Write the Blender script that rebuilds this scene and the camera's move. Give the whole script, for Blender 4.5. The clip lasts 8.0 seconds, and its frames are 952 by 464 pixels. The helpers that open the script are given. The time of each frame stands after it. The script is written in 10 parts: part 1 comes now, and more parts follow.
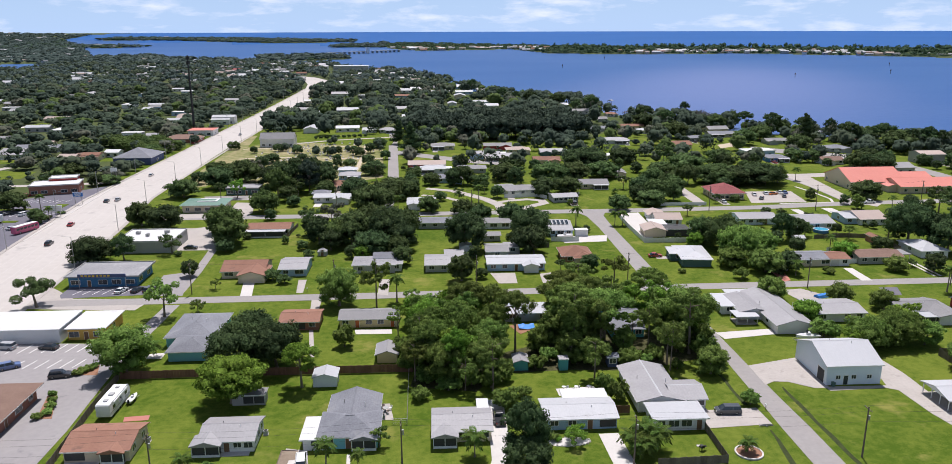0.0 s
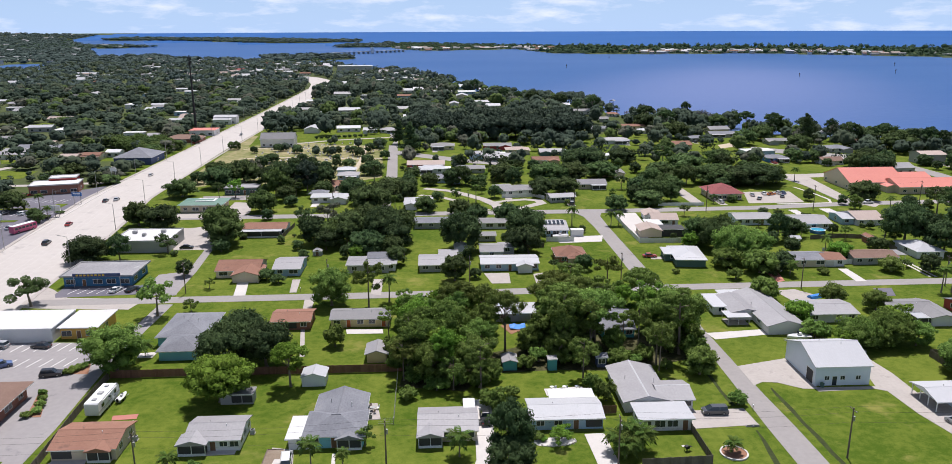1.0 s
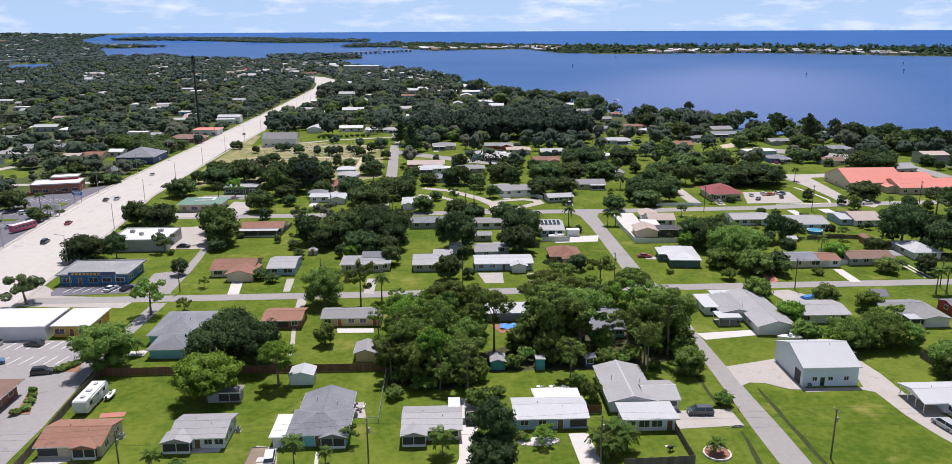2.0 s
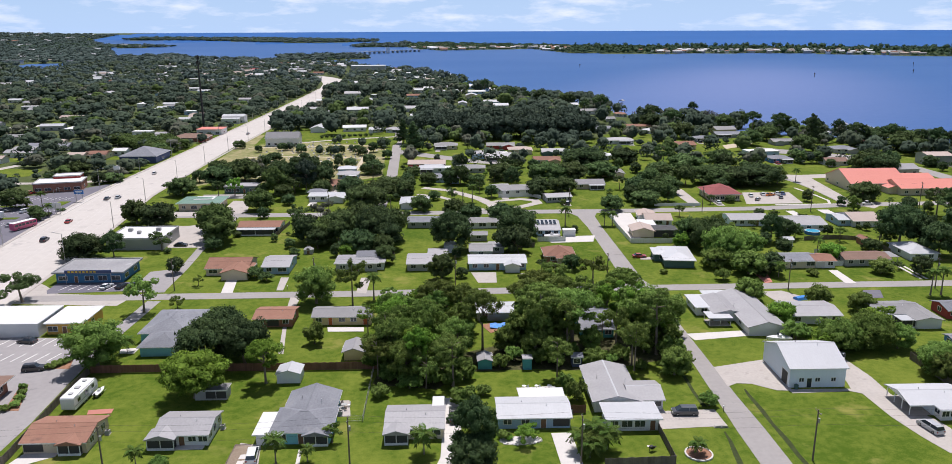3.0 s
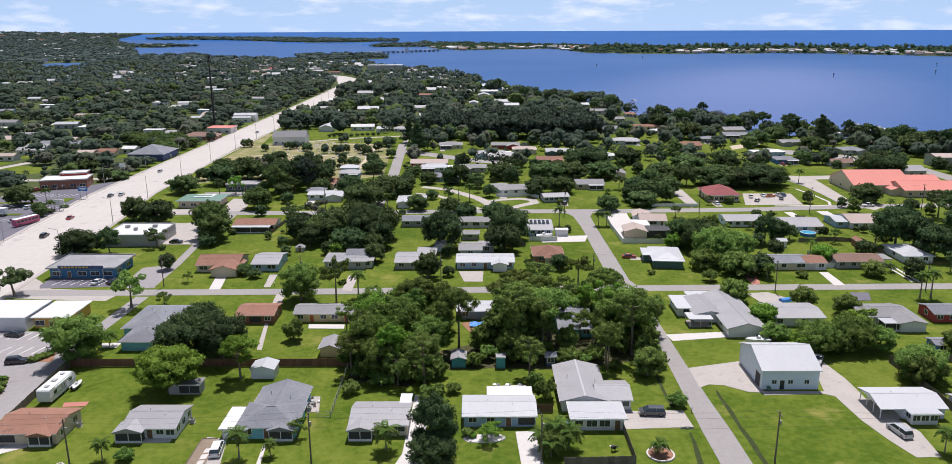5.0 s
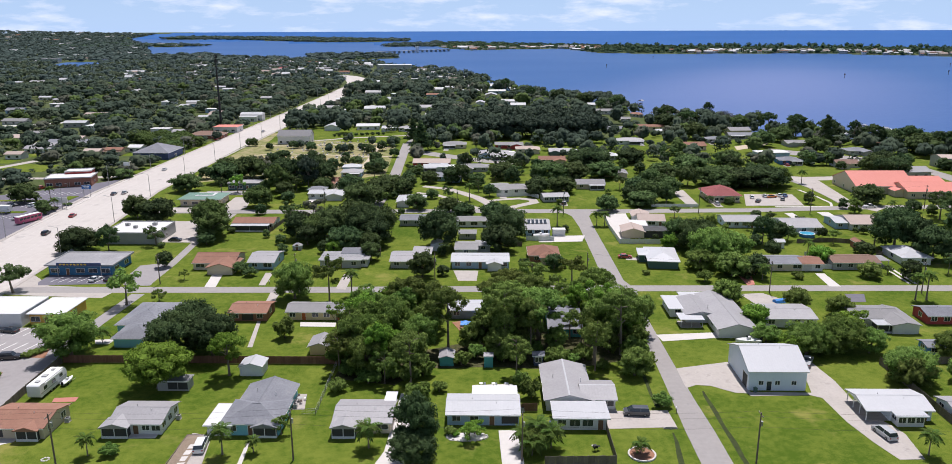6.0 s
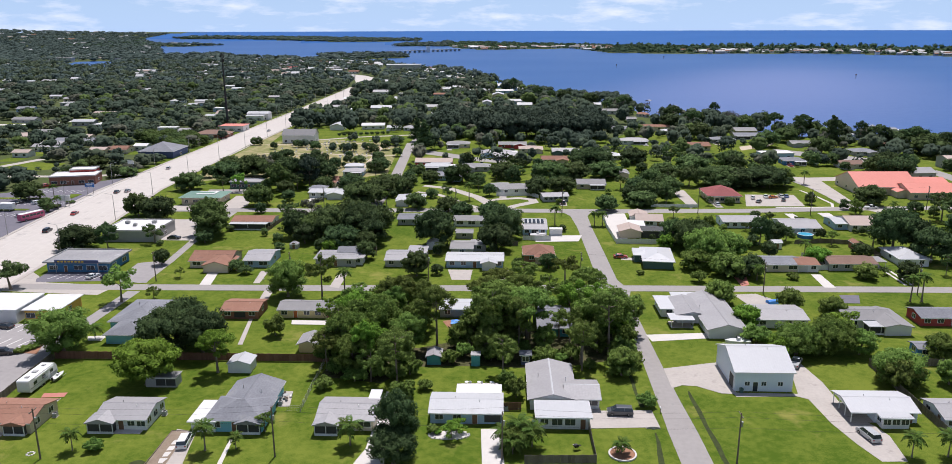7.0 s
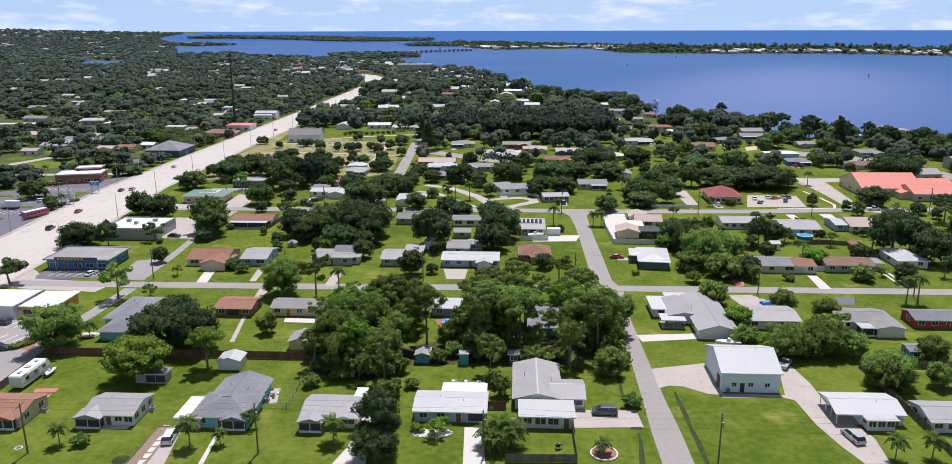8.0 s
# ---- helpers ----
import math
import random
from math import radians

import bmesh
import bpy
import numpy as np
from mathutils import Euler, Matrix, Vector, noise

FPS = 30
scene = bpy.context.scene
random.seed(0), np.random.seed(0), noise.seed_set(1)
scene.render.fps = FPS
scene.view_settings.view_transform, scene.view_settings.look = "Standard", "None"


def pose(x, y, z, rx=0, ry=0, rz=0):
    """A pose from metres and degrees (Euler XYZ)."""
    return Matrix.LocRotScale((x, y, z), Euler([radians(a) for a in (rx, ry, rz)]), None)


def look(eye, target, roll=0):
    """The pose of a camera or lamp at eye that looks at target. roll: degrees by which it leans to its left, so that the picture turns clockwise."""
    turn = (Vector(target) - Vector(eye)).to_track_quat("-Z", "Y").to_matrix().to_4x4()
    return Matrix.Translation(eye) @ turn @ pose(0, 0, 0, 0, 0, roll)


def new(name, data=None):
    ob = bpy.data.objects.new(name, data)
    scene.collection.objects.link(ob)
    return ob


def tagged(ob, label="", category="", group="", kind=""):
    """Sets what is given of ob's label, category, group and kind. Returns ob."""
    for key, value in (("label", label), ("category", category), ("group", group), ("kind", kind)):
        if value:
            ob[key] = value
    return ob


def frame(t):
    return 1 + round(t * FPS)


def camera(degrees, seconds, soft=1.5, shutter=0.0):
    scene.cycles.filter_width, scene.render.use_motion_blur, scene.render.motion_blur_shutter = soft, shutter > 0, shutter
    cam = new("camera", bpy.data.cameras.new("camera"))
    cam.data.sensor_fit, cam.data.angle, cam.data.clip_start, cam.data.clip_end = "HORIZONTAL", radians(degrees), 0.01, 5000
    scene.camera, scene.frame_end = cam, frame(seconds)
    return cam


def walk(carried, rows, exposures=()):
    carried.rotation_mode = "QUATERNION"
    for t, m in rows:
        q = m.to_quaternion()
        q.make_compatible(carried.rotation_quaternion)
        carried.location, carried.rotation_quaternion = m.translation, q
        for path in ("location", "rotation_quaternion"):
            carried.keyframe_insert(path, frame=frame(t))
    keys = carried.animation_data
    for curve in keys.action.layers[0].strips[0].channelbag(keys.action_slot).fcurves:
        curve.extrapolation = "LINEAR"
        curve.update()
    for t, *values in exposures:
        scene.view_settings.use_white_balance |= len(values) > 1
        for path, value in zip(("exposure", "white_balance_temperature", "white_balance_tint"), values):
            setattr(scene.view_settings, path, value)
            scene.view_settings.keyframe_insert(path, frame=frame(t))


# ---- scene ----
cam = camera(63.67, 8.0, soft=0.8)
PATH = [
    (0, (0.00, 0.00, 74.96), (5.27, 96.49, 49.22), -0.18),
    (0.5, (1.78, -0.20, 75.00), (6.75, 96.30, 49.26), -0.21),
    (1, (3.69, -0.44, 75.04), (8.24, 96.08, 49.30), -0.22),
    (1.5, (5.86, -0.70, 75.06), (9.91, 95.84, 49.31), -0.24),
    (3, (13.08, -1.52, 75.09), (15.37, 95.07, 49.32), -0.26),
    (3.5, (15.66, -1.75, 75.08), (17.32, 94.86, 49.30), -0.25),
    (4, (18.28, -1.94, 75.04), (19.29, 94.68, 49.28), -0.25),
    (4.5, (20.92, -2.14, 75.01), (21.24, 94.48, 49.23), -0.25),
    (6, (28.82, -2.72, 74.93), (26.92, 93.88, 49.13), -0.21),
    (6.5, (31.50, -2.88, 74.88), (28.86, 93.69, 49.05), -0.18),
    (7, (34.27, -2.94, 74.83), (30.86, 93.61, 49.01), -0.18),
    (7.5, (37.00, -3.06, 74.81), (32.81, 93.46, 48.98), -0.16),
    (8, (39.69, -3.23, 74.82), (34.66, 93.24, 48.99), -0.16),
]
EXPO = [(0, 0.06, 6200, 17), (8, 0.06, 6200, 17)]
walk(cam, [(t, look(eye, target, roll)) for t, eye, target, roll in PATH], EXPO)

# ---- world, sun, exposure ----
SUN_EL, SUN_AZ = 66.0, 9.0          # degrees above the horizon; degrees to the right of straight ahead (+y)
world = bpy.data.worlds.new("sky")
scene.world = world
world.use_nodes = True
wn, wl = world.node_tree.nodes, world.node_tree.links
wn.clear()
w_out, w_bg = wn.new("ShaderNodeOutputWorld"), wn.new("ShaderNodeBackground")
w_sky = wn.new("ShaderNodeTexSky")
w_sky.sky_type, w_sky.sun_disc = "NISHITA", False
w_sky.sun_elevation, w_sky.sun_rotation = radians(SUN_EL), radians(SUN_AZ)
w_sky.air_density, w_sky.dust_density, w_sky.ozone_density = 1.0, 0.1, 3.0
w_co, w_map = wn.new("ShaderNodeTexCoord"), wn.new("ShaderNodeMapping")
w_map.inputs["Scale"].default_value = (11.0, 11.0, 46.0)
w_no, w_ramp = wn.new("ShaderNodeTexNoise"), wn.new("ShaderNodeValToRGB")
w_no.inputs["Scale"].default_value, w_no.inputs["Detail"].default_value, w_no.inputs["Roughness"].default_value = 1.0, 7.0, 0.58
w_ramp.color_ramp.elements[0].position, w_ramp.color_ramp.elements[1].position = 0.495, 0.74
w_mix = wn.new("ShaderNodeMixRGB")
w_mix.inputs["Color2"].default_value = (18.0, 19.0, 20.6, 1)
wl.new(w_co.outputs["Generated"], w_map.inputs["Vector"])
wl.new(w_map.outputs["Vector"], w_no.inputs["Vector"])
wl.new(w_no.outputs["Fac"], w_ramp.inputs["Fac"])
wl.new(w_ramp.outputs["Color"], w_mix.inputs["Fac"])
w_pale = wn.new("ShaderNodeMixRGB")
w_pale.inputs["Fac"].default_value, w_pale.inputs["Color2"].default_value = 0.7, (9.8, 14.3, 20.4, 1)
w_sep, w_low = wn.new("ShaderNodeSeparateXYZ"), wn.new("ShaderNodeMapRange")       # paler air towards the horizon
w_low.inputs["From Max"].default_value, w_low.inputs["To Min"].default_value, w_low.inputs["To Max"].default_value = 0.35, 0.8, 0.0
wl.new(w_co.outputs["Generated"], w_sep.inputs["Vector"])
wl.new(w_sep.outputs["Z"], w_low.inputs["Value"])
wl.new(w_low.outputs["Result"], w_pale.inputs["Fac"])
wl.new(w_sky.outputs["Color"], w_pale.inputs["Color1"])
wl.new(w_pale.outputs["Color"], w_mix.inputs["Color1"])
wl.new(w_mix.outputs["Color"], w_bg.inputs["Color"])
wl.new(w_bg.outputs["Background"], w_out.inputs["Surface"])
w_bg.inputs["Strength"].default_value = 0.05

sun = new("sun", bpy.data.lights.new("sun", "SUN"))
sun.data.energy, sun.data.angle, sun.data.color = 4.9, radians(0.55), (1.0, 0.965, 0.9)
_el, _az = radians(SUN_EL), radians(SUN_AZ)
sun.matrix_world = look((300 * math.sin(_az) * math.cos(_el), 300 * math.cos(_az) * math.cos(_el), 300 * math.sin(_el)), (0, 0, 0))


# ---- materials ----
def material(name, rgb, rough=0.8, rgb2=None, scales=(0.4, 6.0), contrast=0.5, metal=0.0, spec=0.3, bump=0.0, bump_scale=8.0,
             local=False, rand=0.0, island=0.0, through_light=0.0, stripes=None, wear=None):
    """A procedural surface: two noises mix rgb with rgb2; rand and island vary the value object by object and piece by piece."""
    m = bpy.data.materials.new(name)
    m.use_nodes = True
    n, l = m.node_tree.nodes, m.node_tree.links
    bsdf = n["Principled BSDF"]
    bsdf.inputs["Roughness"].default_value, bsdf.inputs["Metallic"].default_value = rough, metal
    bsdf.inputs["Specular IOR Level"].default_value = spec
    if local:
        where = n.new("ShaderNodeTexCoord").outputs["Object"]
    else:
        where = n.new("ShaderNodeNewGeometry").outputs["Position"]
    rgb2 = rgb2 or tuple(0.7 * c for c in rgb)
    last = None
    for k, s in enumerate(scales):
        t = n.new("ShaderNodeTexNoise")
        t.inputs["Scale"].default_value, t.inputs["Detail"].default_value = s, 5.0
        l.new(where, t.inputs["Vector"])
        if last is None:
            last = t.outputs["Fac"]
        else:
            a = n.new("ShaderNodeMath")
            a.operation = "ADD"
            l.new(last, a.inputs[0])
            l.new(t.outputs["Fac"], a.inputs[1])
            last = a.outputs["Value"]
    r = n.new("ShaderNodeMapRange")
    mid, half = 0.5 * len(scales), 0.22 * len(scales) ** 0.5 / max(contrast, 0.05)
    r.inputs["From Min"].default_value, r.inputs["From Max"].default_value = mid - half, mid + half
    l.new(last, r.inputs["Value"])
    mix = n.new("ShaderNodeMixRGB")
    mix.inputs["Color1"].default_value, mix.inputs["Color2"].default_value = (*rgb, 1), (*rgb2, 1)
    l.new(r.outputs["Result"], mix.inputs["Fac"])
    colour = mix.outputs["Color"]
    if wear:                                    # stains with a shape of their own: (rgb, scale, threshold)
        t = n.new("ShaderNodeTexNoise")
        t.inputs["Scale"].default_value, t.inputs["Detail"].default_value, t.inputs["Roughness"].default_value = wear[1], 8.0, 0.65
        l.new(where, t.inputs["Vector"])
        q = n.new("ShaderNodeMapRange")
        q.inputs["From Min"].default_value, q.inputs["From Max"].default_value = wear[2], wear[2] + 0.12
        l.new(t.outputs["Fac"], q.inputs["Value"])
        x = n.new("ShaderNodeMixRGB")
        x.inputs["Color2"].default_value = (*wear[0], 1)
        l.new(q.outputs["Result"], x.inputs["Fac"])
        l.new(colour, x.inputs["Color1"])
        colour = x.outputs["Color"]
    if stripes:                                 # panel seams: (axis, spacing in metres, strength)
        w = n.new("ShaderNodeTexWave")
        w.bands_direction, w.wave_profile = stripes[0], "SAW"
        w.inputs["Scale"].default_value = 0.314 / stripes[1]
        l.new(where, w.inputs["Vector"])
        q = n.new("ShaderNodeMapRange")
        q.inputs["From Min"].default_value, q.inputs["From Max"].default_value = 0.82, 1.0
        q.inputs["To Max"].default_value = stripes[2]
        l.new(w.outputs["Fac"], q.inputs["Value"])
        x = n.new("ShaderNodeMixRGB")
        x.inputs["Color2"].default_value = tuple(0.45 * c for c in rgb) + (1,)
        l.new(q.outputs["Result"], x.inputs["Fac"])
        l.new(colour, x.inputs["Color1"])
        colour = x.outputs["Color"]
    if rand or island:
        h = n.new("ShaderNodeHueSaturation")
        add = None
        for amount, source in ((rand, lambda: n.new("ShaderNodeObjectInfo").outputs["Random"]),
                               (island, lambda: n.new("ShaderNodeNewGeometry").outputs["Random Per Island"])):
            if amount:
                q = n.new("ShaderNodeMapRange")
                q.inputs["To Min"].default_value, q.inputs["To Max"].default_value = (1 - amount, 1 + amount)
                l.new(source(), q.inputs["Value"])
                if add is None:
                    add = q.outputs["Result"]
                else:
                    a = n.new("ShaderNodeMath")
                    a.operation = "MULTIPLY"
                    l.new(add, a.inputs[0])
                    l.new(q.outputs["Result"], a.inputs[1])
                    add = a.outputs["Value"]
        if rand and through_light:              # leaves differ a little in hue from tree to tree
            q = n.new("ShaderNodeMapRange")
            q.inputs["To Min"].default_value, q.inputs["To Max"].default_value = 0.490, 0.522
            l.new(n.new("ShaderNodeObjectInfo").outputs["Random"], q.inputs["Value"])
            l.new(q.outputs["Result"], h.inputs["Hue"])
        l.new(add, h.inputs["Value"])
        l.new(colour, h.inputs["Color"])
        colour = h.outputs["Color"]
    l.new(colour, bsdf.inputs["Base Color"])
    if bump:
        t = n.new("ShaderNodeTexNoise")
        t.inputs["Scale"].default_value, t.inputs["Detail"].default_value = bump_scale, 4.0
        l.new(where, t.inputs["Vector"])
        b = n.new("ShaderNodeBump")
        b.inputs["Strength"].default_value, b.inputs["Distance"].default_value = bump, 0.05
        l.new(t.outputs["Fac"], b.inputs["Height"])
        l.new(b.outputs["Normal"], bsdf.inputs["Normal"])
    if through_light:
        tr, ms = n.new("ShaderNodeBsdfTranslucent"), n.new("ShaderNodeMixShader")
        ms.inputs["Fac"].default_value = through_light
        l.new(colour, tr.inputs["Color"])
        l.new(bsdf.outputs["BSDF"], ms.inputs[1])
        l.new(tr.outputs["BSDF"], ms.inputs[2])
        l.new(ms.outputs["Shader"], n["Material Output"].inputs["Surface"])
    return m


GRASS = material("lawn_grass", (0.062, 0.108, 0.010), 0.95, (0.150, 0.184, 0.027), (0.03, 0.13, 0.7, 4.0), 1.45, spec=0.05, bump=0.6, bump_scale=5.0,
                 wear=((0.225, 0.220, 0.055), 0.07, 0.575))
DRY = material("dry_grass", (0.135, 0.165, 0.040), 0.95, (0.36, 0.30, 0.17), (0.05, 0.3), 1.3, spec=0.1, bump=0.4)
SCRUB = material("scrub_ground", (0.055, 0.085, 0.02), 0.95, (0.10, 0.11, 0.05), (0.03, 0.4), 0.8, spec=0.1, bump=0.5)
SAND = material("sand", (0.55, 0.47, 0.36), 0.95, (0.45, 0.38, 0.28), (0.1, 1.0), 0.6, spec=0.1)
ASPHALT = material("street_asphalt", (0.275, 0.254, 0.242), 0.9, (0.345, 0.322, 0.306), (0.07, 0.9), 0.7, spec=0.2, bump=0.2, wear=((0.24, 0.23, 0.22), 0.25, 0.60))
LOT = material("car_park_asphalt", (0.27, 0.25, 0.25), 0.9, (0.34, 0.32, 0.31), (0.06, 0.8), 0.7, spec=0.2, wear=((0.19, 0.18, 0.19), 0.18, 0.6))
DARKLOT = material("dark_asphalt", (0.13, 0.125, 0.15), 0.9, (0.18, 0.17, 0.195), (0.08, 0.8), 0.7, spec=0.2)
HIGHWAY = material("highway_concrete", (0.47, 0.43, 0.395), 0.9, (0.54, 0.50, 0.46), (0.02, 0.4), 0.8, spec=0.2, wear=((0.36, 0.33, 0.31), 0.12, 0.58))
CONCRETE = material("driveway_concrete", (0.465, 0.422, 0.385), 0.9, (0.385, 0.348, 0.315), (0.2, 1.5), 0.9, spec=0.2, wear=((0.33, 0.30, 0.275), 0.3, 0.57))
WHITECON = material("white_concrete", (0.62, 0.585, 0.545), 0.9, (0.53, 0.50, 0.47), (0.25, 2.0), 0.6, spec=0.2)
PAVER = material("red_pavers", (0.42, 0.16, 0.13), 0.9, (0.50, 0.22, 0.17), (0.6, 5.0), 0.6, spec=0.2)
FAINT = material("worn_lane_paint", (0.58, 0.55, 0.52), 0.8, (0.52, 0.48, 0.44), (0.5, 4.0), 0.8)
PAINT = material("road_paint", (0.8, 0.79, 0.76), 0.7, (0.7, 0.68, 0.64), (0.5, 4.0), 0.5)
YELLOWPAINT = material("yellow_road_paint", (0.7, 0.48, 0.1), 0.7)
DITCH = material("ditch_soil", (0.030, 0.036, 0.018), 0.95, (0.065, 0.085, 0.026), (0.3, 1.6), 0.8, spec=0.1, bump=0.4)
MULCH = material("mulch", (0.26, 0.13, 0.08), 0.95, (0.36, 0.2, 0.13), (1.0, 6.0), 0.8, spec=0.1, bump=0.4)
LITTERSHADE = material("leaf_litter_and_shade", (0.045, 0.055, 0.018), 0.95, (0.115, 0.100, 0.055), (0.25, 1.6), 1.3, spec=0.05, bump=0.6)
DIRT = material("bare_dirt", (0.20, 0.15, 0.11), 0.95, (0.30, 0.24, 0.18), (0.5, 3.0), 0.9, spec=0.1, bump=0.4)
BARK = material("bark", (0.15, 0.12, 0.09), 0.95, (0.24, 0.20, 0.16), (0.8, 5.0), 0.8, spec=0.1, bump=0.5)
PALMBARK = material("palm_bark", (0.26, 0.22, 0.18), 0.95, (0.18, 0.15, 0.12), (1.0, 7.0), 0.8, spec=0.1)
LEAF = material("oak_leaves", (0.096, 0.160, 0.033), 0.85, (0.235, 0.320, 0.076), (0.11, 0.7), 1.1, spec=0.08, island=0.28, rand=0.26, through_light=0.42)
LEAFDARK = material("dark_leaves", (0.036, 0.064, 0.026), 0.85, (0.092, 0.132, 0.050), (0.1, 0.8), 1.1, spec=0.08, island=0.25, rand=0.25, through_light=0.28)
LEAFPINE = material("pine_needles", (0.098, 0.142, 0.032), 0.85, (0.215, 0.265, 0.066), (0.1, 0.8), 1.1, spec=0.08, island=0.25, rand=0.25, through_light=0.38)
LEAFLIGHT = material("yellow_green_leaves", (0.112, 0.215, 0.026), 0.85, (0.225, 0.350, 0.054), (0.1, 0.8), 0.9, spec=0.08, island=0.35, rand=0.15, through_light=0.36)
LEAFPALM = material("palm_fronds", (0.06, 0.10, 0.018), 0.85, (0.10, 0.15, 0.03), (0.3, 2.0), 0.8, spec=0.08, island=0.25, rand=0.2, through_light=0.15)
# the next three greens carry some of the haze's blue in their colour
LEAFFAR = material("wood_leaves", (0.043, 0.065, 0.043), 0.85, (0.085, 0.116, 0.073), (0.03, 0.13), 1.0, spec=0.08, island=0.15, through_light=0.15)
LEAFOLIVE = material("olive_leaves", (0.058, 0.080, 0.048), 0.85, (0.106, 0.132, 0.080), (0.03, 0.2), 1.0, spec=0.08, island=0.15, through_light=0.22)
LEAFDEEP = material("deep_green_leaves", (0.031, 0.050, 0.036), 0.85, (0.066, 0.092, 0.061), (0.04, 0.2), 1.0, spec=0.08, island=0.15, through_light=0.14)
LEAFMANG = material("mangrove_leaves", (0.029, 0.060, 0.032), 0.85, (0.060, 0.098, 0.050), (0.02, 0.2), 1.0, spec=0.08, island=0.2)
# the pale blue of distant haze is mixed into this leaf colour
LEAFHAZE = material("hazed_far_leaves", (0.055, 0.084, 0.074), 0.85, (0.097, 0.128, 0.111), (0.012, 0.15), 1.1, spec=0.08, island=0.15, through_light=0.15)
# oak leaves again, with the duller look of distance put into the colour
LEAFMID = material("dulled_oak_leaves", (0.056, 0.090, 0.030), 0.85, (0.128, 0.176, 0.062), (0.11, 0.6), 1.1, spec=0.08, island=0.25, rand=0.3, through_light=0.32)
LEAFFRESH = material("fresh_green_leaves", (0.062, 0.104, 0.028), 0.85, (0.115, 0.162, 0.048), (0.05, 0.3), 1.0, spec=0.08, island=0.15, through_light=0.25)
LEAFGREY = material("grey_green_leaves", (0.085, 0.092, 0.064), 0.85, (0.130, 0.136, 0.098), (0.05, 0.3), 1.0, spec=0.08, island=0.15, through_light=0.15)
BARE = material("bare_twigs", (0.30, 0.275, 0.25), 0.9, (0.22, 0.20, 0.185), (0.5, 3.0), 0.8, spec=0.1)

R_GREY = material("grey_shingle_roof", (0.235, 0.23, 0.23), 0.85, (0.30, 0.29, 0.288), (0.3, 2.5), 0.7, spec=0.25, local=True, rand=0.12, stripes=("Y", 0.45, 0.22), wear=((0.22, 0.21, 0.21), 0.4, 0.6))
R_SLATE = material("slate_grey_shingle_roof", (0.165, 0.168, 0.188), 0.85, (0.255, 0.26, 0.28), (0.22, 2.5), 0.9, spec=0.25, local=True, rand=0.08, stripes=("Y", 0.45, 0.22), wear=((0.27, 0.27, 0.275), 0.3, 0.58))
R_LIGHT = material("light_grey_metal_roof", (0.262, 0.250, 0.256), 0.6, (0.345, 0.335, 0.338), (0.25, 2.0), 0.7, spec=0.5, local=True, rand=0.07, stripes=("X", 0.6, 0.12), wear=((0.28, 0.275, 0.27), 0.4, 0.57))
R_WHITE = material("white_metal_roof", (0.385, 0.39, 0.40), 0.6, (0.465, 0.465, 0.475), (0.25, 2.0), 0.6, spec=0.5, local=True, rand=0.05, stripes=("X", 0.5, 0.1), wear=((0.35, 0.345, 0.345), 0.35, 0.57))
R_BRIGHT = material("new_white_metal_roof", (0.46, 0.46, 0.47), 0.55, (0.53, 0.53, 0.54), (0.25, 2.0), 0.6, spec=0.4, local=True, stripes=("X", 0.5, 0.1), wear=((0.44, 0.44, 0.445), 0.2, 0.62))
R_FLATWHITE = material("white_membrane_roof", (0.66, 0.65, 0.64), 0.8, (0.58, 0.575, 0.56), (0.1, 1.2), 0.7, spec=0.3, local=True, wear=((0.52, 0.51, 0.5), 0.15, 0.62))
R_BROWN = material("brown_shingle_roof", (0.235, 0.118, 0.082), 0.85, (0.30, 0.162, 0.114), (0.35, 3.0), 0.8, spec=0.2, local=True, rand=0.15, stripes=("Y", 0.4, 0.25), wear=((0.19, 0.105, 0.078), 0.4, 0.57))
R_DKBROWN = material("dark_brown_roof", (0.20, 0.125, 0.095), 0.85, (0.27, 0.175, 0.135), (0.35, 3.0), 0.8, spec=0.2, local=True, rand=0.12, stripes=("Y", 0.4, 0.25))
R_TAN = material("tan_shingle_roof", (0.47, 0.38, 0.33), 0.85, (0.40, 0.32, 0.28), (0.3, 2.5), 0.7, spec=0.2, local=True, rand=0.1, stripes=("Y", 0.45, 0.2))
R_PINK = material("salmon_metal_roof", (0.60, 0.185, 0.135), 0.55, (0.67, 0.235, 0.18), (0.1, 1.0), 0.6, spec=0.4, local=True, stripes=("X", 0.6, 0.15))
R_RED = material("dark_red_shingle_roof", (0.24, 0.06, 0.06), 0.8, (0.30, 0.09, 0.085), (0.3, 2.0), 0.7, spec=0.3, local=True, stripes=("Y", 0.5, 0.25))
R_GREEN = material("grey_green_metal_roof", (0.105, 0.205, 0.155), 0.6, (0.16, 0.26, 0.205), (0.3, 2.0), 0.6, spec=0.4, local=True, stripes=("X", 0.6, 0.3))
R_TAR = material("tar_and_gravel_roof", (0.235, 0.232, 0.24), 0.9, (0.36, 0.352, 0.355), (0.12, 1.5), 0.9, spec=0.2, local=True, wear=((0.45, 0.44, 0.44), 0.2, 0.6))
W_WHITE = material("white_stucco", (0.74, 0.74, 0.73), 0.85, (0.66, 0.66, 0.65), (0.5, 5.0), 0.6, spec=0.2, local=True, bump=0.15)
W_CREAM = material("cream_stucco", (0.66, 0.57, 0.43), 0.85, (0.58, 0.49, 0.37), (0.5, 5.0), 0.6, spec=0.2, local=True, rand=0.1)
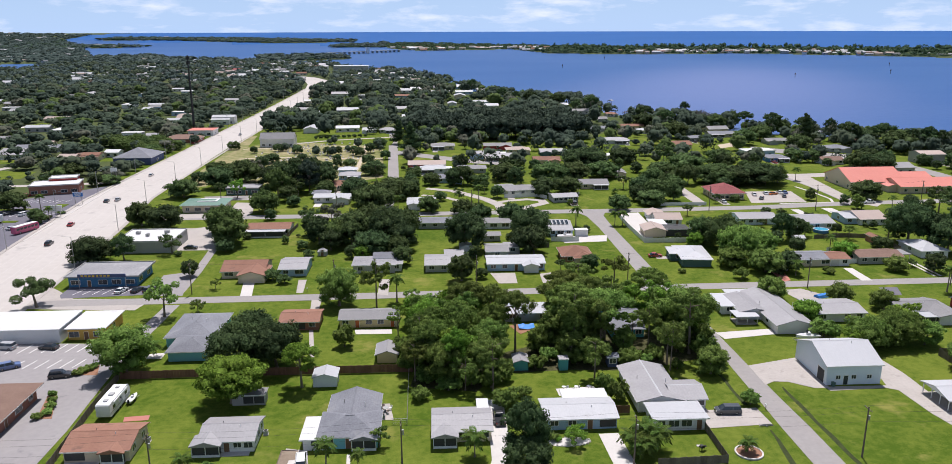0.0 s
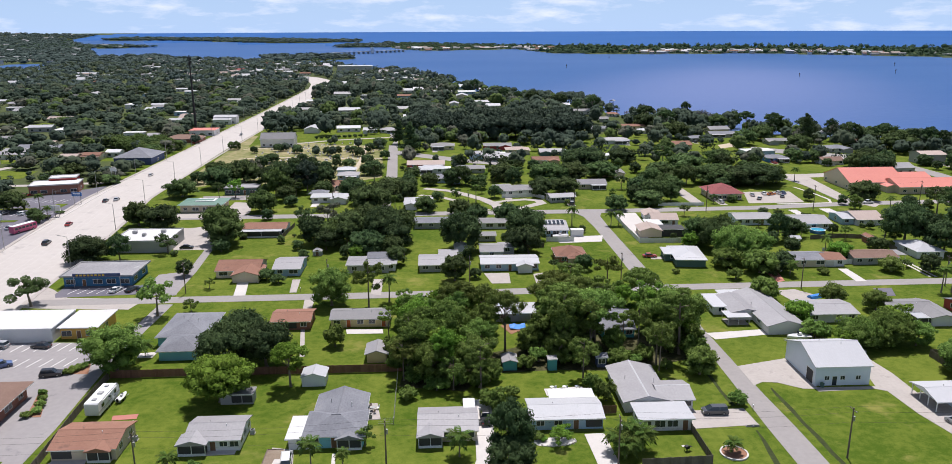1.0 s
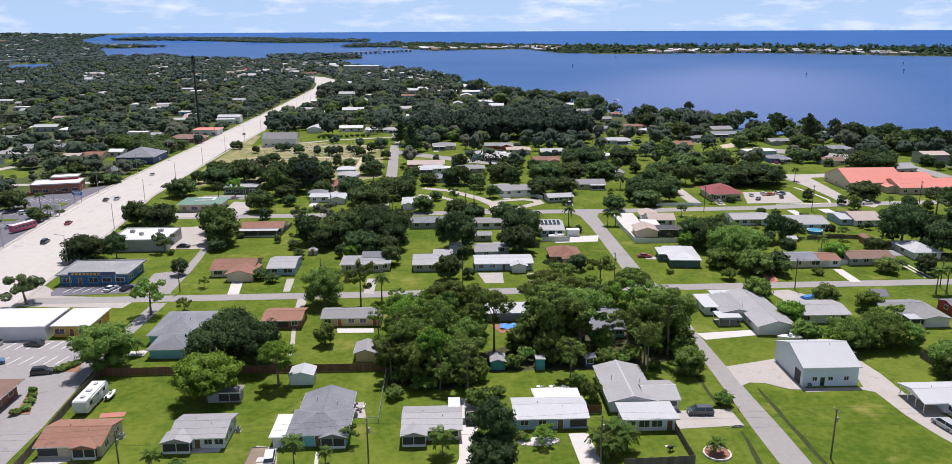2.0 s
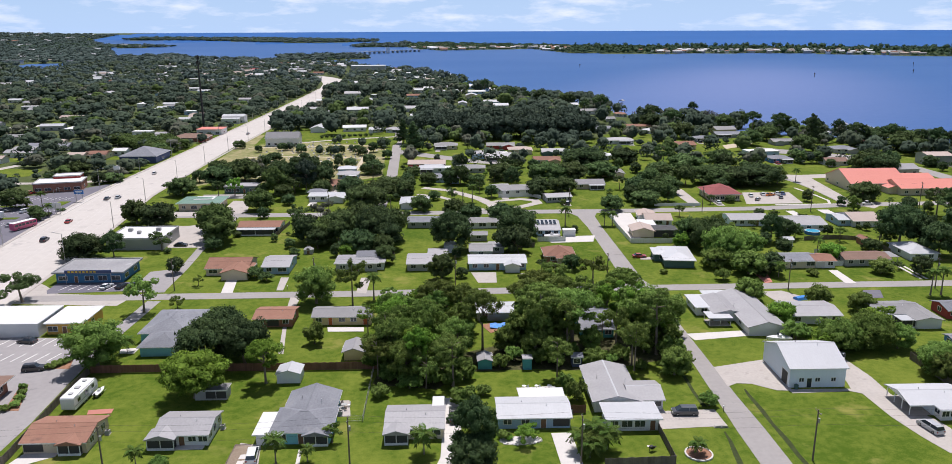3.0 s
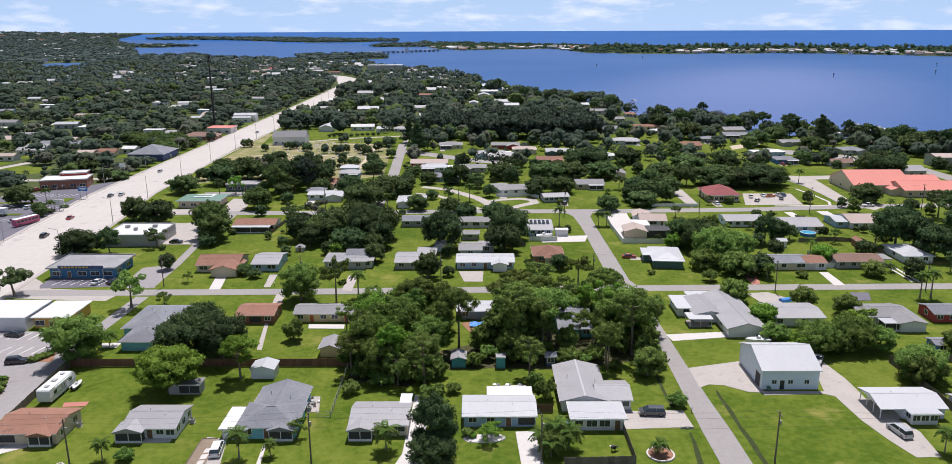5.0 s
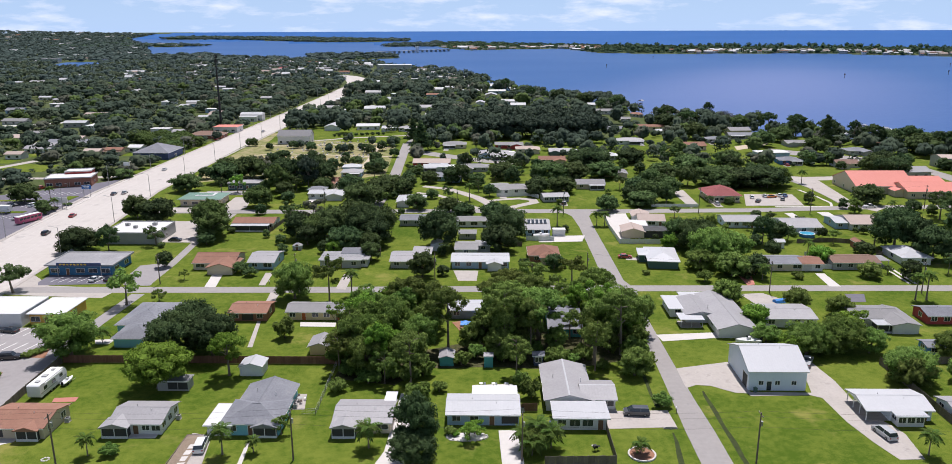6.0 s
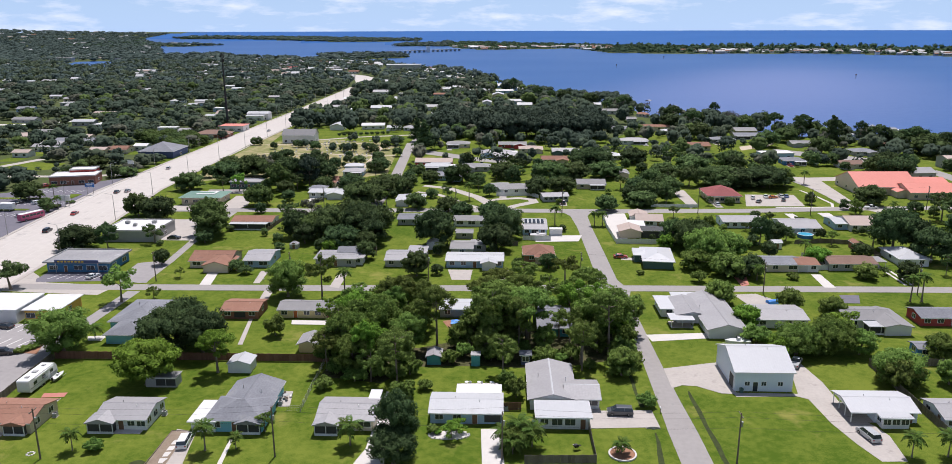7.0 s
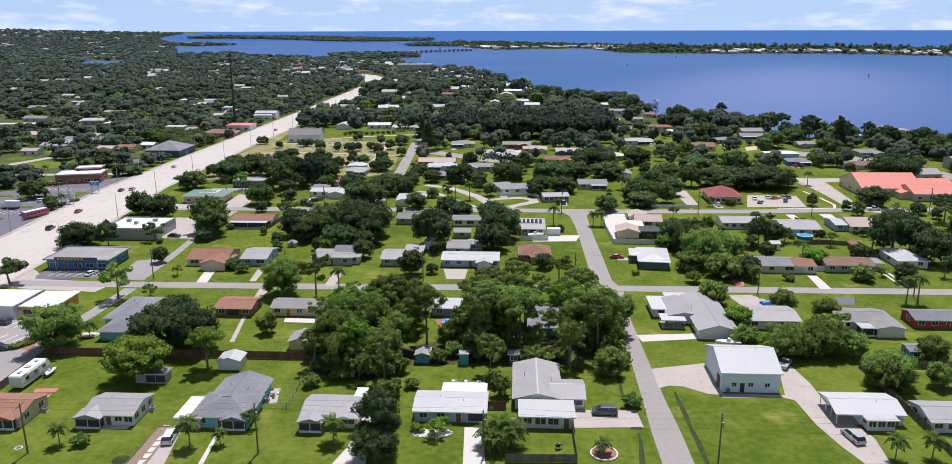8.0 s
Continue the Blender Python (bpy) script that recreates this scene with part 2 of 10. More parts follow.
W_YELLOW = material("pale_yellow_stucco", (0.70, 0.60, 0.33), 0.85, (0.62, 0.52, 0.28), (0.5, 5.0), 0.6, spec=0.2, local=True)
W_OCHRE = material("ochre_stucco", (0.68, 0.42, 0.10), 0.85, (0.58, 0.35, 0.09), (0.5, 5.0), 0.6, spec=0.2, local=True)
W_AQUA = material("aqua_stucco", (0.24, 0.55, 0.62), 0.85, (0.2, 0.48, 0.55), (0.5, 5.0), 0.6, spec=0.2, local=True)
W_TEAL = material("teal_siding", (0.10, 0.36, 0.38), 0.8, (0.08, 0.30, 0.33), (0.5, 5.0), 0.6, spec=0.2, local=True, stripes=("Z", 0.3, 0.3))
W_SHOP = material("deep_blue_shop_wall", (0.06, 0.20, 0.36), 0.7, (0.045, 0.15, 0.28), (0.4, 3.0), 0.8, spec=0.3, local=True)
W_BLUE = material("blue_painted_block", (0.10, 0.25, 0.52), 0.8, (0.08, 0.21, 0.45), (0.5, 5.0), 0.6, spec=0.2, local=True)
W_SKY = material("pale_blue_siding", (0.38, 0.52, 0.66), 0.8, (0.33, 0.46, 0.6), (0.5, 5.0), 0.6, spec=0.2, local=True)
W_PALE = material("pale_blue_white_siding", (0.74, 0.80, 0.86), 0.8, (0.67, 0.73, 0.79), (0.5, 5.0), 0.6, spec=0.2, local=True, stripes=("X", 0.9, 0.06))
W_NAVY = material("slate_blue_wall", (0.075, 0.10, 0.20), 0.7, (0.06, 0.08, 0.17), (0.5, 4.0), 0.6, spec=0.3, local=True)
W_RED = material("red_siding", (0.42, 0.075, 0.065), 0.8, (0.35, 0.06, 0.055), (0.5, 5.0), 0.6, spec=0.2, local=True)
W_BRICK = material("brown_brick", (0.27, 0.12, 0.085), 0.9, (0.34, 0.17, 0.12), (1.0, 8.0), 0.8, spec=0.2, local=True, stripes=("Z", 0.2, 0.25))
W_GREY = material("grey_stucco", (0.42, 0.42, 0.41), 0.85, (0.36, 0.36, 0.35), (0.5, 5.0), 0.6, spec=0.2, local=True)
W_GREEN = material("dark_green_siding", (0.10, 0.17, 0.15), 0.85, (0.08, 0.14, 0.12), (0.5, 5.0), 0.6, spec=0.2, local=True)
TRIM = material("white_trim", (0.78, 0.78, 0.76), 0.6, (0.72, 0.72, 0.70), (1.0, 6.0), 0.5, local=True)
GLASS = material("dark_window_glass", (0.025, 0.035, 0.045), 0.08, (0.04, 0.05, 0.06), (0.5, 2.0), 0.5, spec=0.6, local=True)
SCREEN = material("porch_screen", (0.045, 0.045, 0.045), 0.7, (0.065, 0.065, 0.065), (0.5, 3.0), 0.5, local=True)
DOORM = material("brown_door", (0.22, 0.12, 0.07), 0.6, (0.17, 0.09, 0.05), (0.5, 4.0), 0.6, local=True)
ORANGE = material("orange_door", (0.62, 0.16, 0.05), 0.6, local=True)
GARAGE = material("garage_door_panel", (0.62, 0.60, 0.57), 0.6, (0.55, 0.53, 0.5), (0.5, 3.0), 0.5, local=True, stripes=("Z", 0.5, 0.4))
FENCE = material("brown_fence_boards", (0.15, 0.075, 0.05), 0.85, (0.21, 0.11, 0.075), (0.5, 4.0), 0.9, spec=0.2, rand=0.15)
FENCEGREY = material("weathered_fence_boards", (0.20, 0.17, 0.14), 0.9, (0.13, 0.11, 0.09), (0.5, 4.0), 0.9, spec=0.1, rand=0.2)
VINYL = material("white_vinyl_fence", (0.74, 0.74, 0.73), 0.5, (0.66, 0.66, 0.65), (0.3, 3.0), 0.5)
STEEL = material("galvanised_steel", (0.42, 0.42, 0.42), 0.45, (0.34, 0.34, 0.34), (0.5, 4.0), 0.6, metal=0.7)
DARKSTEEL = material("dark_painted_steel", (0.035, 0.035, 0.035), 0.6, (0.05, 0.045, 0.045), (0.2, 2.0), 0.6)
POLEWOOD = material("pole_timber", (0.20, 0.16, 0.13), 0.9, (0.14, 0.11, 0.09), (0.5, 4.0), 0.8, spec=0.1)
BLACK = material("black_rubber", (0.02, 0.02, 0.02), 0.8, local=True)
CABLE = material("black_cable", (0.03, 0.03, 0.03), 0.6)
TARP = material("blue_tarp", (0.05, 0.22, 0.62), 0.5, (0.07, 0.28, 0.7), (0.8, 3.0), 0.8, bump=0.6, bump_scale=2.0)
POOLW = material("pool_water", (0.06, 0.34, 0.52), 0.08, (0.08, 0.40, 0.58), (0.5, 2.0), 0.6, spec=0.6, bump=0.1)
STONE = material("pale_headstone", (0.5, 0.49, 0.46), 0.8, (0.4, 0.39, 0.37), (2.0, 8.0), 0.7, rand=0.2)
SIGNBLUE = material("sign_blue", (0.05, 0.18, 0.5), 0.5)
SIGNYELLOW = material("sign_yellow", (0.75, 0.52, 0.06), 0.5)
REDL = material("tail_light_red", (0.4, 0.02, 0.02), 0.3, local=True)
LAMPG = material("head_light_glass", (0.8, 0.8, 0.78), 0.15, local=True)


def paint(name, rgb):
    m = material(name, rgb, 0.3, tuple(0.85 * c for c in rgb), (1.0, 6.0), 0.4, spec=0.6, local=True)
    m.node_tree.nodes["Principled BSDF"].inputs["Coat Weight"].default_value = 0.5
    return m


CAR_WHITE, CAR_BLACK = paint("white_car_paint", (0.78, 0.78, 0.77)), paint("black_car_paint", (0.02, 0.02, 0.024))
CAR_SILVER, CAR_RED = paint("silver_car_paint", (0.46, 0.47, 0.48)), paint("red_car_paint", (0.42, 0.035, 0.03))
CAR_BLUE, CAR_GREY = paint("blue_car_paint", (0.10, 0.16, 0.34)), paint("dark_grey_car_paint", (0.075, 0.08, 0.09))
CAR_ORANGE, CAR_PINK = paint("orange_car_paint", (0.7, 0.2, 0.03)), paint("magenta_bus_paint", (0.5, 0.05, 0.16))

WATER = bpy.data.materials.new("bay_water")
WATER.use_nodes = True
_n, _l = WATER.node_tree.nodes, WATER.node_tree.links
_b = _n["Principled BSDF"]
_b.inputs["Roughness"].default_value, _b.inputs["Specular IOR Level"].default_value = 0.42, 0.10
_pos = _n.new("ShaderNodeNewGeometry").outputs["Position"]
_mp = _n.new("ShaderNodeMapping")
_mp.inputs["Scale"].default_value = (0.0016, 0.0032, 0.01)
_t = _n.new("ShaderNodeTexNoise")
_t.inputs["Scale"].default_value, _t.inputs["Detail"].default_value = 1.0, 6.0
_mx = _n.new("ShaderNodeMixRGB")
_mx.inputs["Color1"].default_value, _mx.inputs["Color2"].default_value = (0.016, 0.082, 0.250, 1), (0.032, 0.100, 0.270, 1)
_rg = _n.new("ShaderNodeMapRange")
_rg.inputs["From Min"].default_value, _rg.inputs["From Max"].default_value = 0.38, 0.62
_l.new(_pos, _mp.inputs["Vector"])
_l.new(_mp.outputs["Vector"], _t.inputs["Vector"])
_l.new(_t.outputs["Fac"], _rg.inputs["Value"])
_l.new(_rg.outputs["Result"], _mx.inputs["Fac"])
_off, _len = _n.new("ShaderNodeVectorMath"), _n.new("ShaderNodeVectorMath")      # a paler lavender oval in the middle of the bay
_off.operation, _len.operation = "SUBTRACT", "LENGTH"
_off.inputs[1].default_value = (385.0, 1000.0, 0.0)
_pm = _n.new("ShaderNodeMapping")
_pm.vector_type = "TEXTURE"
_pm.inputs["Rotation"].default_value, _pm.inputs["Scale"].default_value = (0, 0, radians(-23)), (190.0, 620.0, 1000.0)
_pr = _n.new("ShaderNodeMapRange")
_pr.inputs["From Min"].default_value, _pr.inputs["From Max"].default_value, _pr.inputs["To Min"].default_value, _pr.inputs["To Max"].default_value = 0.1, 1.5, 1.0, 0.0
_pr.interpolation_type = "SMOOTHSTEP"
_palemix = _n.new("ShaderNodeMixRGB")
_palemix.inputs["Color2"].default_value = (0.116, 0.166, 0.345, 1)
_l.new(_pos, _off.inputs[0])
_l.new(_off.outputs["Vector"], _pm.inputs["Vector"])
_l.new(_pm.outputs["Vector"], _len.inputs[0])
_l.new(_len.outputs["Value"], _pr.inputs["Value"])
_l.new(_pr.outputs["Result"], _palemix.inputs["Fac"])
_l.new(_mx.outputs["Color"], _palemix.inputs["Color1"])
_l.new(_palemix.outputs["Color"], _b.inputs["Base Color"])
_t2 = _n.new("ShaderNodeTexNoise")
_t2.inputs["Scale"].default_value, _t2.inputs["Detail"].default_value = 0.12, 5.0
_l.new(_pos, _t2.inputs["Vector"])
_bp = _n.new("ShaderNodeBump")
_bp.inputs["Strength"].default_value, _bp.inputs["Distance"].default_value = 0.25, 1.0
_l.new(_t2.outputs["Fac"], _bp.inputs["Height"])
_l.new(_bp.outputs["Normal"], _b.inputs["Normal"])


SEA = material("open_sea_water", (0.022, 0.098, 0.290), 0.55, (0.034, 0.118, 0.330), (0.0006, 0.003), 0.8, spec=0.04, bump=0.3, bump_scale=0.1)


# ---- mesh helpers ----
class Shape:
    """Collects boxes, prisms and tubes into one mesh."""

    def __init__(self):
        self.v, self.f = [], []

    def add(self, verts, faces):
        k = len(self.v)
        self.v += [tuple(p) for p in verts]
        self.f += [[k + i for i in face] for face in faces]
        return self

    def box(self, x0, y0, z0, x1, y1, z1):
        return self.add([(x0, y0, z0), (x1, y0, z0), (x1, y1, z0), (x0, y1, z0), (x0, y0, z1), (x1, y0, z1), (x1, y1, z1), (x0, y1, z1)],
                        [(3, 2, 1, 0), (4, 5, 6, 7), (0, 1, 5, 4), (1, 2, 6, 5), (2, 3, 7, 6), (3, 0, 4, 7)])

    def prism(self, outline, axis, a, b):
        """Extrudes an outline of 2D points along x, y or z, from a to b."""
        n = len(outline)
        put = {"x": lambda p, s: (s, p[0], p[1]), "y": lambda p, s: (p[0], s, p[1]), "z": lambda p, s: (p[0], p[1], s)}[axis]
        verts = [put(p, a) for p in outline] + [put(p, b) for p in outline]
        return self.add(verts, [list(range(n))[::-1], list(range(n, 2 * n))] + [[i, (i + 1) % n, n + (i + 1) % n, n + i] for i in range(n)])

    def tube(self, p, q, r0, r1, n=8):
        p, q = Vector(p), Vector(q)
        u = (q - p).to_track_quat("Z", "Y").to_matrix()
        ring = [(math.cos(2 * math.pi * i / n), math.sin(2 * math.pi * i / n)) for i in range(n)]
        verts = [p + u @ Vector((r0 * c, r0 * s, 0)) for c, s in ring] + [q + u @ Vector((r1 * c, r1 * s, 0)) for c, s in ring]
        return self.add(verts, [list(range(n))[::-1], list(range(n, 2 * n))] + [[i, (i + 1) % n, n + (i + 1) % n, n + i] for i in range(n)])

    def mesh(self, name, mat, smooth=False):
        me = bpy.data.meshes.new(name)
        me.from_pydata(self.v, [], self.f)
        bm = bmesh.new()
        bm.from_mesh(me)
        bmesh.ops.recalc_face_normals(bm, faces=bm.faces)
        bm.to_mesh(me)
        bm.free()
        me.materials.append(mat)
        if smooth:
            me.polygons.foreach_set("use_smooth", [True] * len(me.polygons))
        return me


def part(name, shape, mat, parent, label="", at=None, smooth=False):
    """Links a shape as one mesh object under a thing or a part."""
    me = shape if isinstance(shape, bpy.types.Mesh) else shape.mesh(name, mat, smooth)
    ob = new(name, me)
    ob.parent = parent
    if at is not None:
        ob.matrix_basis = at
    return tagged(ob, label) if label else ob


def thing(name, x, y, z=0.0, rz=0.0, label="", category="", group="", kind=""):
    ob = new(name)
    ob.empty_display_size = 0.5
    ob.matrix_basis = pose(x, y, z, 0, 0, rz)
    return tagged(ob, label, category, group, kind)


OCC = []                                        # plan rectangles kept clear of scattered trees


def keep(x0, y0, x1, y1, m=0.0):
    OCC.append((min(x0, x1) - m, min(y0, y1) - m, max(x0, x1) + m, max(y0, y1) + m))


def clear(x, y, r):
    return not any(a - r < x < c + r and b - r < y < d + r for a, b, c, d in OCC)


def slab(name, outline, mat, top=0.05, label="", thick=0.3, clear_of=True, category="", kind="structure"):
    """A flat paved or planted surface on the ground, from its outline in plan."""
    ob = new(name, Shape().prism(outline, "z", top - thick, top).mesh(name, mat))
    if clear_of:
        xs, ys = [p[0] for p in outline], [p[1] for p in outline]
        if (max(xs) - min(xs)) * (max(ys) - min(ys)) < 500:
            keep(min(xs), min(ys), max(xs), max(ys))
        else:
            gx, gy = (a.ravel() for a in np.meshgrid(np.arange(min(xs) + 2.5, max(xs), 5.0), np.arange(min(ys) + 2.5, max(ys), 5.0)))
            for a, c in zip(gx[inside(outline, gx, gy)], gy[inside(outline, gx, gy)]):
                keep(a - 2.5, c - 2.5, a + 2.5, c + 2.5)
    return tagged(ob, label, category, kind=kind)


def rect(x0, y0, x1, y1):
    return [(x0, y0), (x1, y0), (x1, y1), (x0, y1)]


def strip(name, points, width, mat, top=0.04, label="", widths=None):
    """A road along a line of points; mitred at the bends."""
    left, right = [], []
    for i, p in enumerate(points):
        a, b = Vector(points[max(i - 1, 0)]), Vector(points[min(i + 1, len(points) - 1)])
        d = (b - a).normalized()
        w = (widths[i] if widths else width) / 2
        left.append((p[0] - d.y * w, p[1] + d.x * w))
        right.append((p[0] + d.y * w, p[1] - d.x * w))
    for p, q in zip(points, points[1:]):
        if width < 1:
            break
        n = max(1, int((Vector(q) - Vector(p)).length / max(3.0, width * 0.7)))
        for k in range(n + 1):
            x, y = p[0] + (q[0] - p[0]) * k / n, p[1] + (q[1] - p[1]) * k / n
            keep(x - width / 2, y - width / 2, x + width / 2, y + width / 2)
    verts = [(x, y, z) for z in (top, top - 0.3) for x, y in left + right]
    n = len(points)
    faces = []
    for i in range(n - 1):
        faces += [(i, i + 1, n + i + 1, n + i), (2 * n + i, 3 * n + i, 3 * n + i + 1, 2 * n + i + 1),
                  (i, 2 * n + i, 2 * n + i + 1, i + 1), (n + i, n + i + 1, 3 * n + i + 1, 3 * n + i)]
    ob = new(name, Shape().add(verts, faces).mesh(name, mat))
    return tagged(ob, label, "road", kind="structure")


# ---- ground, water, far shores ----
def rise(r):
    """The sheet lifts beyond 2.8 km, so that it meets the horizon line within the drawn distance."""
    return 52.6 * max(0.0, (r - 2800.0) / 2050.0) ** 2


def inside(poly, x, y):
    hit = np.zeros(x.shape, bool)
    for (ax, ay), (bx, by) in zip(poly, poly[1:] + poly[:1]):
        cross = (ay > y) != (by > y)
        hit ^= cross & (x < (bx - ax) * (y - ay) / ((by - ay) if by != ay else 1e-9) + ax)
    return hit


MAINLAND = [(-4800, -600), (4800, -600), (4800, 300), (700, 400), (345, 488), (314, 520), (278, 535), (243, 556), (212, 600), (172, 652), (147, 780),
            (93, 848), (63, 915), (38, 1030), (7, 1210), (-58, 1415), (-128, 1475), (-180, 1530), (-200, 1690), (-277, 1702), (-455, 1915),
            (-641, 2050), (-800, 2292), (-918, 2170), (-1178, 2742), (-1453, 3333), (-1745, 3820), (-1800, 4300), (-1500, 4850), (-4800, 4850)]
BARRIER = [(-259, 3683), (-160, 3000), (-45, 2648), (102, 2770), (278, 2818), (349, 2334), (591, 2243), (866, 2260), (1013, 2184), (1180, 2012),
           (1281, 1872), (1900, 1500), (2300, 1900), (1767, 2591), (1316, 2842), (699, 3123), (-34, 3664)]
GREEN_KEY = [(-424, 1873), (-330, 1861), (-210, 1990), (-224, 2162), (-334, 2274), (-472, 2197)]
WEST_KEY = [(-1421, 3102), (-1242, 3109), (-1125, 3234), (-1288, 3349), (-1476, 3331)]
LONG_KEY = [(-1617, 3846), (-1196, 3855), (-721, 3629), (-349, 3756), (-368, 3955), (-973, 4127), (-1571, 4097)]
BRIDGE_KEY = [(-412, 3141), (-172, 3115), (-56, 3316), (-195, 3543), (-396, 3417)]
POND = [(-850, 1500), (-760, 1520), (-870, 1830), (-970, 1815)]
LANDS = [MAINLAND, BARRIER, GREEN_KEY, WEST_KEY, LONG_KEY, BRIDGE_KEY]


def on_land(x, y):
    hit = np.zeros(x.shape, bool)
    for poly in LANDS:
        hit |= inside(poly, x, y)
    return hit & ~inside(POND, x, y)


def polar_sheet(name, mat, height, fine):
    angles = sorted(set(list(np.arange(-48, 48.01, fine)) + list(np.arange(52, 310, 6.0))))
    radii = [0.0] + list(np.geomspace(60, 4850, 170 if fine < 1 else 60))
    a = np.radians(np.array(angles))
    r = np.array(radii)
    x, y = np.outer(r, np.sin(a)), np.outer(r, np.cos(a))
    z = height(x, y) + np.array([[rise(v)] for v in r])
    nr, na = x.shape
    verts = np.stack([x, y, z], -1).reshape(-1, 3)
    i, j = np.meshgrid(np.arange(nr - 1), np.arange(na), indexing="ij")
    j2 = (j + 1) % na
    faces = np.stack([i * na + j, i * na + j2, (i + 1) * na + j2, (i + 1) * na + j], -1).reshape(-1, 4)
    me = bpy.data.meshes.new(name)
    me.from_pydata(verts.tolist(), [], faces.tolist())
    me.materials.append(mat)
    bm = bmesh.new()
    bm.from_mesh(me)
    bmesh.ops.remove_doubles(bm, verts=bm.verts, dist=0.001)
    bmesh.ops.recalc_face_normals(bm, faces=bm.faces)
    if sum(f.normal.z for f in bm.faces) < 0:
        bmesh.ops.reverse_faces(bm, faces=bm.faces)
    bm.to_mesh(me)
    bm.free()
    return new(name, me)


def land_cover(ob):
    """Scrub and mangrove floor on the far land, lawns near by."""
    ob.data.materials.append(SCRUB)
    for f in ob.data.polygons:
        if f.center.x ** 2 + f.center.y ** 2 > 980 ** 2:
            f.material_index = 1
    return ob


ground = tagged(land_cover(polar_sheet("ground", GRASS, lambda x, y: np.where(on_land(x, y), 0.0, -4.0), 0.4)),
                "flat green lawns and wooded land reaching to the shore", "ground", kind="structure")
water = tagged(polar_sheet("water", WATER, lambda x, y: np.full(x.shape, -0.9), 2.0),
               "calm blue bay and open sea water to the horizon", "water", kind="structure")
water.data.materials.append(SEA)
for f in water.data.polygons:                   # the deep open sea beyond the barrier island
    if f.center.y + 0.42 * f.center.x > 3250:
        f.material_index = 1


# ---- houses ----
def ring_shape(a, b, t, z0, z1):
    """A closed rectangular band, a by b in half sizes, t thick."""
    v = [(sx * x, sy * y, z) for z in (z0, z1) for x, y in ((a, b), (a - t, b - t)) for sx, sy in ((-1, -1), (1, -1), (1, 1), (-1, 1))]
    f = []
    for i in range(4):
        j = (i + 1) % 4
        f += [(i, j, 8 + j, 8 + i), (4 + j, 4 + i, 12 + i, 12 + j), (8 + i, 8 + j, 12 + j, 12 + i), (j, i, 4 + i, 4 + j)]
    return Shape().add(v, f)


def openings(parent, spec, width, height, at, door_mat=DOORM, z0=0.0):
    """Doors and windows evenly along a wall: W window, w small window, B big window, D door, G garage, O dark panel as
    open doorway, S dark panel as screen or shaded bay, _ blank.
    """
    n = len(spec)
    for i, c in enumerate(spec):
        u = (i + 0.5) / n * width - width / 2
        room = width / n
        if c in "WBw":
            ww, wh, sill = {"W": (min(1.5, room * 0.7), 1.15, 0.95), "w": (0.95, 0.85, 1.35), "B": (min(2.6, room * 0.8), 1.3, 0.85)}[c]
            f = Shape()
            a, b = ww / 2 + 0.09, wh + 0.09
            for q in ((-a, sill - 0.09, a, sill), (-a, sill + wh, a, sill + b), (-a, sill, -ww / 2, sill + wh), (ww / 2, sill, a, sill + wh), (-0.03, sill, 0.03, sill + wh)):
                f.box(u + q[0], -0.06, z0 + q[1], u + q[2], 0.02, z0 + q[3])
            win = part("window", f, TRIM, parent, "white framed window", at)
            part("pane", Shape().box(u - ww / 2, -0.025, z0 + sill, u + ww / 2, 0.0, z0 + sill + wh), GLASS, win)
        elif c == "D":
            d = part("door", Shape().box(u - 0.48, -0.05, z0 + 0.05, u + 0.48, 0.0, z0 + 2.1), door_mat, parent, "", at)
            part("door_frame", Shape().box(u - 0.58, -0.03, z0 + 0.05, u - 0.485, 0.0, z0 + 2.2).box(u + 0.485, -0.03, z0 + 0.05, u + 0.58, 0.0, z0 + 2.2)
                 .box(u - 0.48, -0.03, z0 + 2.105, u + 0.48, 0.0, z0 + 2.2), TRIM, d)
        elif c == "G":
            g = min(2.6, room * 0.85) / 2
            part("garage_door", Shape().box(u - g, -0.05, z0 + 0.04, u + g, 0.0, z0 + 2.2), GARAGE, parent, "", at)
        elif c == "O":
            # flat dark panel: the doorway's dim inside is painted, nothing is cut
            part("doorway", Shape().box(u - 1.4, -0.04, z0 + 0.03, u + 1.4, 0.0, z0 + 3.0), SCREEN, parent, "dark panel in place of an open doorway's dim inside", at)
            part("door_frame", Shape().box(u - 1.55, -0.07, z0 + 0.03, u - 1.4, 0.0, z0 + 3.15).box(u + 1.4, -0.07, z0 + 0.03, u + 1.55, 0.0, z0 + 3.15).box(u - 1.4, -0.07, z0 + 3.0, u + 1.4, 0.0, z0 + 3.15), TRIM, parent, "", at)
        elif c == "S":
            g = room * 0.46
            # on carports and the lean-to this panel paints in the shade within
            part("screen_opening", Shape().box(u - g, -0.04, z0 + 0.4, u + g, 0.0, z0 + min(2.3, height - 0.25)), SCREEN, parent, "dark panel for insect screens and shaded open bays", at)


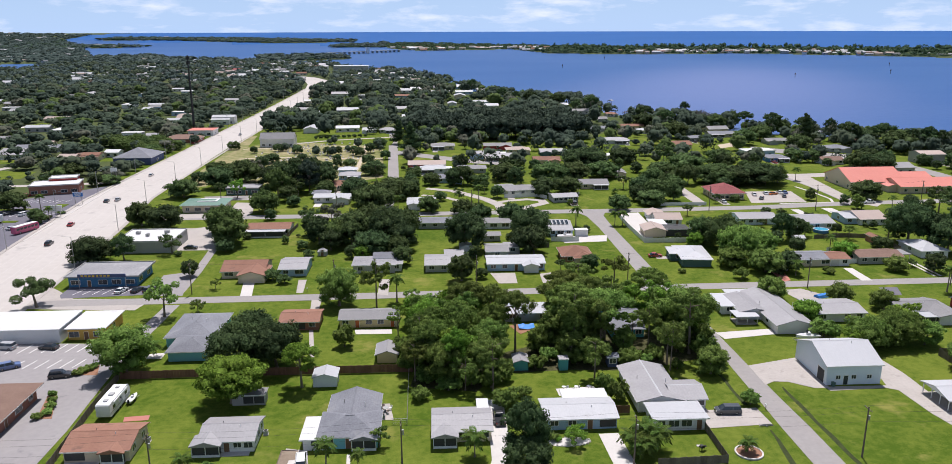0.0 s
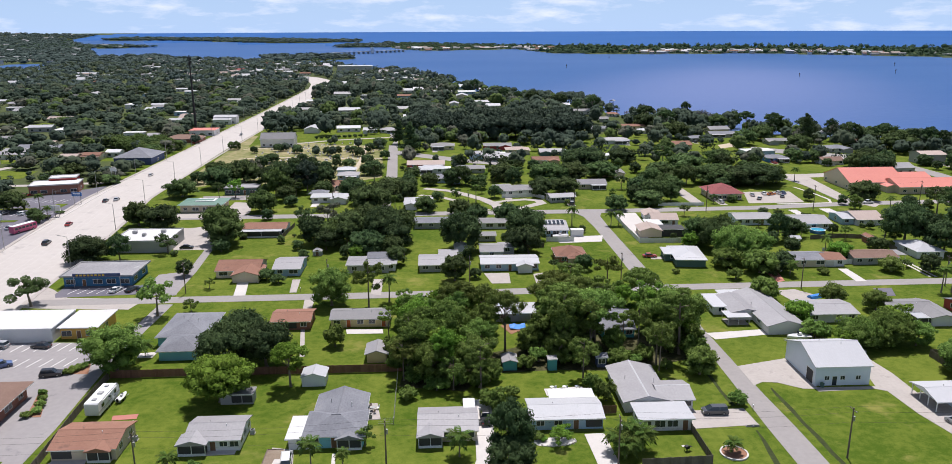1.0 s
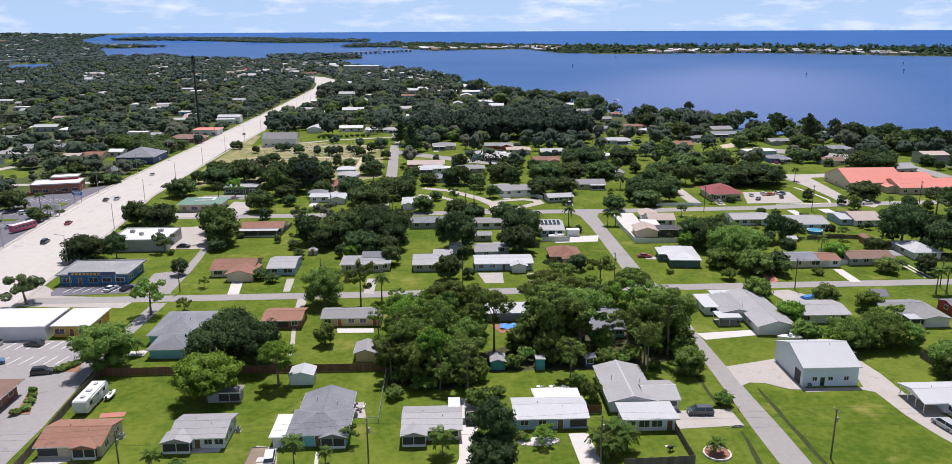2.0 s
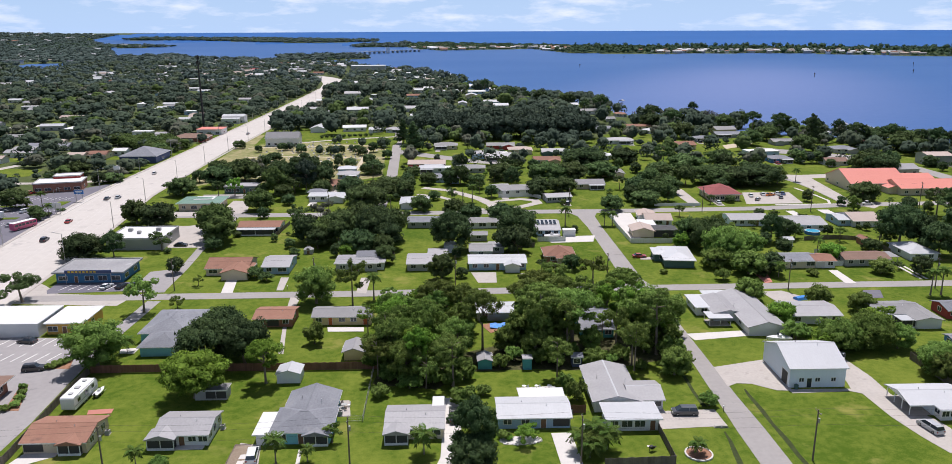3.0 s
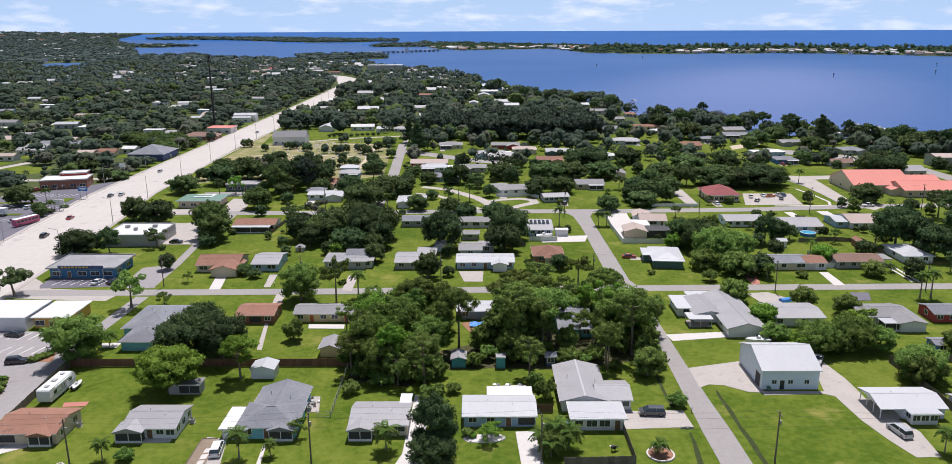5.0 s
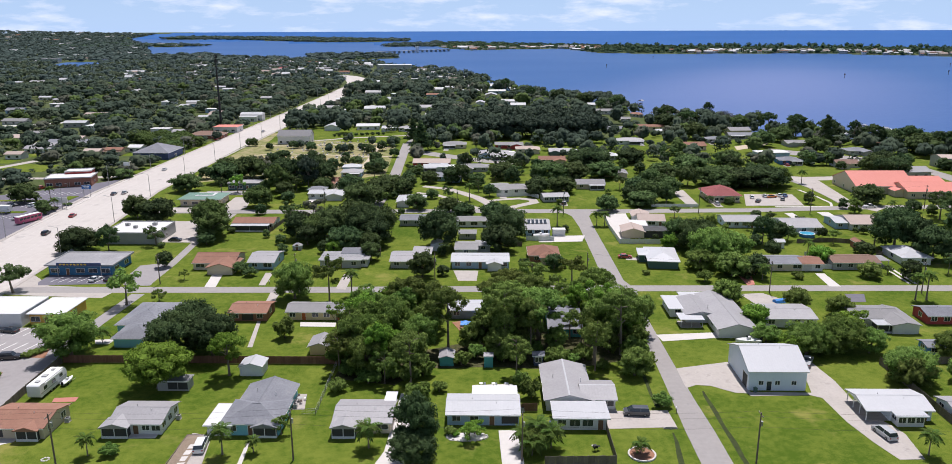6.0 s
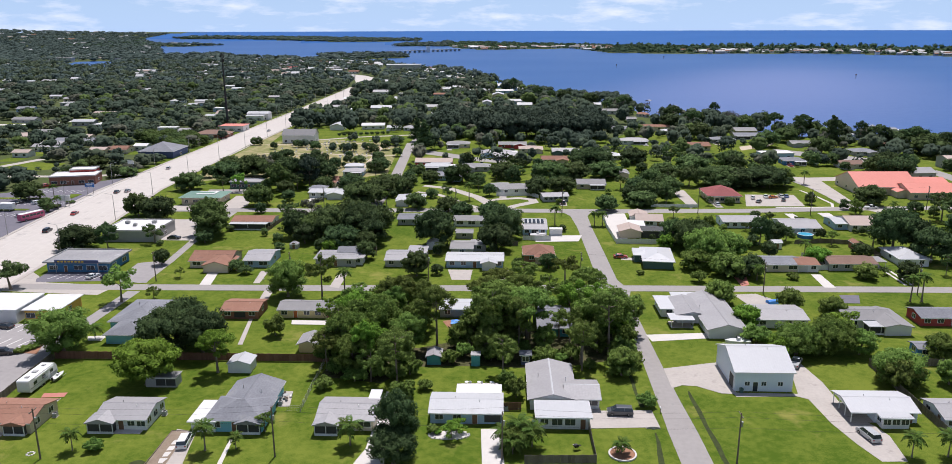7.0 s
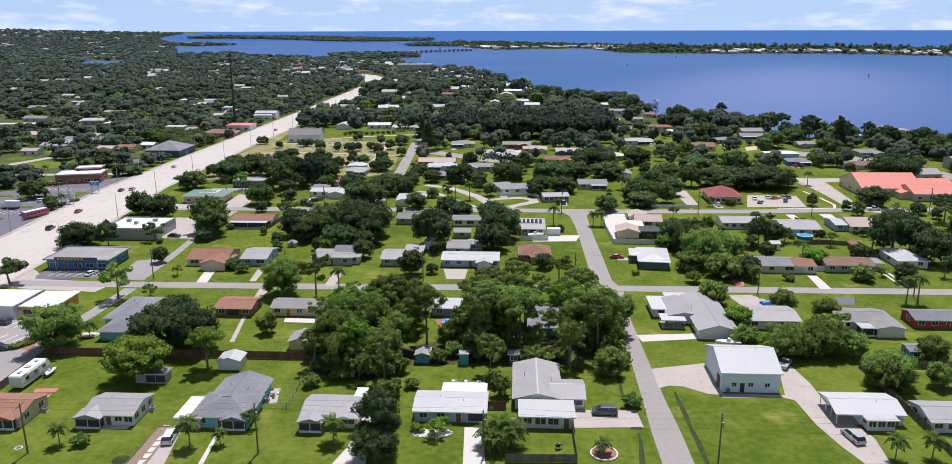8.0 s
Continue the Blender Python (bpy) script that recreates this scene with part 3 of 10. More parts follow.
def wing(parent, w, d, h=2.7, dx=0.0, dy=0.0, roof="gable", ridge="x", pitch=0.3, rm=R_GREY, wm=W_WHITE, front="WDW", left="W", right="W", back="",
         eave=0.55, door_mat=DOORM, turn=0.0, base=0.0, carport=0.0, cap=None):
    """One block of a house: walls, roof, trim and openings, all parts of the house."""
    at = pose(dx, dy, base, 0, 0, turn)
    if ridge == "y":
        at = at @ pose(0, 0, 0, 0, 0, 90)
        w, d = d, w
        front, right, back, left = left, front, right, back
    run = d / 2
    top = h + (pitch * run if roof == "gable" else 0.0)
    walls = Shape()
    w0 = carport - w / 2                         # the roof runs on over an open carport at one end
    if roof == "gable":
        walls.prism([(-d / 2, -0.1), (d / 2, -0.1), (d / 2, h), (0, top), (-d / 2, h)], "x", w0, w / 2)
        if carport:
            part("gable_board", Shape().prism([(-d / 2, h - 0.2), (d / 2, h - 0.2), (d / 2, h), (0, top), (-d / 2, h)], "x", -w / 2, 0.08 - w / 2), TRIM, parent, "", at)
            part("carport_slab", Shape().box(-w / 2 - 0.3, -d / 2, -0.1, w0, d / 2, 0.07), CONCRETE, parent, "", at)
            for u in (-1.0, -0.33, 0.33, 1.0):
                part("carport_post", Shape().box(0.05 - w / 2, u * (d / 2 - 0.1) - 0.07, 0.07, 0.19 - w / 2, u * (d / 2 - 0.1) + 0.07, h - 0.2), TRIM, parent, "", at)
    else:
        walls.box(-w / 2, -d / 2, -0.1, w / 2, d / 2, h)
    part("wall", walls, wm, parent, "", at)
    th = 0.16
    e = eave
    if roof == "gable":
        lo, hi = h - e * pitch, top
        r = Shape().prism([(-run - e, lo + 0.01), (0, hi + 0.01), (run + e, lo + 0.01), (run + e, lo + th), (0, hi + th), (-run - e, lo + th)], "x", -w / 2 - 0.4, w / 2 + 0.4)
        roof_ob = part("roof", r, rm, parent, "", at)
        part("ridge_cap", Shape().prism([(-0.18, hi + th - 0.06 * pitch * 3 + 0.02), (0.18, hi + th - 0.06 * pitch * 3 + 0.02), (0, hi + th + 0.06)], "x", -w / 2 - 0.42, w / 2 + 0.42), cap or rm, roof_ob)
        for s in (-1, 1):
            part("fascia", Shape().box(-w / 2 - 0.4, s * (run + e) - 0.02, lo - 0.06, w / 2 + 0.4, s * (run + e) + 0.03, lo + th - 0.02), TRIM, roof_ob)
    elif roof == "hip":
        lo = h - 0.02
        a, b = w / 2 + e, d / 2 + e
        k = min(a, b)
        hi = lo + th + pitch * k
        rx, ry = a - k, b - k
        r = Shape().add([(-a, -b, lo), (a, -b, lo), (a, b, lo), (-a, b, lo), (-a, -b, lo + th), (a, -b, lo + th), (a, b, lo + th), (-a, b, lo + th),
                         (-rx - 0.02, -ry - 0.02, hi), (rx + 0.02, ry + 0.02, hi)],
                        [(3, 2, 1, 0), (0, 1, 5, 4), (1, 2, 6, 5), (2, 3, 7, 6), (3, 0, 4, 7)]
                        + ([(4, 5, 9, 8), (6, 7, 8, 9), (5, 6, 9), (7, 4, 8)] if a >= b else [(4, 5, 8), (6, 7, 9), (5, 6, 9, 8), (7, 4, 8, 9)]))
        roof_ob = part("roof", r, rm, parent, "", at)
        part("ridge_cap", Shape().box(-rx - 0.1, -ry - 0.1, hi - 0.03, rx + 0.1, ry + 0.1, hi + 0.05), rm, roof_ob)
        part("fascia", ring_shape(a + 0.03, b + 0.03, 0.05, lo - 0.05, lo + th - 0.03), TRIM, roof_ob)
    else:                                       # flat, with a low parapet on large blocks
        a, b = w / 2 + e, d / 2 + e
        roof_ob = part("roof", Shape().box(-a, -b, h - 0.01, a, b, h + 0.2), rm, parent, "", at)
        if roof == "parapet":
            part("parapet", ring_shape(a, b, 0.24, h + 0.2, h + 0.5), W_GREY, roof_ob)
        else:
            part("fascia", ring_shape(a + 0.03, b + 0.03, 0.04, h - 0.04, h + 0.17), TRIM, roof_ob)
    openings(parent, front, w - carport, h, at @ pose(carport / 2, -d / 2, 0), door_mat)
    openings(parent, back, w, h, at @ pose(0, d / 2, 0, 0, 0, 180), door_mat)
    openings(parent, left, d, h, at @ pose(-w / 2, 0, 0, 0, 0, -90), door_mat)
    openings(parent, right, d, h, at @ pose(w / 2, 0, 0, 0, 0, 90), door_mat)
    return roof_ob


PLOTS, WOODPLOTS = [], []


def house(x, y, w, d, label="", name="house", category="house", rz=0.0, group="", margin=1.5, **k):
    """A building with one main block; (x, y) is the middle of its plan."""
    ob = thing(name, x, y, 0, rz, label, category, group)
    keep(x - w / 2, y - d / 2, x + w / 2, y + d / 2, margin)
    PLOTS.append((x, y, w, d))
    wing(ob, w, d, **k)
    if group == "bungalows":                    # a cross wing or a lean-to, by turns
        n = len(PLOTS)
        side = 1 if n % 2 else -1
        look_ = {q: k[q] for q in ("rm", "wm") if q in k}
        if n % 3 < 2:
            wing(ob, w * 0.42, 5.0, dx=side * w * 0.27, dy=-d / 2 - 1.2, h=2.35, roof="gable", ridge="y", pitch=0.26, front="W", left="", right="", **look_)
        else:
            porch(ob, side * w * 0.2, -d / 2 - 1.4, w * 0.5, 2.8, h=2.2, roof="flat", rm=R_WHITE)
        if n % 4 == 0:
            wing(ob, 3.4, d * 0.7, dx=-side * (w / 2 + 1.6), dy=0.5, h=2.2, roof="flat", rm=R_FLATWHITE, wm=W_WHITE, front="G", left="", right="")
    return ob


def far_house(x, y, w, d, h, rm, wm, label, rz=0.0, pitch=0.3, name="house", flat=False):
    """A distant building: walls, roof and a row of windows."""
    z = rise(math.hypot(x, y))
    ob = thing(name, x, y, z, rz, label, "building" if flat else "house", "distant buildings")
    WOODPLOTS.append((x, y, w, d))
    keep(x - w / 2, y - d / 2, x + w / 2, y + d / 2, 2.0)
    keep(x - w * 0.6, y - d / 2 - 15 - 0.055 * max(0, y - 350), x + w * 0.6, y, 0.0)
    run = d / 2
    top = h + pitch * run
    if flat:
        part("wall", Shape().box(-w / 2, -run, -0.5, w / 2, run, h), wm, ob)
        part("roof", Shape().box(-w / 2 - 0.3, -run - 0.3, h, w / 2 + 0.3, run + 0.3, h + 0.4), rm, ob)
    else:
        part("wall", Shape().prism([(-run, -0.5), (run, -0.5), (run, h), (0, top), (-run, h)], "x", -w / 2, w / 2), wm, ob)
        part("roof", Shape().prism([(-run - 0.6, h - 0.16), (0, top + 0.02), (run + 0.6, h - 0.16), (run + 0.6, h + 0.05), (0, top + 0.25), (-run - 0.6, h + 0.05)], "x", -w / 2 - 0.5, w / 2 + 0.5), rm, ob)
    n = max(2, int(w / 5))
    for i in range(n):
        u = (i + 0.5) / n * w - w / 2
        part("window", Shape().box(u - 0.8, -run - 0.04, 0.9, u + 0.8, -run + 0.02, 2.1), GLASS, ob)
    return ob


def porch(parent, dx, dy, w, d, h=2.4, roof="gable", rm=R_WHITE, open_porch=False, pitch=0.3):
    """A screened or open porch: posts, low wall, screens and its own roof."""
    p = part("porch", Shape().box(dx - w / 2, dy - d / 2, -0.1, dx + w / 2, dy + d / 2, 0.12), CONCRETE, parent)
    for sx in (-1, 0, 1):
        for sy in (-1, 1):
            part("post", Shape().box(dx + sx * (w / 2 - 0.06) - 0.06, dy + sy * (d / 2 - 0.06) - 0.06, 0.12, dx + sx * (w / 2 - 0.06) + 0.06, dy + sy * (d / 2 - 0.06) + 0.06, h), TRIM, p)
    if not open_porch:
        part("screen", Shape().box(dx - w / 2 + 0.13, dy - d / 2 + 0.13, 0.12, dx + w / 2 - 0.13, dy + d / 2 - 0.13, h - 0.05), SCREEN, p, "dark panel for insect screens and shaded open bays")
        part("low_wall", Shape().box(dx - w / 2, dy - d / 2 - 0.03, 0.0, dx + w / 2, dy - d / 2 + 0.0, 0.5), TRIM, p)
    e = 0.35
    if roof == "gable":
        run = w / 2 + e
        hi = h + pitch * run
        part("porch_roof", Shape().prism([(dx - run, h), (dx + run, h), (dx + run, h + 0.14), (dx, hi + 0.14), (dx - run, h + 0.14)], "y", dy - d / 2 - e, dy + d / 2 + 0.3), rm, p)
    else:
        part("porch_roof", Shape().box(dx - w / 2 - e, dy - d / 2 - e, h, dx + w / 2 + e, dy + d / 2 + 0.05, h + 0.16), rm, p)
    return p


# ---- vehicles ----
def wheels(ob, xs, track, r=0.33, wd=0.22):
    for x in xs:
        for s in (-1, 1):
            t = part("wheel", Shape().tube((x, s * (track - wd / 2), r), (x, s * (track + wd / 2), r), r, r, 14), BLACK, ob, smooth=False)
            part("rim", Shape().tube((x, s * (track + wd / 2 - 0.02), r), (x, s * (track + wd / 2 + 0.015), r), r * 0.6, r * 0.55, 10), STEEL, t)


def car(x, y, rz, mat, label, style="sedan", category="car", group="parked cars"):
    ob = thing({"van": "minivan", "truck": "pickup_truck"}.get(style, "car"), x, y, 0.03, rz, label, category, group)
    L, H, W = {"sedan": (4.6, 1.45, 1.8), "suv": (4.7, 1.72, 1.9), "van": (5.1, 1.78, 1.98), "truck": (5.6, 1.8, 1.98)}[style]
    a, b, belt = L / 2, W / 2, H * 0.58
    lower = [(-a, 0.35), (-a + 0.05, 0.22), (a - 0.05, 0.22), (a, 0.38), (a - 0.06, belt * 0.82), (a - 0.9 if style != "van" else a - 0.6, belt), (-a + 0.12, belt), (-a, belt * 0.9)]
    body = Shape()
    n = len(lower)
    verts = []
    for s, inset in ((-1, 0.06), (-1, 0.0), (1, 0.0), (1, 0.06)):
        verts += [(px_ * (1 if inset == 0 else 0.985), s * (b - inset), z if inset == 0 or z < 0.5 else z + 0.05) for px_, z in lower]
    faces = [list(range(n))[::-1], list(range(3 * n, 4 * n))]
    for q in range(3):
        faces += [[q * n + i, q * n + (i + 1) % n, (q + 1) * n + (i + 1) % n, (q + 1) * n + i] for i in range(n)]
    body.add(verts, faces)
    part("body", body, mat, ob)
    c0, c1, r0, r1 = {"sedan": (-a + 0.55, a - 1.25, -a + 1.15, a - 2.0), "suv": (-a + 0.12, a - 1.2, -a + 0.4, a - 1.9),
                      "van": (-a + 0.1, a - 0.75, -a + 0.3, a - 1.75), "truck": (-0.6, a - 1.3, -0.4, a - 2.0)}[style]
    bi, bt = b - 0.07, b - 0.27
    cab = Shape().add([(c0, -bi, belt), (c1, -bi, belt), (c1, bi, belt), (c0, bi, belt), (r0, -bt, H - 0.06), (r1, -bt, H - 0.06), (r1, bt, H - 0.06), (r0, bt, H - 0.06)],
                      [(3, 2, 1, 0), (4, 5, 6, 7), (0, 1, 5, 4), (1, 2, 6, 5), (2, 3, 7, 6), (3, 0, 4, 7)])
    part("cabin_glass", cab, GLASS, ob)
    top = part("car_roof", Shape().add([(r0 - 0.03, -bt - 0.02, H - 0.06), (r1 + 0.03, -bt - 0.02, H - 0.06), (r1 + 0.03, bt + 0.02, H - 0.06), (r0 - 0.03, bt + 0.02, H - 0.06),
                                       (r0 + 0.1, -bt + 0.1, H), (r1 - 0.1, -bt + 0.1, H), (r1 - 0.1, bt - 0.1, H), (r0 + 0.1, bt - 0.1, H)],
                                      [(3, 2, 1, 0), (4, 5, 6, 7), (0, 1, 5, 4), (1, 2, 6, 5), (2, 3, 7, 6), (3, 0, 4, 7)]), mat, ob)
    for s in (-1, 1):
        m = (r0 + r1) / 2
        part("pillar", Shape().add([(m - 0.07, s * (bi + 0.01), belt), (m + 0.07, s * (bi + 0.01), belt), (m + 0.06, s * (bt + 0.015), H - 0.05), (m - 0.06, s * (bt + 0.015), H - 0.05),
                                    (m - 0.07, s * (bi - 0.03), belt), (m + 0.07, s * (bi - 0.03), belt), (m + 0.06, s * (bt - 0.03), H - 0.05), (m - 0.06, s * (bt - 0.03), H - 0.05)],
                                   [(0, 1, 2, 3), (7, 6, 5, 4), (0, 4, 5, 1), (1, 5, 6, 2), (2, 6, 7, 3), (3, 7, 4, 0)]), mat, ob)
        part("headlight", Shape().box(a - 0.1, s * (b - 0.35) - 0.2, belt * 0.62, a + 0.01, s * (b - 0.35) + 0.2, belt * 0.78), LAMPG, ob)
        part("tail_light", Shape().box(-a - 0.01, s * (b - 0.22) - 0.14, belt * 0.62, -a + 0.1, s * (b - 0.22) + 0.14, belt * 0.88), REDL, ob)
    wheels(ob, (-a + 0.95, a - 0.95), b - 0.12)
    keep(x - 2, y - 2, x + 2, y + 2)
    return ob


# ---- trees ----
def leaf_cards(rng, centres, outward, size, jitter=0.7, tall=1.0):
    """Small irregular three-cornered leaf clumps facing roughly outwards; returns their corners."""
    n = len(centres)
    nrm = outward + rng.normal(0, jitter, (n, 3))
    nrm[:, 2] += 0.3
    nrm /= np.linalg.norm(nrm, axis=1)[:, None] + 1e-9
    u = np.cross(nrm, rng.normal(0, 1, (n, 3)))
    u /= np.linalg.norm(u, axis=1)[:, None] + 1e-9
    v = np.cross(nrm, u)
    s = size * rng.uniform(0.6, 1.5, (n, 1))
    corners = []
    for k in range(3):
        ang = 2.0944 * k + rng.uniform(-0.5, 0.5, (n, 1))
        rad = s * rng.uniform(0.7, 1.4, (n, 1))
        corners.append(centres + rad * (np.cos(ang) * u + np.sin(ang) * v) * np.array([1, 1, 1 / tall]))
    soft = outward + 0.3 * nrm + rng.normal(0, 0.3, (n, 3))          # shading follows the round of the crown, not every leaf
    soft[:, 2] += 0.6                                                # leaves turn their faces up to the light
    soft /= np.linalg.norm(soft, axis=1)[:, None] + 1e-9
    return np.stack(corners, 1).reshape(-1, 3), np.repeat(soft, 3, axis=0)


def leaf_mesh(name, corners, normals, mat):
    """A mesh of loose triangles with given normals."""
    me = bpy.data.meshes.new(name)
    n = len(corners) // 3
    me.vertices.add(3 * n)
    me.vertices.foreach_set("co", np.asarray(corners, np.float32).ravel())
    me.loops.add(3 * n)
    me.loops.foreach_set("vertex_index", np.arange(3 * n, dtype=np.int32))
    me.polygons.add(n)
    me.polygons.foreach_set("loop_start", np.arange(0, 3 * n, 3, dtype=np.int32))
    me.update(calc_edges=True)
    me.polygons.foreach_set("use_smooth", np.ones(n, bool))
    me.normals_split_custom_set_from_vertices(np.asarray(normals, np.float32))
    me.materials.append(mat)
    return me


def crown_points(rng, lobes, count, shell=(0.72, 1.08)):
    """Points on the shells of several lobes (centre, radii), weighted by size; inner ones are dropped."""
    c = np.array([l[0] for l in lobes], float)
    r = np.array([l[1] for l in lobes], float)
    w = r.prod(axis=1) ** (2 / 3)
    k = rng.choice(len(lobes), count * 2, p=w / w.sum())
    d = rng.normal(0, 1, (count * 2, 3))
    d /= np.linalg.norm(d, axis=1)[:, None]
    p = c[k] + r[k] * d * rng.uniform(*shell, (count * 2, 1)) ** 0.8
    deep = np.zeros(len(p), bool)
    for j in range(len(lobes)):
        deep |= (((p - c[j]) / r[j]) ** 2).sum(1) < 0.42
    ok = np.flatnonzero(~deep)[:count]
    return p[ok], d[ok]


def ball(fine):
    """Corner directions of a round body: 20 or 80 triangles."""
    bm = bmesh.new()
    bmesh.ops.create_icosphere(bm, subdivisions=2 if fine else 1, radius=1.0)
    out = np.array([v.co for f in bm.faces for v in f.verts])
    bm.free()
    return out / np.linalg.norm(out, axis=1)[:, None]


BALL = (ball(False), ball(True))


def clumps(rng, lobes):
    """Every lobe broken up into a smaller body and a handful of leaf clumps that stand out from it."""
    out = []
    for c, r in lobes:
        out.append((c, tuple(0.84 * q for q in r)))
        for _ in range(4):
            d = rng.normal(0, 1, 3) + np.array([c[0] * 2.5, c[1] * 2.5, 0.5])
            d /= np.linalg.norm(d) + 1e-9
            k = rng.uniform(0.3, 0.52)
            out.append((tuple(float(c[i] + 0.85 * r[i] * d[i]) for i in range(3)), tuple(k * q for q in r)))
    return out


def inner_mass(rng, lobes, fine, shrink=0.86):
    """The closed inner foliage of each lobe, under its leaf clumps: corners and normals."""
    corners, norms = [], []
    for c, r in lobes:
        d = BALL[fine]
        a = rng.uniform(0, 6.28)
        d = np.stack([d[:, 0] * math.cos(a) - d[:, 1] * math.sin(a), d[:, 0] * math.sin(a) + d[:, 1] * math.cos(a), d[:, 2]], -1)
        bumps = 1 + 0.10 * np.sin(d[:, :1] * 7 + a) * np.sin(d[:, 1:2] * 6 + 2 * a) + 0.06 * np.sin(d[:, 2:] * 9 + a)
        corners.append(np.array(c) + d * bumps * np.array(r) * shrink)
        norms.append((d + [0, 0, 0.45]) / np.linalg.norm(d + [0, 0, 0.45], axis=1)[:, None])
    return np.concatenate(corners), np.concatenate(norms)


def lobes_for(kind, rng):
    """Lobes of a crown in a tree of height 1 with a crown of radius 0.5."""
    out = []
    if kind == "oak":
        for i in range(15):
            a, q = i * 2.4, math.sqrt(i / 15) * 0.36
            out.append(((q * math.cos(a) + rng.normal(0, 0.03), q * math.sin(a) + rng.normal(0, 0.03), 0.82 - 1.5 * q * q - rng.uniform(0, 0.12)),
                        (rng.uniform(0.12, 0.19),) * 2 + (rng.uniform(0.12, 0.17),)))
        for i in range(9):
            a = i * 0.7 + 0.3
            out.append(((0.32 * math.cos(a), 0.32 * math.sin(a), rng.uniform(0.22, 0.5)), (0.15, 0.15, rng.uniform(0.1, 0.15))))
        for i in range(5):
            a = i * 1.257 + 0.6
            out.append(((0.2 * math.cos(a), 0.2 * math.sin(a), rng.uniform(0.25, 0.4)), (0.14, 0.14, 0.12)))
    elif kind == "umbrella":
        for i in range(22):
            a, q = i * 2.4, math.sqrt(i / 22) * 0.39
            out.append(((q * math.cos(a), q * math.sin(a), 0.86 - 1.9 * q * q - rng.uniform(0, 0.07)), (rng.uniform(0.10, 0.16),) * 2 + (rng.uniform(0.09, 0.13),)))
        for i in range(7):
            a = i * 0.9 + 0.3
            out.append(((0.36 * math.cos(a), 0.36 * math.sin(a), rng.uniform(0.40, 0.52)), (0.13, 0.13, 0.11)))
        for i in range(6):
            a = i * 1.05 + 0.7
            out.append(((0.24 * math.cos(a), 0.24 * math.sin(a), rng.uniform(0.34, 0.44)), (0.12, 0.12, 0.10)))
    elif kind == "dense":
        for i in range(20):
            a, q = i * 2.4, math.sqrt(i / 20) * 0.37
            out.append(((q * math.cos(a), q * math.sin(a), 0.8 - 1.3 * q * q - rng.uniform(0, 0.08)), (rng.uniform(0.12, 0.18),) * 2 + (rng.uniform(0.12, 0.17),)))
        for i in range(11):
            a = i * 0.571 + 0.2
            out.append(((0.34 * math.cos(a), 0.34 * math.sin(a), rng.uniform(0.26, 0.5)), (0.15, 0.15, 0.15)))
    elif kind == "pine":
        for i in range(18):
            a, q = i * 2.4, 0.1 + 0.32 * math.sqrt(i / 18)
            out.append(((q * math.cos(a), q * math.sin(a), rng.uniform(0.58, 0.97) - 0.25 * q), (rng.uniform(0.1, 0.18),) * 2 + (rng.uniform(0.04, 0.075),)))
    elif kind == "parasol":                     # flat-domed crown high on a bare trunk
        for i in range(17):
            a, q = i * 2.4, math.sqrt(i / 17) * 0.40
            out.append(((q * math.cos(a) + rng.normal(0, 0.025), q * math.sin(a) + rng.normal(0, 0.025), 0.90 - 1.1 * q * q - rng.uniform(0, 0.07)), (rng.uniform(0.10, 0.16),) * 2 + (rng.uniform(0.055, 0.085),)))
        for i in range(5):
            a = i * 1.257 + rng.uniform(0, 1)
            out.append(((0.27 * math.cos(a), 0.27 * math.sin(a), rng.uniform(0.5, 0.66)), (0.11, 0.11, 0.055)))
    elif kind == "dome":                        # closed round crown down to the undergrowth
        out.append(((0, 0, 0.50), (0.40, 0.40, 0.37)))
        for i in range(9):
            a, e = i * 2.4, (0.1, 0.75, 0.35, 1.15, 0.0, 0.6, 0.2, 0.9, 0.45)[i]
            out.append(((0.31 * math.cos(e) * math.cos(a), 0.31 * math.cos(e) * math.sin(a), 0.50 + 0.30 * math.sin(e) + rng.uniform(-0.04, 0.06)), (rng.uniform(0.15, 0.24),) * 2 + (rng.uniform(0.13, 0.20),)))
    elif kind == "airy":
        for i in range(13):
            a, q = i * 2.4, math.sqrt(i / 13) * 0.4
            out.append(((q * math.cos(a), q * math.sin(a), rng.uniform(0.5, 0.9) - 0.3 * q), (rng.uniform(0.08, 0.14),) * 2 + (rng.uniform(0.06, 0.1),)))
    elif kind == "column":
        for i in range(14):
            z = 0.18 + 0.8 * i / 14
            a = i * 2.4
            q = 0.24 * (1.1 - z)
            out.append(((q * math.cos(a), q * math.sin(a), z), (0.42 * (1.12 - z) + 0.03,) * 2 + (0.09,)))
    else:                                       # bush
        for i in range(8):
            a, q = i * 2.4, math.sqrt(i / 8) * 0.34
            out.append(((q * math.cos(a), q * math.sin(a), rng.uniform(0.42, 0.66) - 0.6 * q * q), (rng.uniform(0.15, 0.22),) * 2 + (rng.uniform(0.2, 0.3),)))
    return out


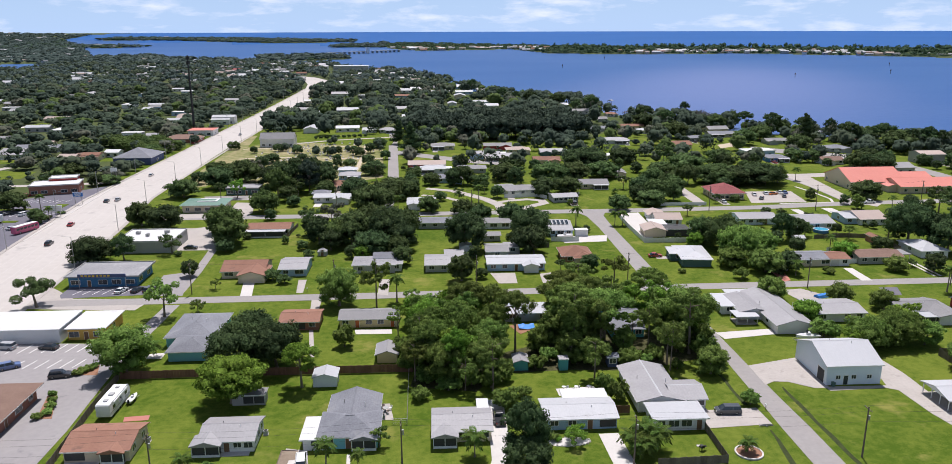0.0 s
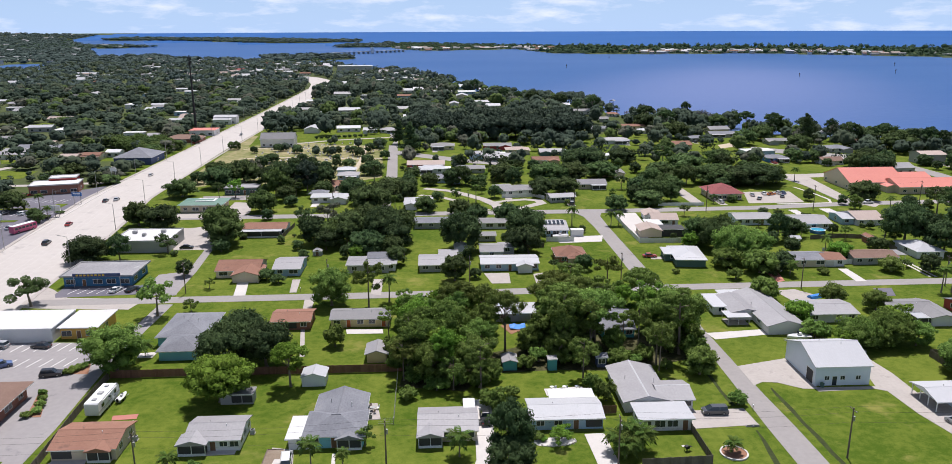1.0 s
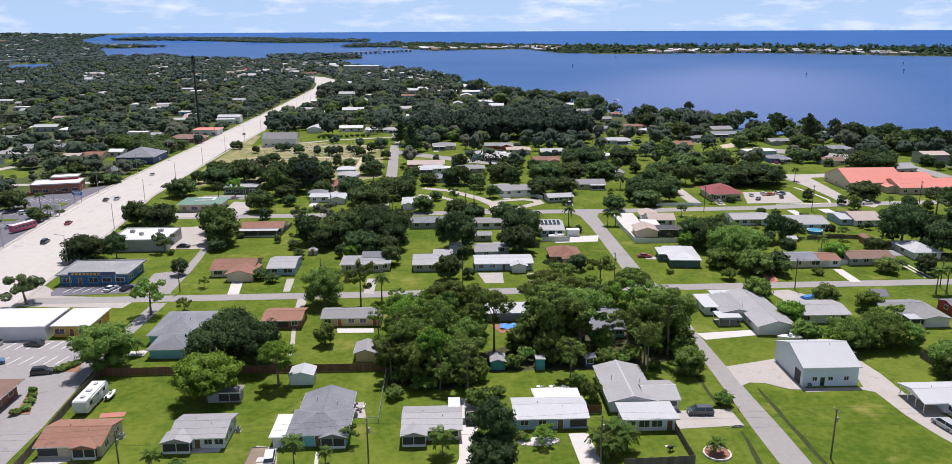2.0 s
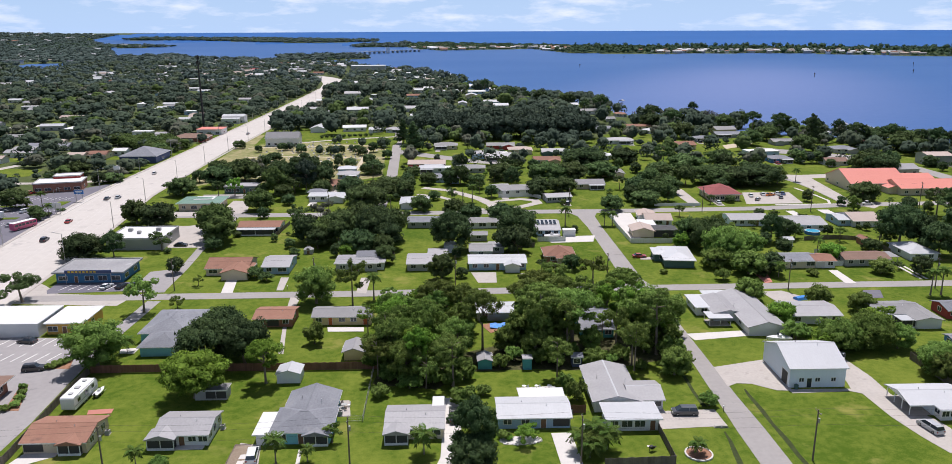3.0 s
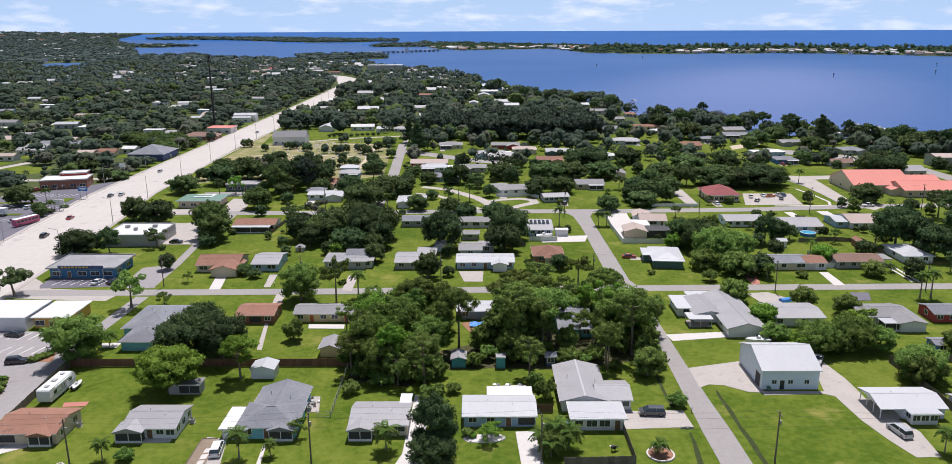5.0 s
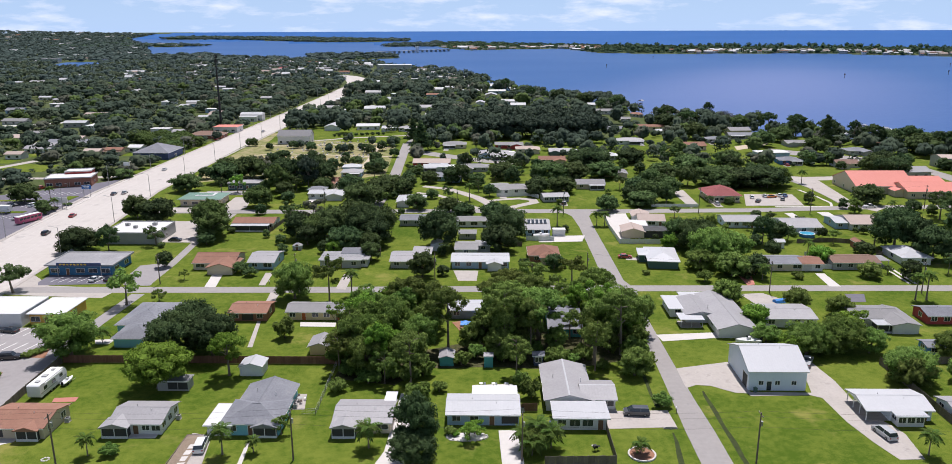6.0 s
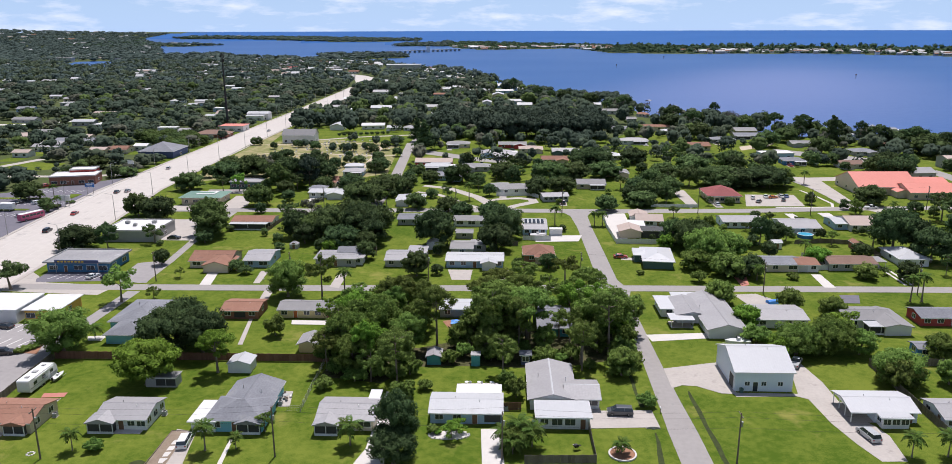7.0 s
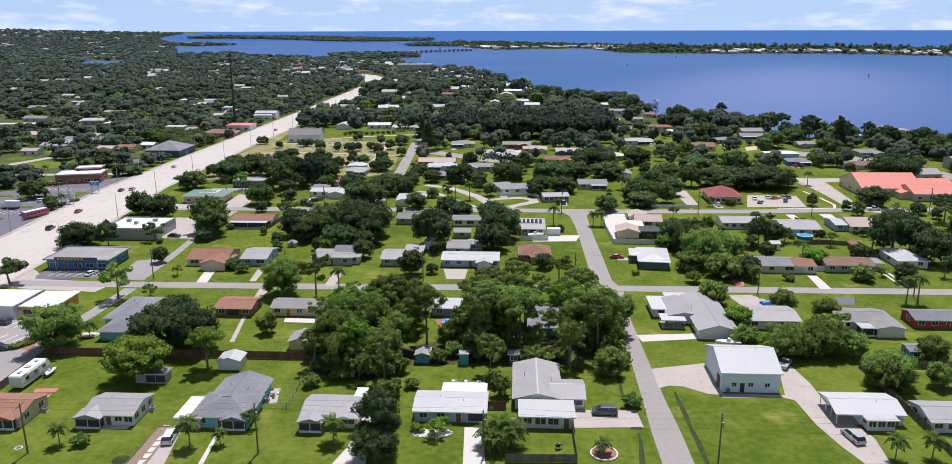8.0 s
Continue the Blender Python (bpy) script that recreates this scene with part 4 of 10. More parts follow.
def bare_crown(rng):
    """Thin forking leafless branches fanning up from the trunk."""
    s = Shape()

    def fork(p, d, length, r, level):
        q = p + d * length
        s.tube(p, q, r, r * 0.6, 4)
        if level < 5:
            for _ in range(3 if level < 4 else 2):
                e = (d + Vector(rng.normal(0, 0.42, 3)) + Vector((0, 0, 0.12))).normalized()
                fork(p + d * length * rng.uniform(0.6, 1.0), e, length * rng.uniform(0.62, 0.85), r * 0.68, level + 1)

    for i in range(6):
        a = i * 1.05
        fork(Vector((0, 0, 0.22)), Vector((0.62 * math.cos(a), 0.62 * math.sin(a), 0.75)).normalized(), 0.24, 0.022, 1)
    return s


def trunk_shape(kind, rng, lobes, sides=7):
    s = Shape()
    top = {"oak": 0.5, "umbrella": 0.6, "dense": 0.45, "pine": 0.9, "parasol": 0.8, "airy": 0.55, "column": 0.9}.get(kind, 0.3)
    lean = rng.normal(0, 0.02, 2)
    pts = [(0, 0, -0.02), (lean[0] * 0.5, lean[1] * 0.5, top * 0.35), (lean[0], lean[1], top * 0.7), (lean[0] * 1.3, lean[1] * 1.3, top)]
    rad = [0.034, 0.025, 0.019, 0.008]
    if kind == "bush":
        rad = [0.03, 0.02, 0.015, 0.01]
    s.tube((0, 0, -0.02), (0, 0, 0.03), 0.05, 0.034, sides)
    for a, b, p, q in zip(pts, pts[1:], rad, rad[1:]):
        s.tube(a, b, p, q, sides)
    for c, r in lobes[::2 if sides > 5 else 4]:
        t = rng.uniform(0.45, 0.95) if kind != "pine" else min(0.97, max(0.5, c[2] / top - 0.05))
        z = top * t * (1 if kind != "bush" else 0.6)
        start = (lean[0] * t * 1.3, lean[1] * t * 1.3, z)
        mid = tuple(0.5 * (start[k] + c[k]) + (0.02 if k == 2 else 0) for k in range(3))
        s.tube(start, mid, 0.011, 0.007, sides - 2)
        s.tube(mid, c, 0.007, 0.003, sides - 2)
    return s


PROTO = {}


def prototype(kind, mat_name, detail, variant, tall):
    """Trunk and crown meshes of height 1, by kind, leaf colour, fineness, variant and height to width; shared by alike trees."""
    key = (kind, mat_name, detail, variant, tall)
    if key not in PROTO:
        rng = np.random.default_rng(abs(hash((len(kind) * 7 + ord(kind[0]), variant, detail))) % 99991)
        lobes = lobes_for(kind, rng)
        if kind in ("oak", "dense", "airy"):      # a slim tree carries a round crown on a longer bare trunk
            f = min(1.0, 1.45 / tall)
            lobes = [((c[0], c[1], 1 - (1 - c[2]) * f), (r[0], r[1], r[2] / max(tall, 0.8))) for c, r in lobes]
        count = {0: 8200, 1: 2300, 2: 640}[detail]
        count = int(count * {"pine": 0.75, "parasol": 0.8, "airy": 0.6, "bush": 0.45, "column": 0.8}.get(kind, 1.0))
        size = {0: 0.0165, 1: 0.029, 2: 0.052}[detail] * {"bush": 1.7}.get(kind, 1.0)
        masses = lobes
        if detail < 2 and kind != "airy":
            lobes = clumps(rng, lobes)
        p, d = crown_points(rng, lobes, count, ((0.74, 1.14), (0.8, 1.12), (0.88, 1.08))[detail])
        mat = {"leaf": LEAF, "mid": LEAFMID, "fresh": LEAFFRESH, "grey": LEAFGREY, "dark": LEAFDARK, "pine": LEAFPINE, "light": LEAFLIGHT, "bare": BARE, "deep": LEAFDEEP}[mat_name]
        corners, norms = leaf_cards(rng, p, d, size, (0.6, 0.45, 0.35)[detail], tall)
        if kind != "airy":
            mass = masses if detail < 2 else masses[::2]
            core, core_n = inner_mass(rng, mass, False, (0.72, 0.76, 0.84)[detail] if kind not in ("pine", "parasol") else 0.62)
            corners, norms = np.concatenate([corners, core]), np.concatenate([norms, core_n])
        crown = bare_crown(rng).mesh("crown", BARE) if kind == "bare" else leaf_mesh("crown", corners, norms, mat)
        trunk = trunk_shape(kind, rng, masses, 7 if detail == 0 else 5).mesh("trunk", BARK)
        PROTO[key] = (trunk, crown)
    return PROTO[key]


KINDS = {"umbrella": ("oak_tree", "wide flat-topped shade tree with a bright green crown", "umbrella"), "oak": ("oak_tree", "broad leafy oak with a spreading green crown", "oak"), "dense": ("shade_tree", "dense round dark green shade tree", "dense"),
         "pine": ("pine_tree", "tall pine with flat open clumps of needles", "pine"), "airy": ("young_tree", "light airy tree with thin foliage", "airy"),
         "bare": ("bare_tree", "leafless grey tree with fine fanning twigs", "bare"),
         "parasol": ("pine_tree", "tall pine with a flat domed crown on a bare trunk", "parasol"),
         "column": ("australian_pine", "tall dark feathery conical tree", "column"), "bush": ("bush", "rounded green garden bush", "bush")}
COUNT = [0]


def tree(x, y, h, w, kind="oak", leaf="leaf", label=""):
    """A tree of height h and crown width w."""
    COUNT[0] += 1
    far = math.hypot(x - 18, y)
    detail = 0 if w > 0.052 * far else 1 if w > 0.02 * far else 2       # finer leaves where the tree stands near or is large
    ratio = h / w
    tall = 0.7 if ratio < 0.85 else 1.0 if ratio < 1.2 else 1.4 if ratio < 1.7 else 2.0
    trunk, crown = prototype(kind, leaf, detail, COUNT[0] % (3 if detail == 0 else 2), tall)
    name, words, _ = KINDS[kind]
    ob = thing(name, x, y, 0, (COUNT[0] * 137.5) % 360, label or words, "bush" if kind == "bush" else "tree", "trees of the neighbourhood" if kind != "bush" else "garden bushes")
    ob.scale = (w, w, h)
    for nm, me in (("trunk", trunk), ("crown", crown)):
        c = new(nm, me)
        c.parent = ob
    return ob


def frond_mesh(name, mat, length, droop, fan):
    """One palm leaf: a curved rib with leaflets to both sides."""
    s = Shape()
    n = 7
    rib = [(length * i / n, 0.35 * length * math.sin(1.9 * i / n) - droop * length * (i / n) ** 2) for i in range(n + 1)]
    for i in range(n):
        (x0, z0), (x1, z1) = rib[i], rib[i + 1]
        for sgn in (-1, 1):
            wid = fan * length * (0.35 + 0.65 * math.sin(math.pi * min(0.95, (i + 0.8) / n)))
            s.add([(x0, 0, z0), (x0 + (x1 - x0) * 0.72, 0, z0 + (z1 - z0) * 0.72), (x1 + 0.12 * length, sgn * wid, z1 - 0.45 * wid), (x0 + 0.10 * length, sgn * wid * 0.9, z0 - 0.45 * wid)],
                  [(0, 1, 2, 3)])
    me = bpy.data.meshes.new(name)
    me.from_pydata(s.v, [], s.f)
    me.materials.append(mat)
    return me


FROND = [frond_mesh("frond", LEAFPALM, 1.0, 0.55, 0.26), frond_mesh("frond", LEAFPALM, 1.0, 0.95, 0.26), frond_mesh("frond", LEAFPALM, 1.0, 0.3, 0.28)]
PALM_TRUNK = None


def palm(x, y, h, r=2.0, count=18, label="palm with a slim grey trunk and arching fronds"):
    """A palm of trunk height h and frond length r; every frond is a part."""
    global PALM_TRUNK
    COUNT[0] += 1
    if PALM_TRUNK is None:
        s = Shape()
        pts = [(0, 0, -0.02, 0.05), (0.004, 0, 0.1, 0.034), (0.012, 0.003, 0.4, 0.026), (0.012, 0.008, 0.75, 0.023), (0, 0, 1.0, 0.026)]
        for a, b in zip(pts, pts[1:]):
            s.tube(a[:3], b[:3], a[3], b[3], 8)
        PALM_TRUNK = s.mesh("trunk", PALMBARK)
    ob = thing("palm_tree", x, y, 0, (COUNT[0] * 77) % 360, label, "palm tree", "palms")
    t = new("trunk", PALM_TRUNK)
    t.parent = ob
    t.matrix_basis = Matrix.Diagonal((max(h, 3.0), max(h, 3.0), h, 1))
    for i in range(count):
        f = new("frond", FROND[i % 3])
        f.parent = ob
        up = 35 - 75 * (i % 3) / 2.2
        f.matrix_basis = pose(0, 0, h, 0, 0, i * 137.5 + COUNT[0] * 20) @ pose(0, 0, 0, 0, -up * 0.7, 0) @ Matrix.Diagonal((r, r, r, 1))
    return ob


def woods(name, label, spots, mat, per_tree, size, seed, mass=12):
    """Many far trees as one object: every tree a heap of leaf clumps on a short stem. spots: rows of x, y, z, height, width."""
    rng = np.random.default_rng(seed)
    packs = []
    for v in range(6):
        lobes = lobes_for(("dome", "dome", "oak", "dome", "dense", "dome")[v], rng)
        p, d = crown_points(rng, lobes, per_tree, (0.9, 1.05))
        cards = leaf_cards(rng, p, d, size, 0.35)
        core = inner_mass(rng, [(c, tuple(1.15 * q for q in r)) for c, r in lobes[:mass]], False, 0.9)
        n_ = np.concatenate([cards[1], core[1]]) + [0, 0, 0.22]              # leaves of a closed canopy face up
        packs.append((np.concatenate([cards[0], core[0]]), n_ / np.linalg.norm(n_, axis=1)[:, None]))
    rows, norms = [], []
    for i, (x, y, z, h, w) in enumerate(spots):
        a = rng.uniform(0, 6.28)
        c, s = math.cos(a) * w, math.sin(a) * w
        p, nv = packs[i % 6]
        norms.append(np.stack([nv[:, 0] * c / w - nv[:, 1] * s / w, nv[:, 0] * s / w + nv[:, 1] * c / w, nv[:, 2]], -1))
        rows.append(np.stack([p[:, 0] * c - p[:, 1] * s + x, p[:, 0] * s + p[:, 1] * c + y, p[:, 2] * h + z], -1))
    ob = new(name, leaf_mesh(name, np.concatenate(rows), np.concatenate(norms), mat))
    return tagged(ob, label, "trees", kind="stuff")


def scatter(seed, x0, y0, x1, y1, step, hmin, hmax, inside_poly=None, gap=2.0, density=1.0, spread=(0.7, 1.15)):
    """Jittered grid of tree places that keep off roads, houses and water: rows of x, y, z, height, width."""
    rng = np.random.default_rng(seed)
    gx, gy = (a.ravel() for a in np.meshgrid(np.arange(x0, x1, step), np.arange(y0, y1, step), indexing="ij"))
    x, y = gx + rng.uniform(0, step, gx.shape), gy + rng.uniform(0, step, gx.shape)
    h = rng.uniform(hmin, hmax, gx.shape)
    w = h * rng.uniform(*spread, gx.shape)
    patch = 0.5 + 0.5 * np.sin(x * 0.021 + 1.7 * np.sin(y * 0.017 + seed)) * np.sin(y * 0.019 + 1.3 * np.sin(x * 0.023))
    ok = (rng.uniform(size=gx.shape) < density * (0.6 + 0.7 * patch)) & on_land(x, y)
    if inside_poly is not None:
        ok &= inside(inside_poly, x, y)
    x, y, h, w = x[ok], y[ok], h[ok], w[ok]
    ok = np.ones(x.shape, bool)
    for a, c, d, e in OCC:
        if d > x0 - 50 and a < x1 + 50 and e > y0 - 50 and c < y1 + 50:
            ok &= ~((x > a - gap) & (x < d + gap) & (y > c - gap) & (y < e + gap))
    return [(float(p), float(q), rise(math.hypot(p, q)), float(r), float(s)) for p, q, r, s in zip(x[ok], y[ok], h[ok], w[ok])]


def town(name, label, seed, n, x0, y0, x1, y1, wmin, wmax, h, gap):
    """Many far buildings, too small to pick apart, as one object: walls, pitched or flat roofs and dark window strips."""
    rng = np.random.default_rng(seed)
    mats = [W_WHITE, W_CREAM, W_GREY, R_WHITE, R_LIGHT, R_TAN, R_GREY, R_FLATWHITE, GLASS, R_BROWN, R_BRIGHT]
    s, idx, made = Shape(), [], 0
    for _ in range(n * 6):
        x, y = rng.uniform(x0, x1), rng.uniform(y0, y1)
        w, d, hh = rng.uniform(wmin, wmax), rng.uniform(wmin * 0.5, wmax * 0.5), h * rng.uniform(0.7, 1.3)
        if not on_land(np.array([x, x]), np.array([y - 4, y + d])).all() or not clear(x, y, gap):
            continue
        z = rise(math.hypot(x, y))
        k = len(s.f)
        wall, roof = int(rng.integers(3)), int(rng.choice([3, 4, 10, 6, 7, 3, 10, 9, 5, 6]))
        if roof == 7:
            s.box(x - w / 2, y - d / 2, z - 1, x + w / 2, y + d / 2, z + hh)
            idx += [wall] * (len(s.f) - k)
            k = len(s.f)
            s.box(x - w / 2 - 0.3, y - d / 2 - 0.3, z + hh, x + w / 2 + 0.3, y + d / 2 + 0.3, z + hh + 0.5)
        else:
            s.prism([(y - d / 2, z - 1), (y + d / 2, z - 1), (y + d / 2, z + hh), (y, z + hh + 0.27 * d), (y - d / 2, z + hh)], "x", x - w / 2, x + w / 2)
            idx += [wall] * (len(s.f) - k)
            k = len(s.f)
            t = z + hh + 0.27 * d
            s.prism([(y - d / 2 - 0.7, z + hh - 0.2), (y, t + 0.05), (y + d / 2 + 0.7, z + hh - 0.2), (y + d / 2 + 0.7, z + hh + 0.1), (y, t + 0.35), (y - d / 2 - 0.7, z + hh + 0.1)], "x", x - w / 2 - 0.5, x + w / 2 + 0.5)
        idx += [roof] * (len(s.f) - k)
        k = len(s.f)
        for i in range(int(w / 6) + 1):
            u = x - w / 2 + (i + 0.5) * w / (int(w / 6) + 1)
            s.box(u - 1.0, y - d / 2 - 0.06, z + hh - 2.0, u + 1.0, y - d / 2 + 0.02, z + hh - 0.8)
        idx += [8] * (len(s.f) - k)
        keep(x - w / 2, y - d / 2, x + w / 2, y + d / 2, 1.5)
        keep(x - w / 2, y - d / 2 - 9, x + w / 2, y, 0.0)
        made += 1
        if made >= n:
            break
    me = s.mesh(name, mats[0])
    for m in mats[1:]:
        me.materials.append(m)
    me.polygons.foreach_set("material_index", idx)
    return tagged(new(name, me), label, "buildings", kind="stuff")

# ---- roads and paving ----
strip("road", [(69.1, 60), (69.1, 118), (69.0, 130), (68.9, 143), (68.9, 160), (68.6, 185), (68.2, 203), (68.1, 210.5)], 5.0, ASPHALT, 0.04, "narrow grey asphalt side street",
      (5.7, 5.7, 5.6, 4.7, 4.1, 4.0, 4.4, 7.5))
strip("road", [(66.6, 215.5), (66.5, 221), (66.4, 245), (66.0, 285), (65.6, 303), (65.4, 310)], 5.8, ASPHALT, 0.04, "narrow grey asphalt side street", (8.5, 6.0, 5.8, 5.6, 7.0, 12.0))
strip("road", [(-120, 210.2), (-20, 211.2), (60, 213.2), (150, 214.2), (420, 214.8)], 5.2, ASPHALT, 0.045, "straight grey asphalt cross street")
strip("road", [(-122, 311), (-50, 310.5), (20, 312.2), (80, 312), (140, 314), (183, 319), (260, 322), (420, 322)], 6.8, ASPHALT, 0.045, "pale grey asphalt residential street")
strip("road", [(-118, 30), (-126, 150), (-133, 249), (-138, 297), (-144, 350), (-145, 420), (-146, 500), (-145.5, 600), (-145, 700), (-149, 855), (-152, 1000), (-160, 1090), (-172, 1165), (-196, 1235), (-240, 1300)], 24, HIGHWAY, 0.05,
      "broad pale concrete main road with several lanes", (30, 30, 30, 30, 28, 26, 25, 26, 27, 22, 21, 26, 34, 26, 18))
strip("road", [(-74, 60), (-73.6, 137), (-75.3, 166), (-74, 207)], 3.9, LOT, 0.042, "narrow patched grey back lane")
strip("road", [(-75.4, 214.5), (-76, 237), (-78, 263), (-78.5, 307)], 2.8, ASPHALT, 0.04, "narrow gravelly back lane")
strip("road", [(-21, 316), (-21.3, 391), (-28.8, 545), (-31, 600)], 5.8, ASPHALT, 0.04, "straight pale grey residential road")

# ---- houses near the camera ----
h = house(-61.2, 130.3, 11.5, 9.2, "low house with a faded brown shingle roof and cream walls", h=2.4, roof="gable", pitch=0.25, rm=R_BROWN, wm=W_CREAM, front="S_W", right="WW")
porch(h, 3.0, -4.0, 4.1, 3.2, h=2.2, roof="gable", rm=R_BROWN)
h = house(-38.8, 131.8, 9.8, 8.4, "white bungalow with a pale grey metal roof", h=2.4, roof="gable", pitch=0.25, rm=R_LIGHT, wm=W_WHITE, front="_WDWB", right="WWW")
porch(h, -3.4, -4.0, 5.0, 3.6, h=2.2, roof="gable", rm=R_LIGHT)
slab("patio_slab", [(-40.6, 127.1), (-36.1, 127.3), (-35.8, 126.2), (-40.0, 126.0)], WHITECON, 0.060, "pale concrete strip before the bungalow", category="pavement")
h = house(-16.6, 135.9, 9.4, 12.0, "blue stuccoed house with a big weathered grey gabled and hipped roof", h=2.4, roof="gable", pitch=0.33, rm=R_SLATE, wm=W_AQUA, ridge="y", front="", left="", right="WWW", dy=2.4)
wing(h, 10.6, 9.0, dx=-0.1, dy=-3.9, h=2.5, roof="hip", pitch=0.36, rm=R_SLATE, wm=W_AQUA, front="WDW", left="", right="W")
wing(h, 4.5, 7.7, dx=-6.1, dy=-4.8, h=2.3, roof="flat", pitch=0.05, rm=R_FLATWHITE, wm=W_WHITE, front="W", left="W")
porch(h, 2.8, -7.6, 4.5, 3.5, h=2.2, roof="gable", rm=R_SLATE)
h = house(4.4, 132.9, 10.8, 8.6, "house with a light grey metal roof and a screened front porch", h=2.4, roof="gable", pitch=0.25, rm=R_LIGHT, wm=W_CREAM, front="_WB", right="WW")
porch(h, -3.3, -4.6, 4.4, 3.6, h=2.2, roof="gable", rm=R_LIGHT)
wing(h, 1.2, 3.0, dx=4.3, dy=5.7, h=2.5, roof="flat", pitch=0.05, rm=R_FLATWHITE, wm=W_WHITE, front="", left="", right="")
h = house(27.4, 135.9, 13.9, 8.0, "pale blue house with a white metal roof and a carport", h=2.4, roof="gable", pitch=0.2, rm=R_WHITE, wm=W_SKY, front="WWDS", right="W")
wing(h, 8.2, 3.0, dx=2.3, dy=6.0, h=2.4, roof="flat", pitch=0.05, rm=R_FLATWHITE, wm=W_SKY, front="", left="W", right="W")
h = house(44.7, 146.2, 9.1, 16.6, "long grey-roofed house with a tee-shaped plan", h=2.4, roof="gable", pitch=0.25, rm=R_LIGHT, wm=W_WHITE, ridge="y", front="WDW", left="WWW", cap=R_BRIGHT)
wing(h, 6.6, 8.0, dx=6.1, dy=-3.7, h=2.4, roof="gable", pitch=0.25, rm=R_LIGHT, wm=W_WHITE, front="WB", right="W", left="", cap=R_BRIGHT)
wing(h, 9.9, 6.1, dx=1.6, dy=-12.8, h=2.5, roof="flat", pitch=0.05, rm=R_WHITE, wm=W_WHITE, front="WBBD", right="B", left="B")
h = house(89.75, 154.6, 12.1, 14.4, "large pale blue metal workshop with a white gabled roof", name="workshop", category="barn", h=4.5, roof="gable", pitch=0.37, rm=R_BRIGHT, wm=W_PALE, front="_wDw_w_", left="__O", right="", eave=0.4, door_mat=GLASS)
h = house(108.8, 138.8, 12.7, 8.4, "white bungalow with a carport under a white metal roof", h=2.4, roof="gable", pitch=0.22, rm=R_BRIGHT, wm=W_PALE, front="__D", left="", right="W", carport=4.6)
wing(h, 5.1, 2.6, dx=1.2, dy=-5.2, h=2.3, roof="flat", pitch=0.05, rm=R_WHITE, wm=W_WHITE, front="BBB", left="W", right="W")
house(123.5, 136.1, 9.0, 7.9, "white house with a grey shingle roof", h=2.4, roof="gable", pitch=0.25, rm=R_LIGHT, wm=W_WHITE, front="WBW", left="WD")
h = house(90.2, 188.5, 9.1, 25.2, "white house with broad grey metal roofs and a deck", h=2.4, roof="gable", pitch=0.28, rm=R_LIGHT, wm=W_WHITE, ridge="y", front="DWW", left="W_W", right="WW")
wing(h, 8.0, 13.0, dx=-6.2, dy=4.0, h=2.3, roof="gable", pitch=0.2, rm=R_LIGHT, wm=W_WHITE, ridge="y", front="WB", left="W", right="")
wing(h, 4.0, 9.5, dx=-11.4, dy=6.6, h=2.3, roof="flat", rm=R_BRIGHT, wm=W_WHITE, front="W", left="WW", right="")
wing(h, 8.5, 4.0, dx=-4.0, dy=12.2, h=2.4, roof="flat", rm=R_BRIGHT, wm=W_WHITE, front="", left="W", right="")
porch(h, -9.6, -3.6, 5.6, 4.6, h=2.2, roof="flat", rm=R_BRIGHT, open_porch=True)
house(106.0, 188.3, 13.0, 10.3, "low house with a pale grey roof half hidden by shrubs", h=2.4, roof="gable", pitch=0.15, rm=R_LIGHT, wm=W_WHITE, front="W_WW")
h = house(128.4, 188.2, 12.0, 8.9, "grey-roofed white house with a screened lanai", h=2.4, roof="gable", pitch=0.2, rm=R_GREY, wm=W_WHITE, front="WWB")
wing(h, 6.5, 12.4, dx=4.8, dy=-3.1, h=2.4, roof="gable", pitch=0.2, rm=R_GREY, wm=W_WHITE, ridge="y", front="WW", right="WW", left="")
porch(h, 0.8, -7.1, 5.8, 3.5, h=2.2, roof="flat", rm=R_WHITE)
house(148.8, 189.2, 13.3, 7.2, "red house with a grey shingle roof", h=2.4, roof="gable", pitch=0.25, rm=R_SLATE, wm=W_RED, front="WWDW", left="W")
house(132.9, 167.5, 3.6, 3.8, "small blue outbuilding with a grey roof", name="shed", category="shed", h=2.4, roof="gable", pitch=0.2, rm=R_SLATE, wm=W_BLUE, front="W")
house(-17.6, 190.5, 15.1, 7.1, "yellow house with a grey roof and an orange door", h=2.4, roof="gable", pitch=0.25, rm=R_GREY, wm=W_YELLOW, front="WDWWD", door_mat=ORANGE)
slab("patio_slab", [(-21.2, 185.4), (-11.7, 185.1), (-11.4, 182.2), (-20.6, 182.4)], WHITECON, 0.060, "white concrete patio behind the yellow house", category="pavement")
house(-11.7, 167.8, 4.5, 6.2, "small yellow garden shed with a pale metal roof", name="shed", category="shed", h=2.2, roof="gable", pitch=0.35, rm=R_LIGHT, wm=W_YELLOW, ridge="y", front="", left="", right="")
house(-35.3, 190.2, 9.8, 8.4, "low cottage with an orange-brown shingle roof", h=2.4, roof="gable", pitch=0.2, rm=R_BROWN, wm=W_BRICK, front="WSW")
h = house(-60.0, 185.0, 11.6, 15.6, "house with a slate-grey hipped roof and teal walls", h=2.4, roof="hip", pitch=0.3, rm=R_SLATE, wm=W_AQUA, front="WW", left="WW")
wing(h, 9.0, 9.6, dx=1.9, dy=-11.7, h=2.4, roof="hip", pitch=0.3, rm=R_SLATE, wm=W_AQUA, ridge="y", front="BW", left="W", right="W")
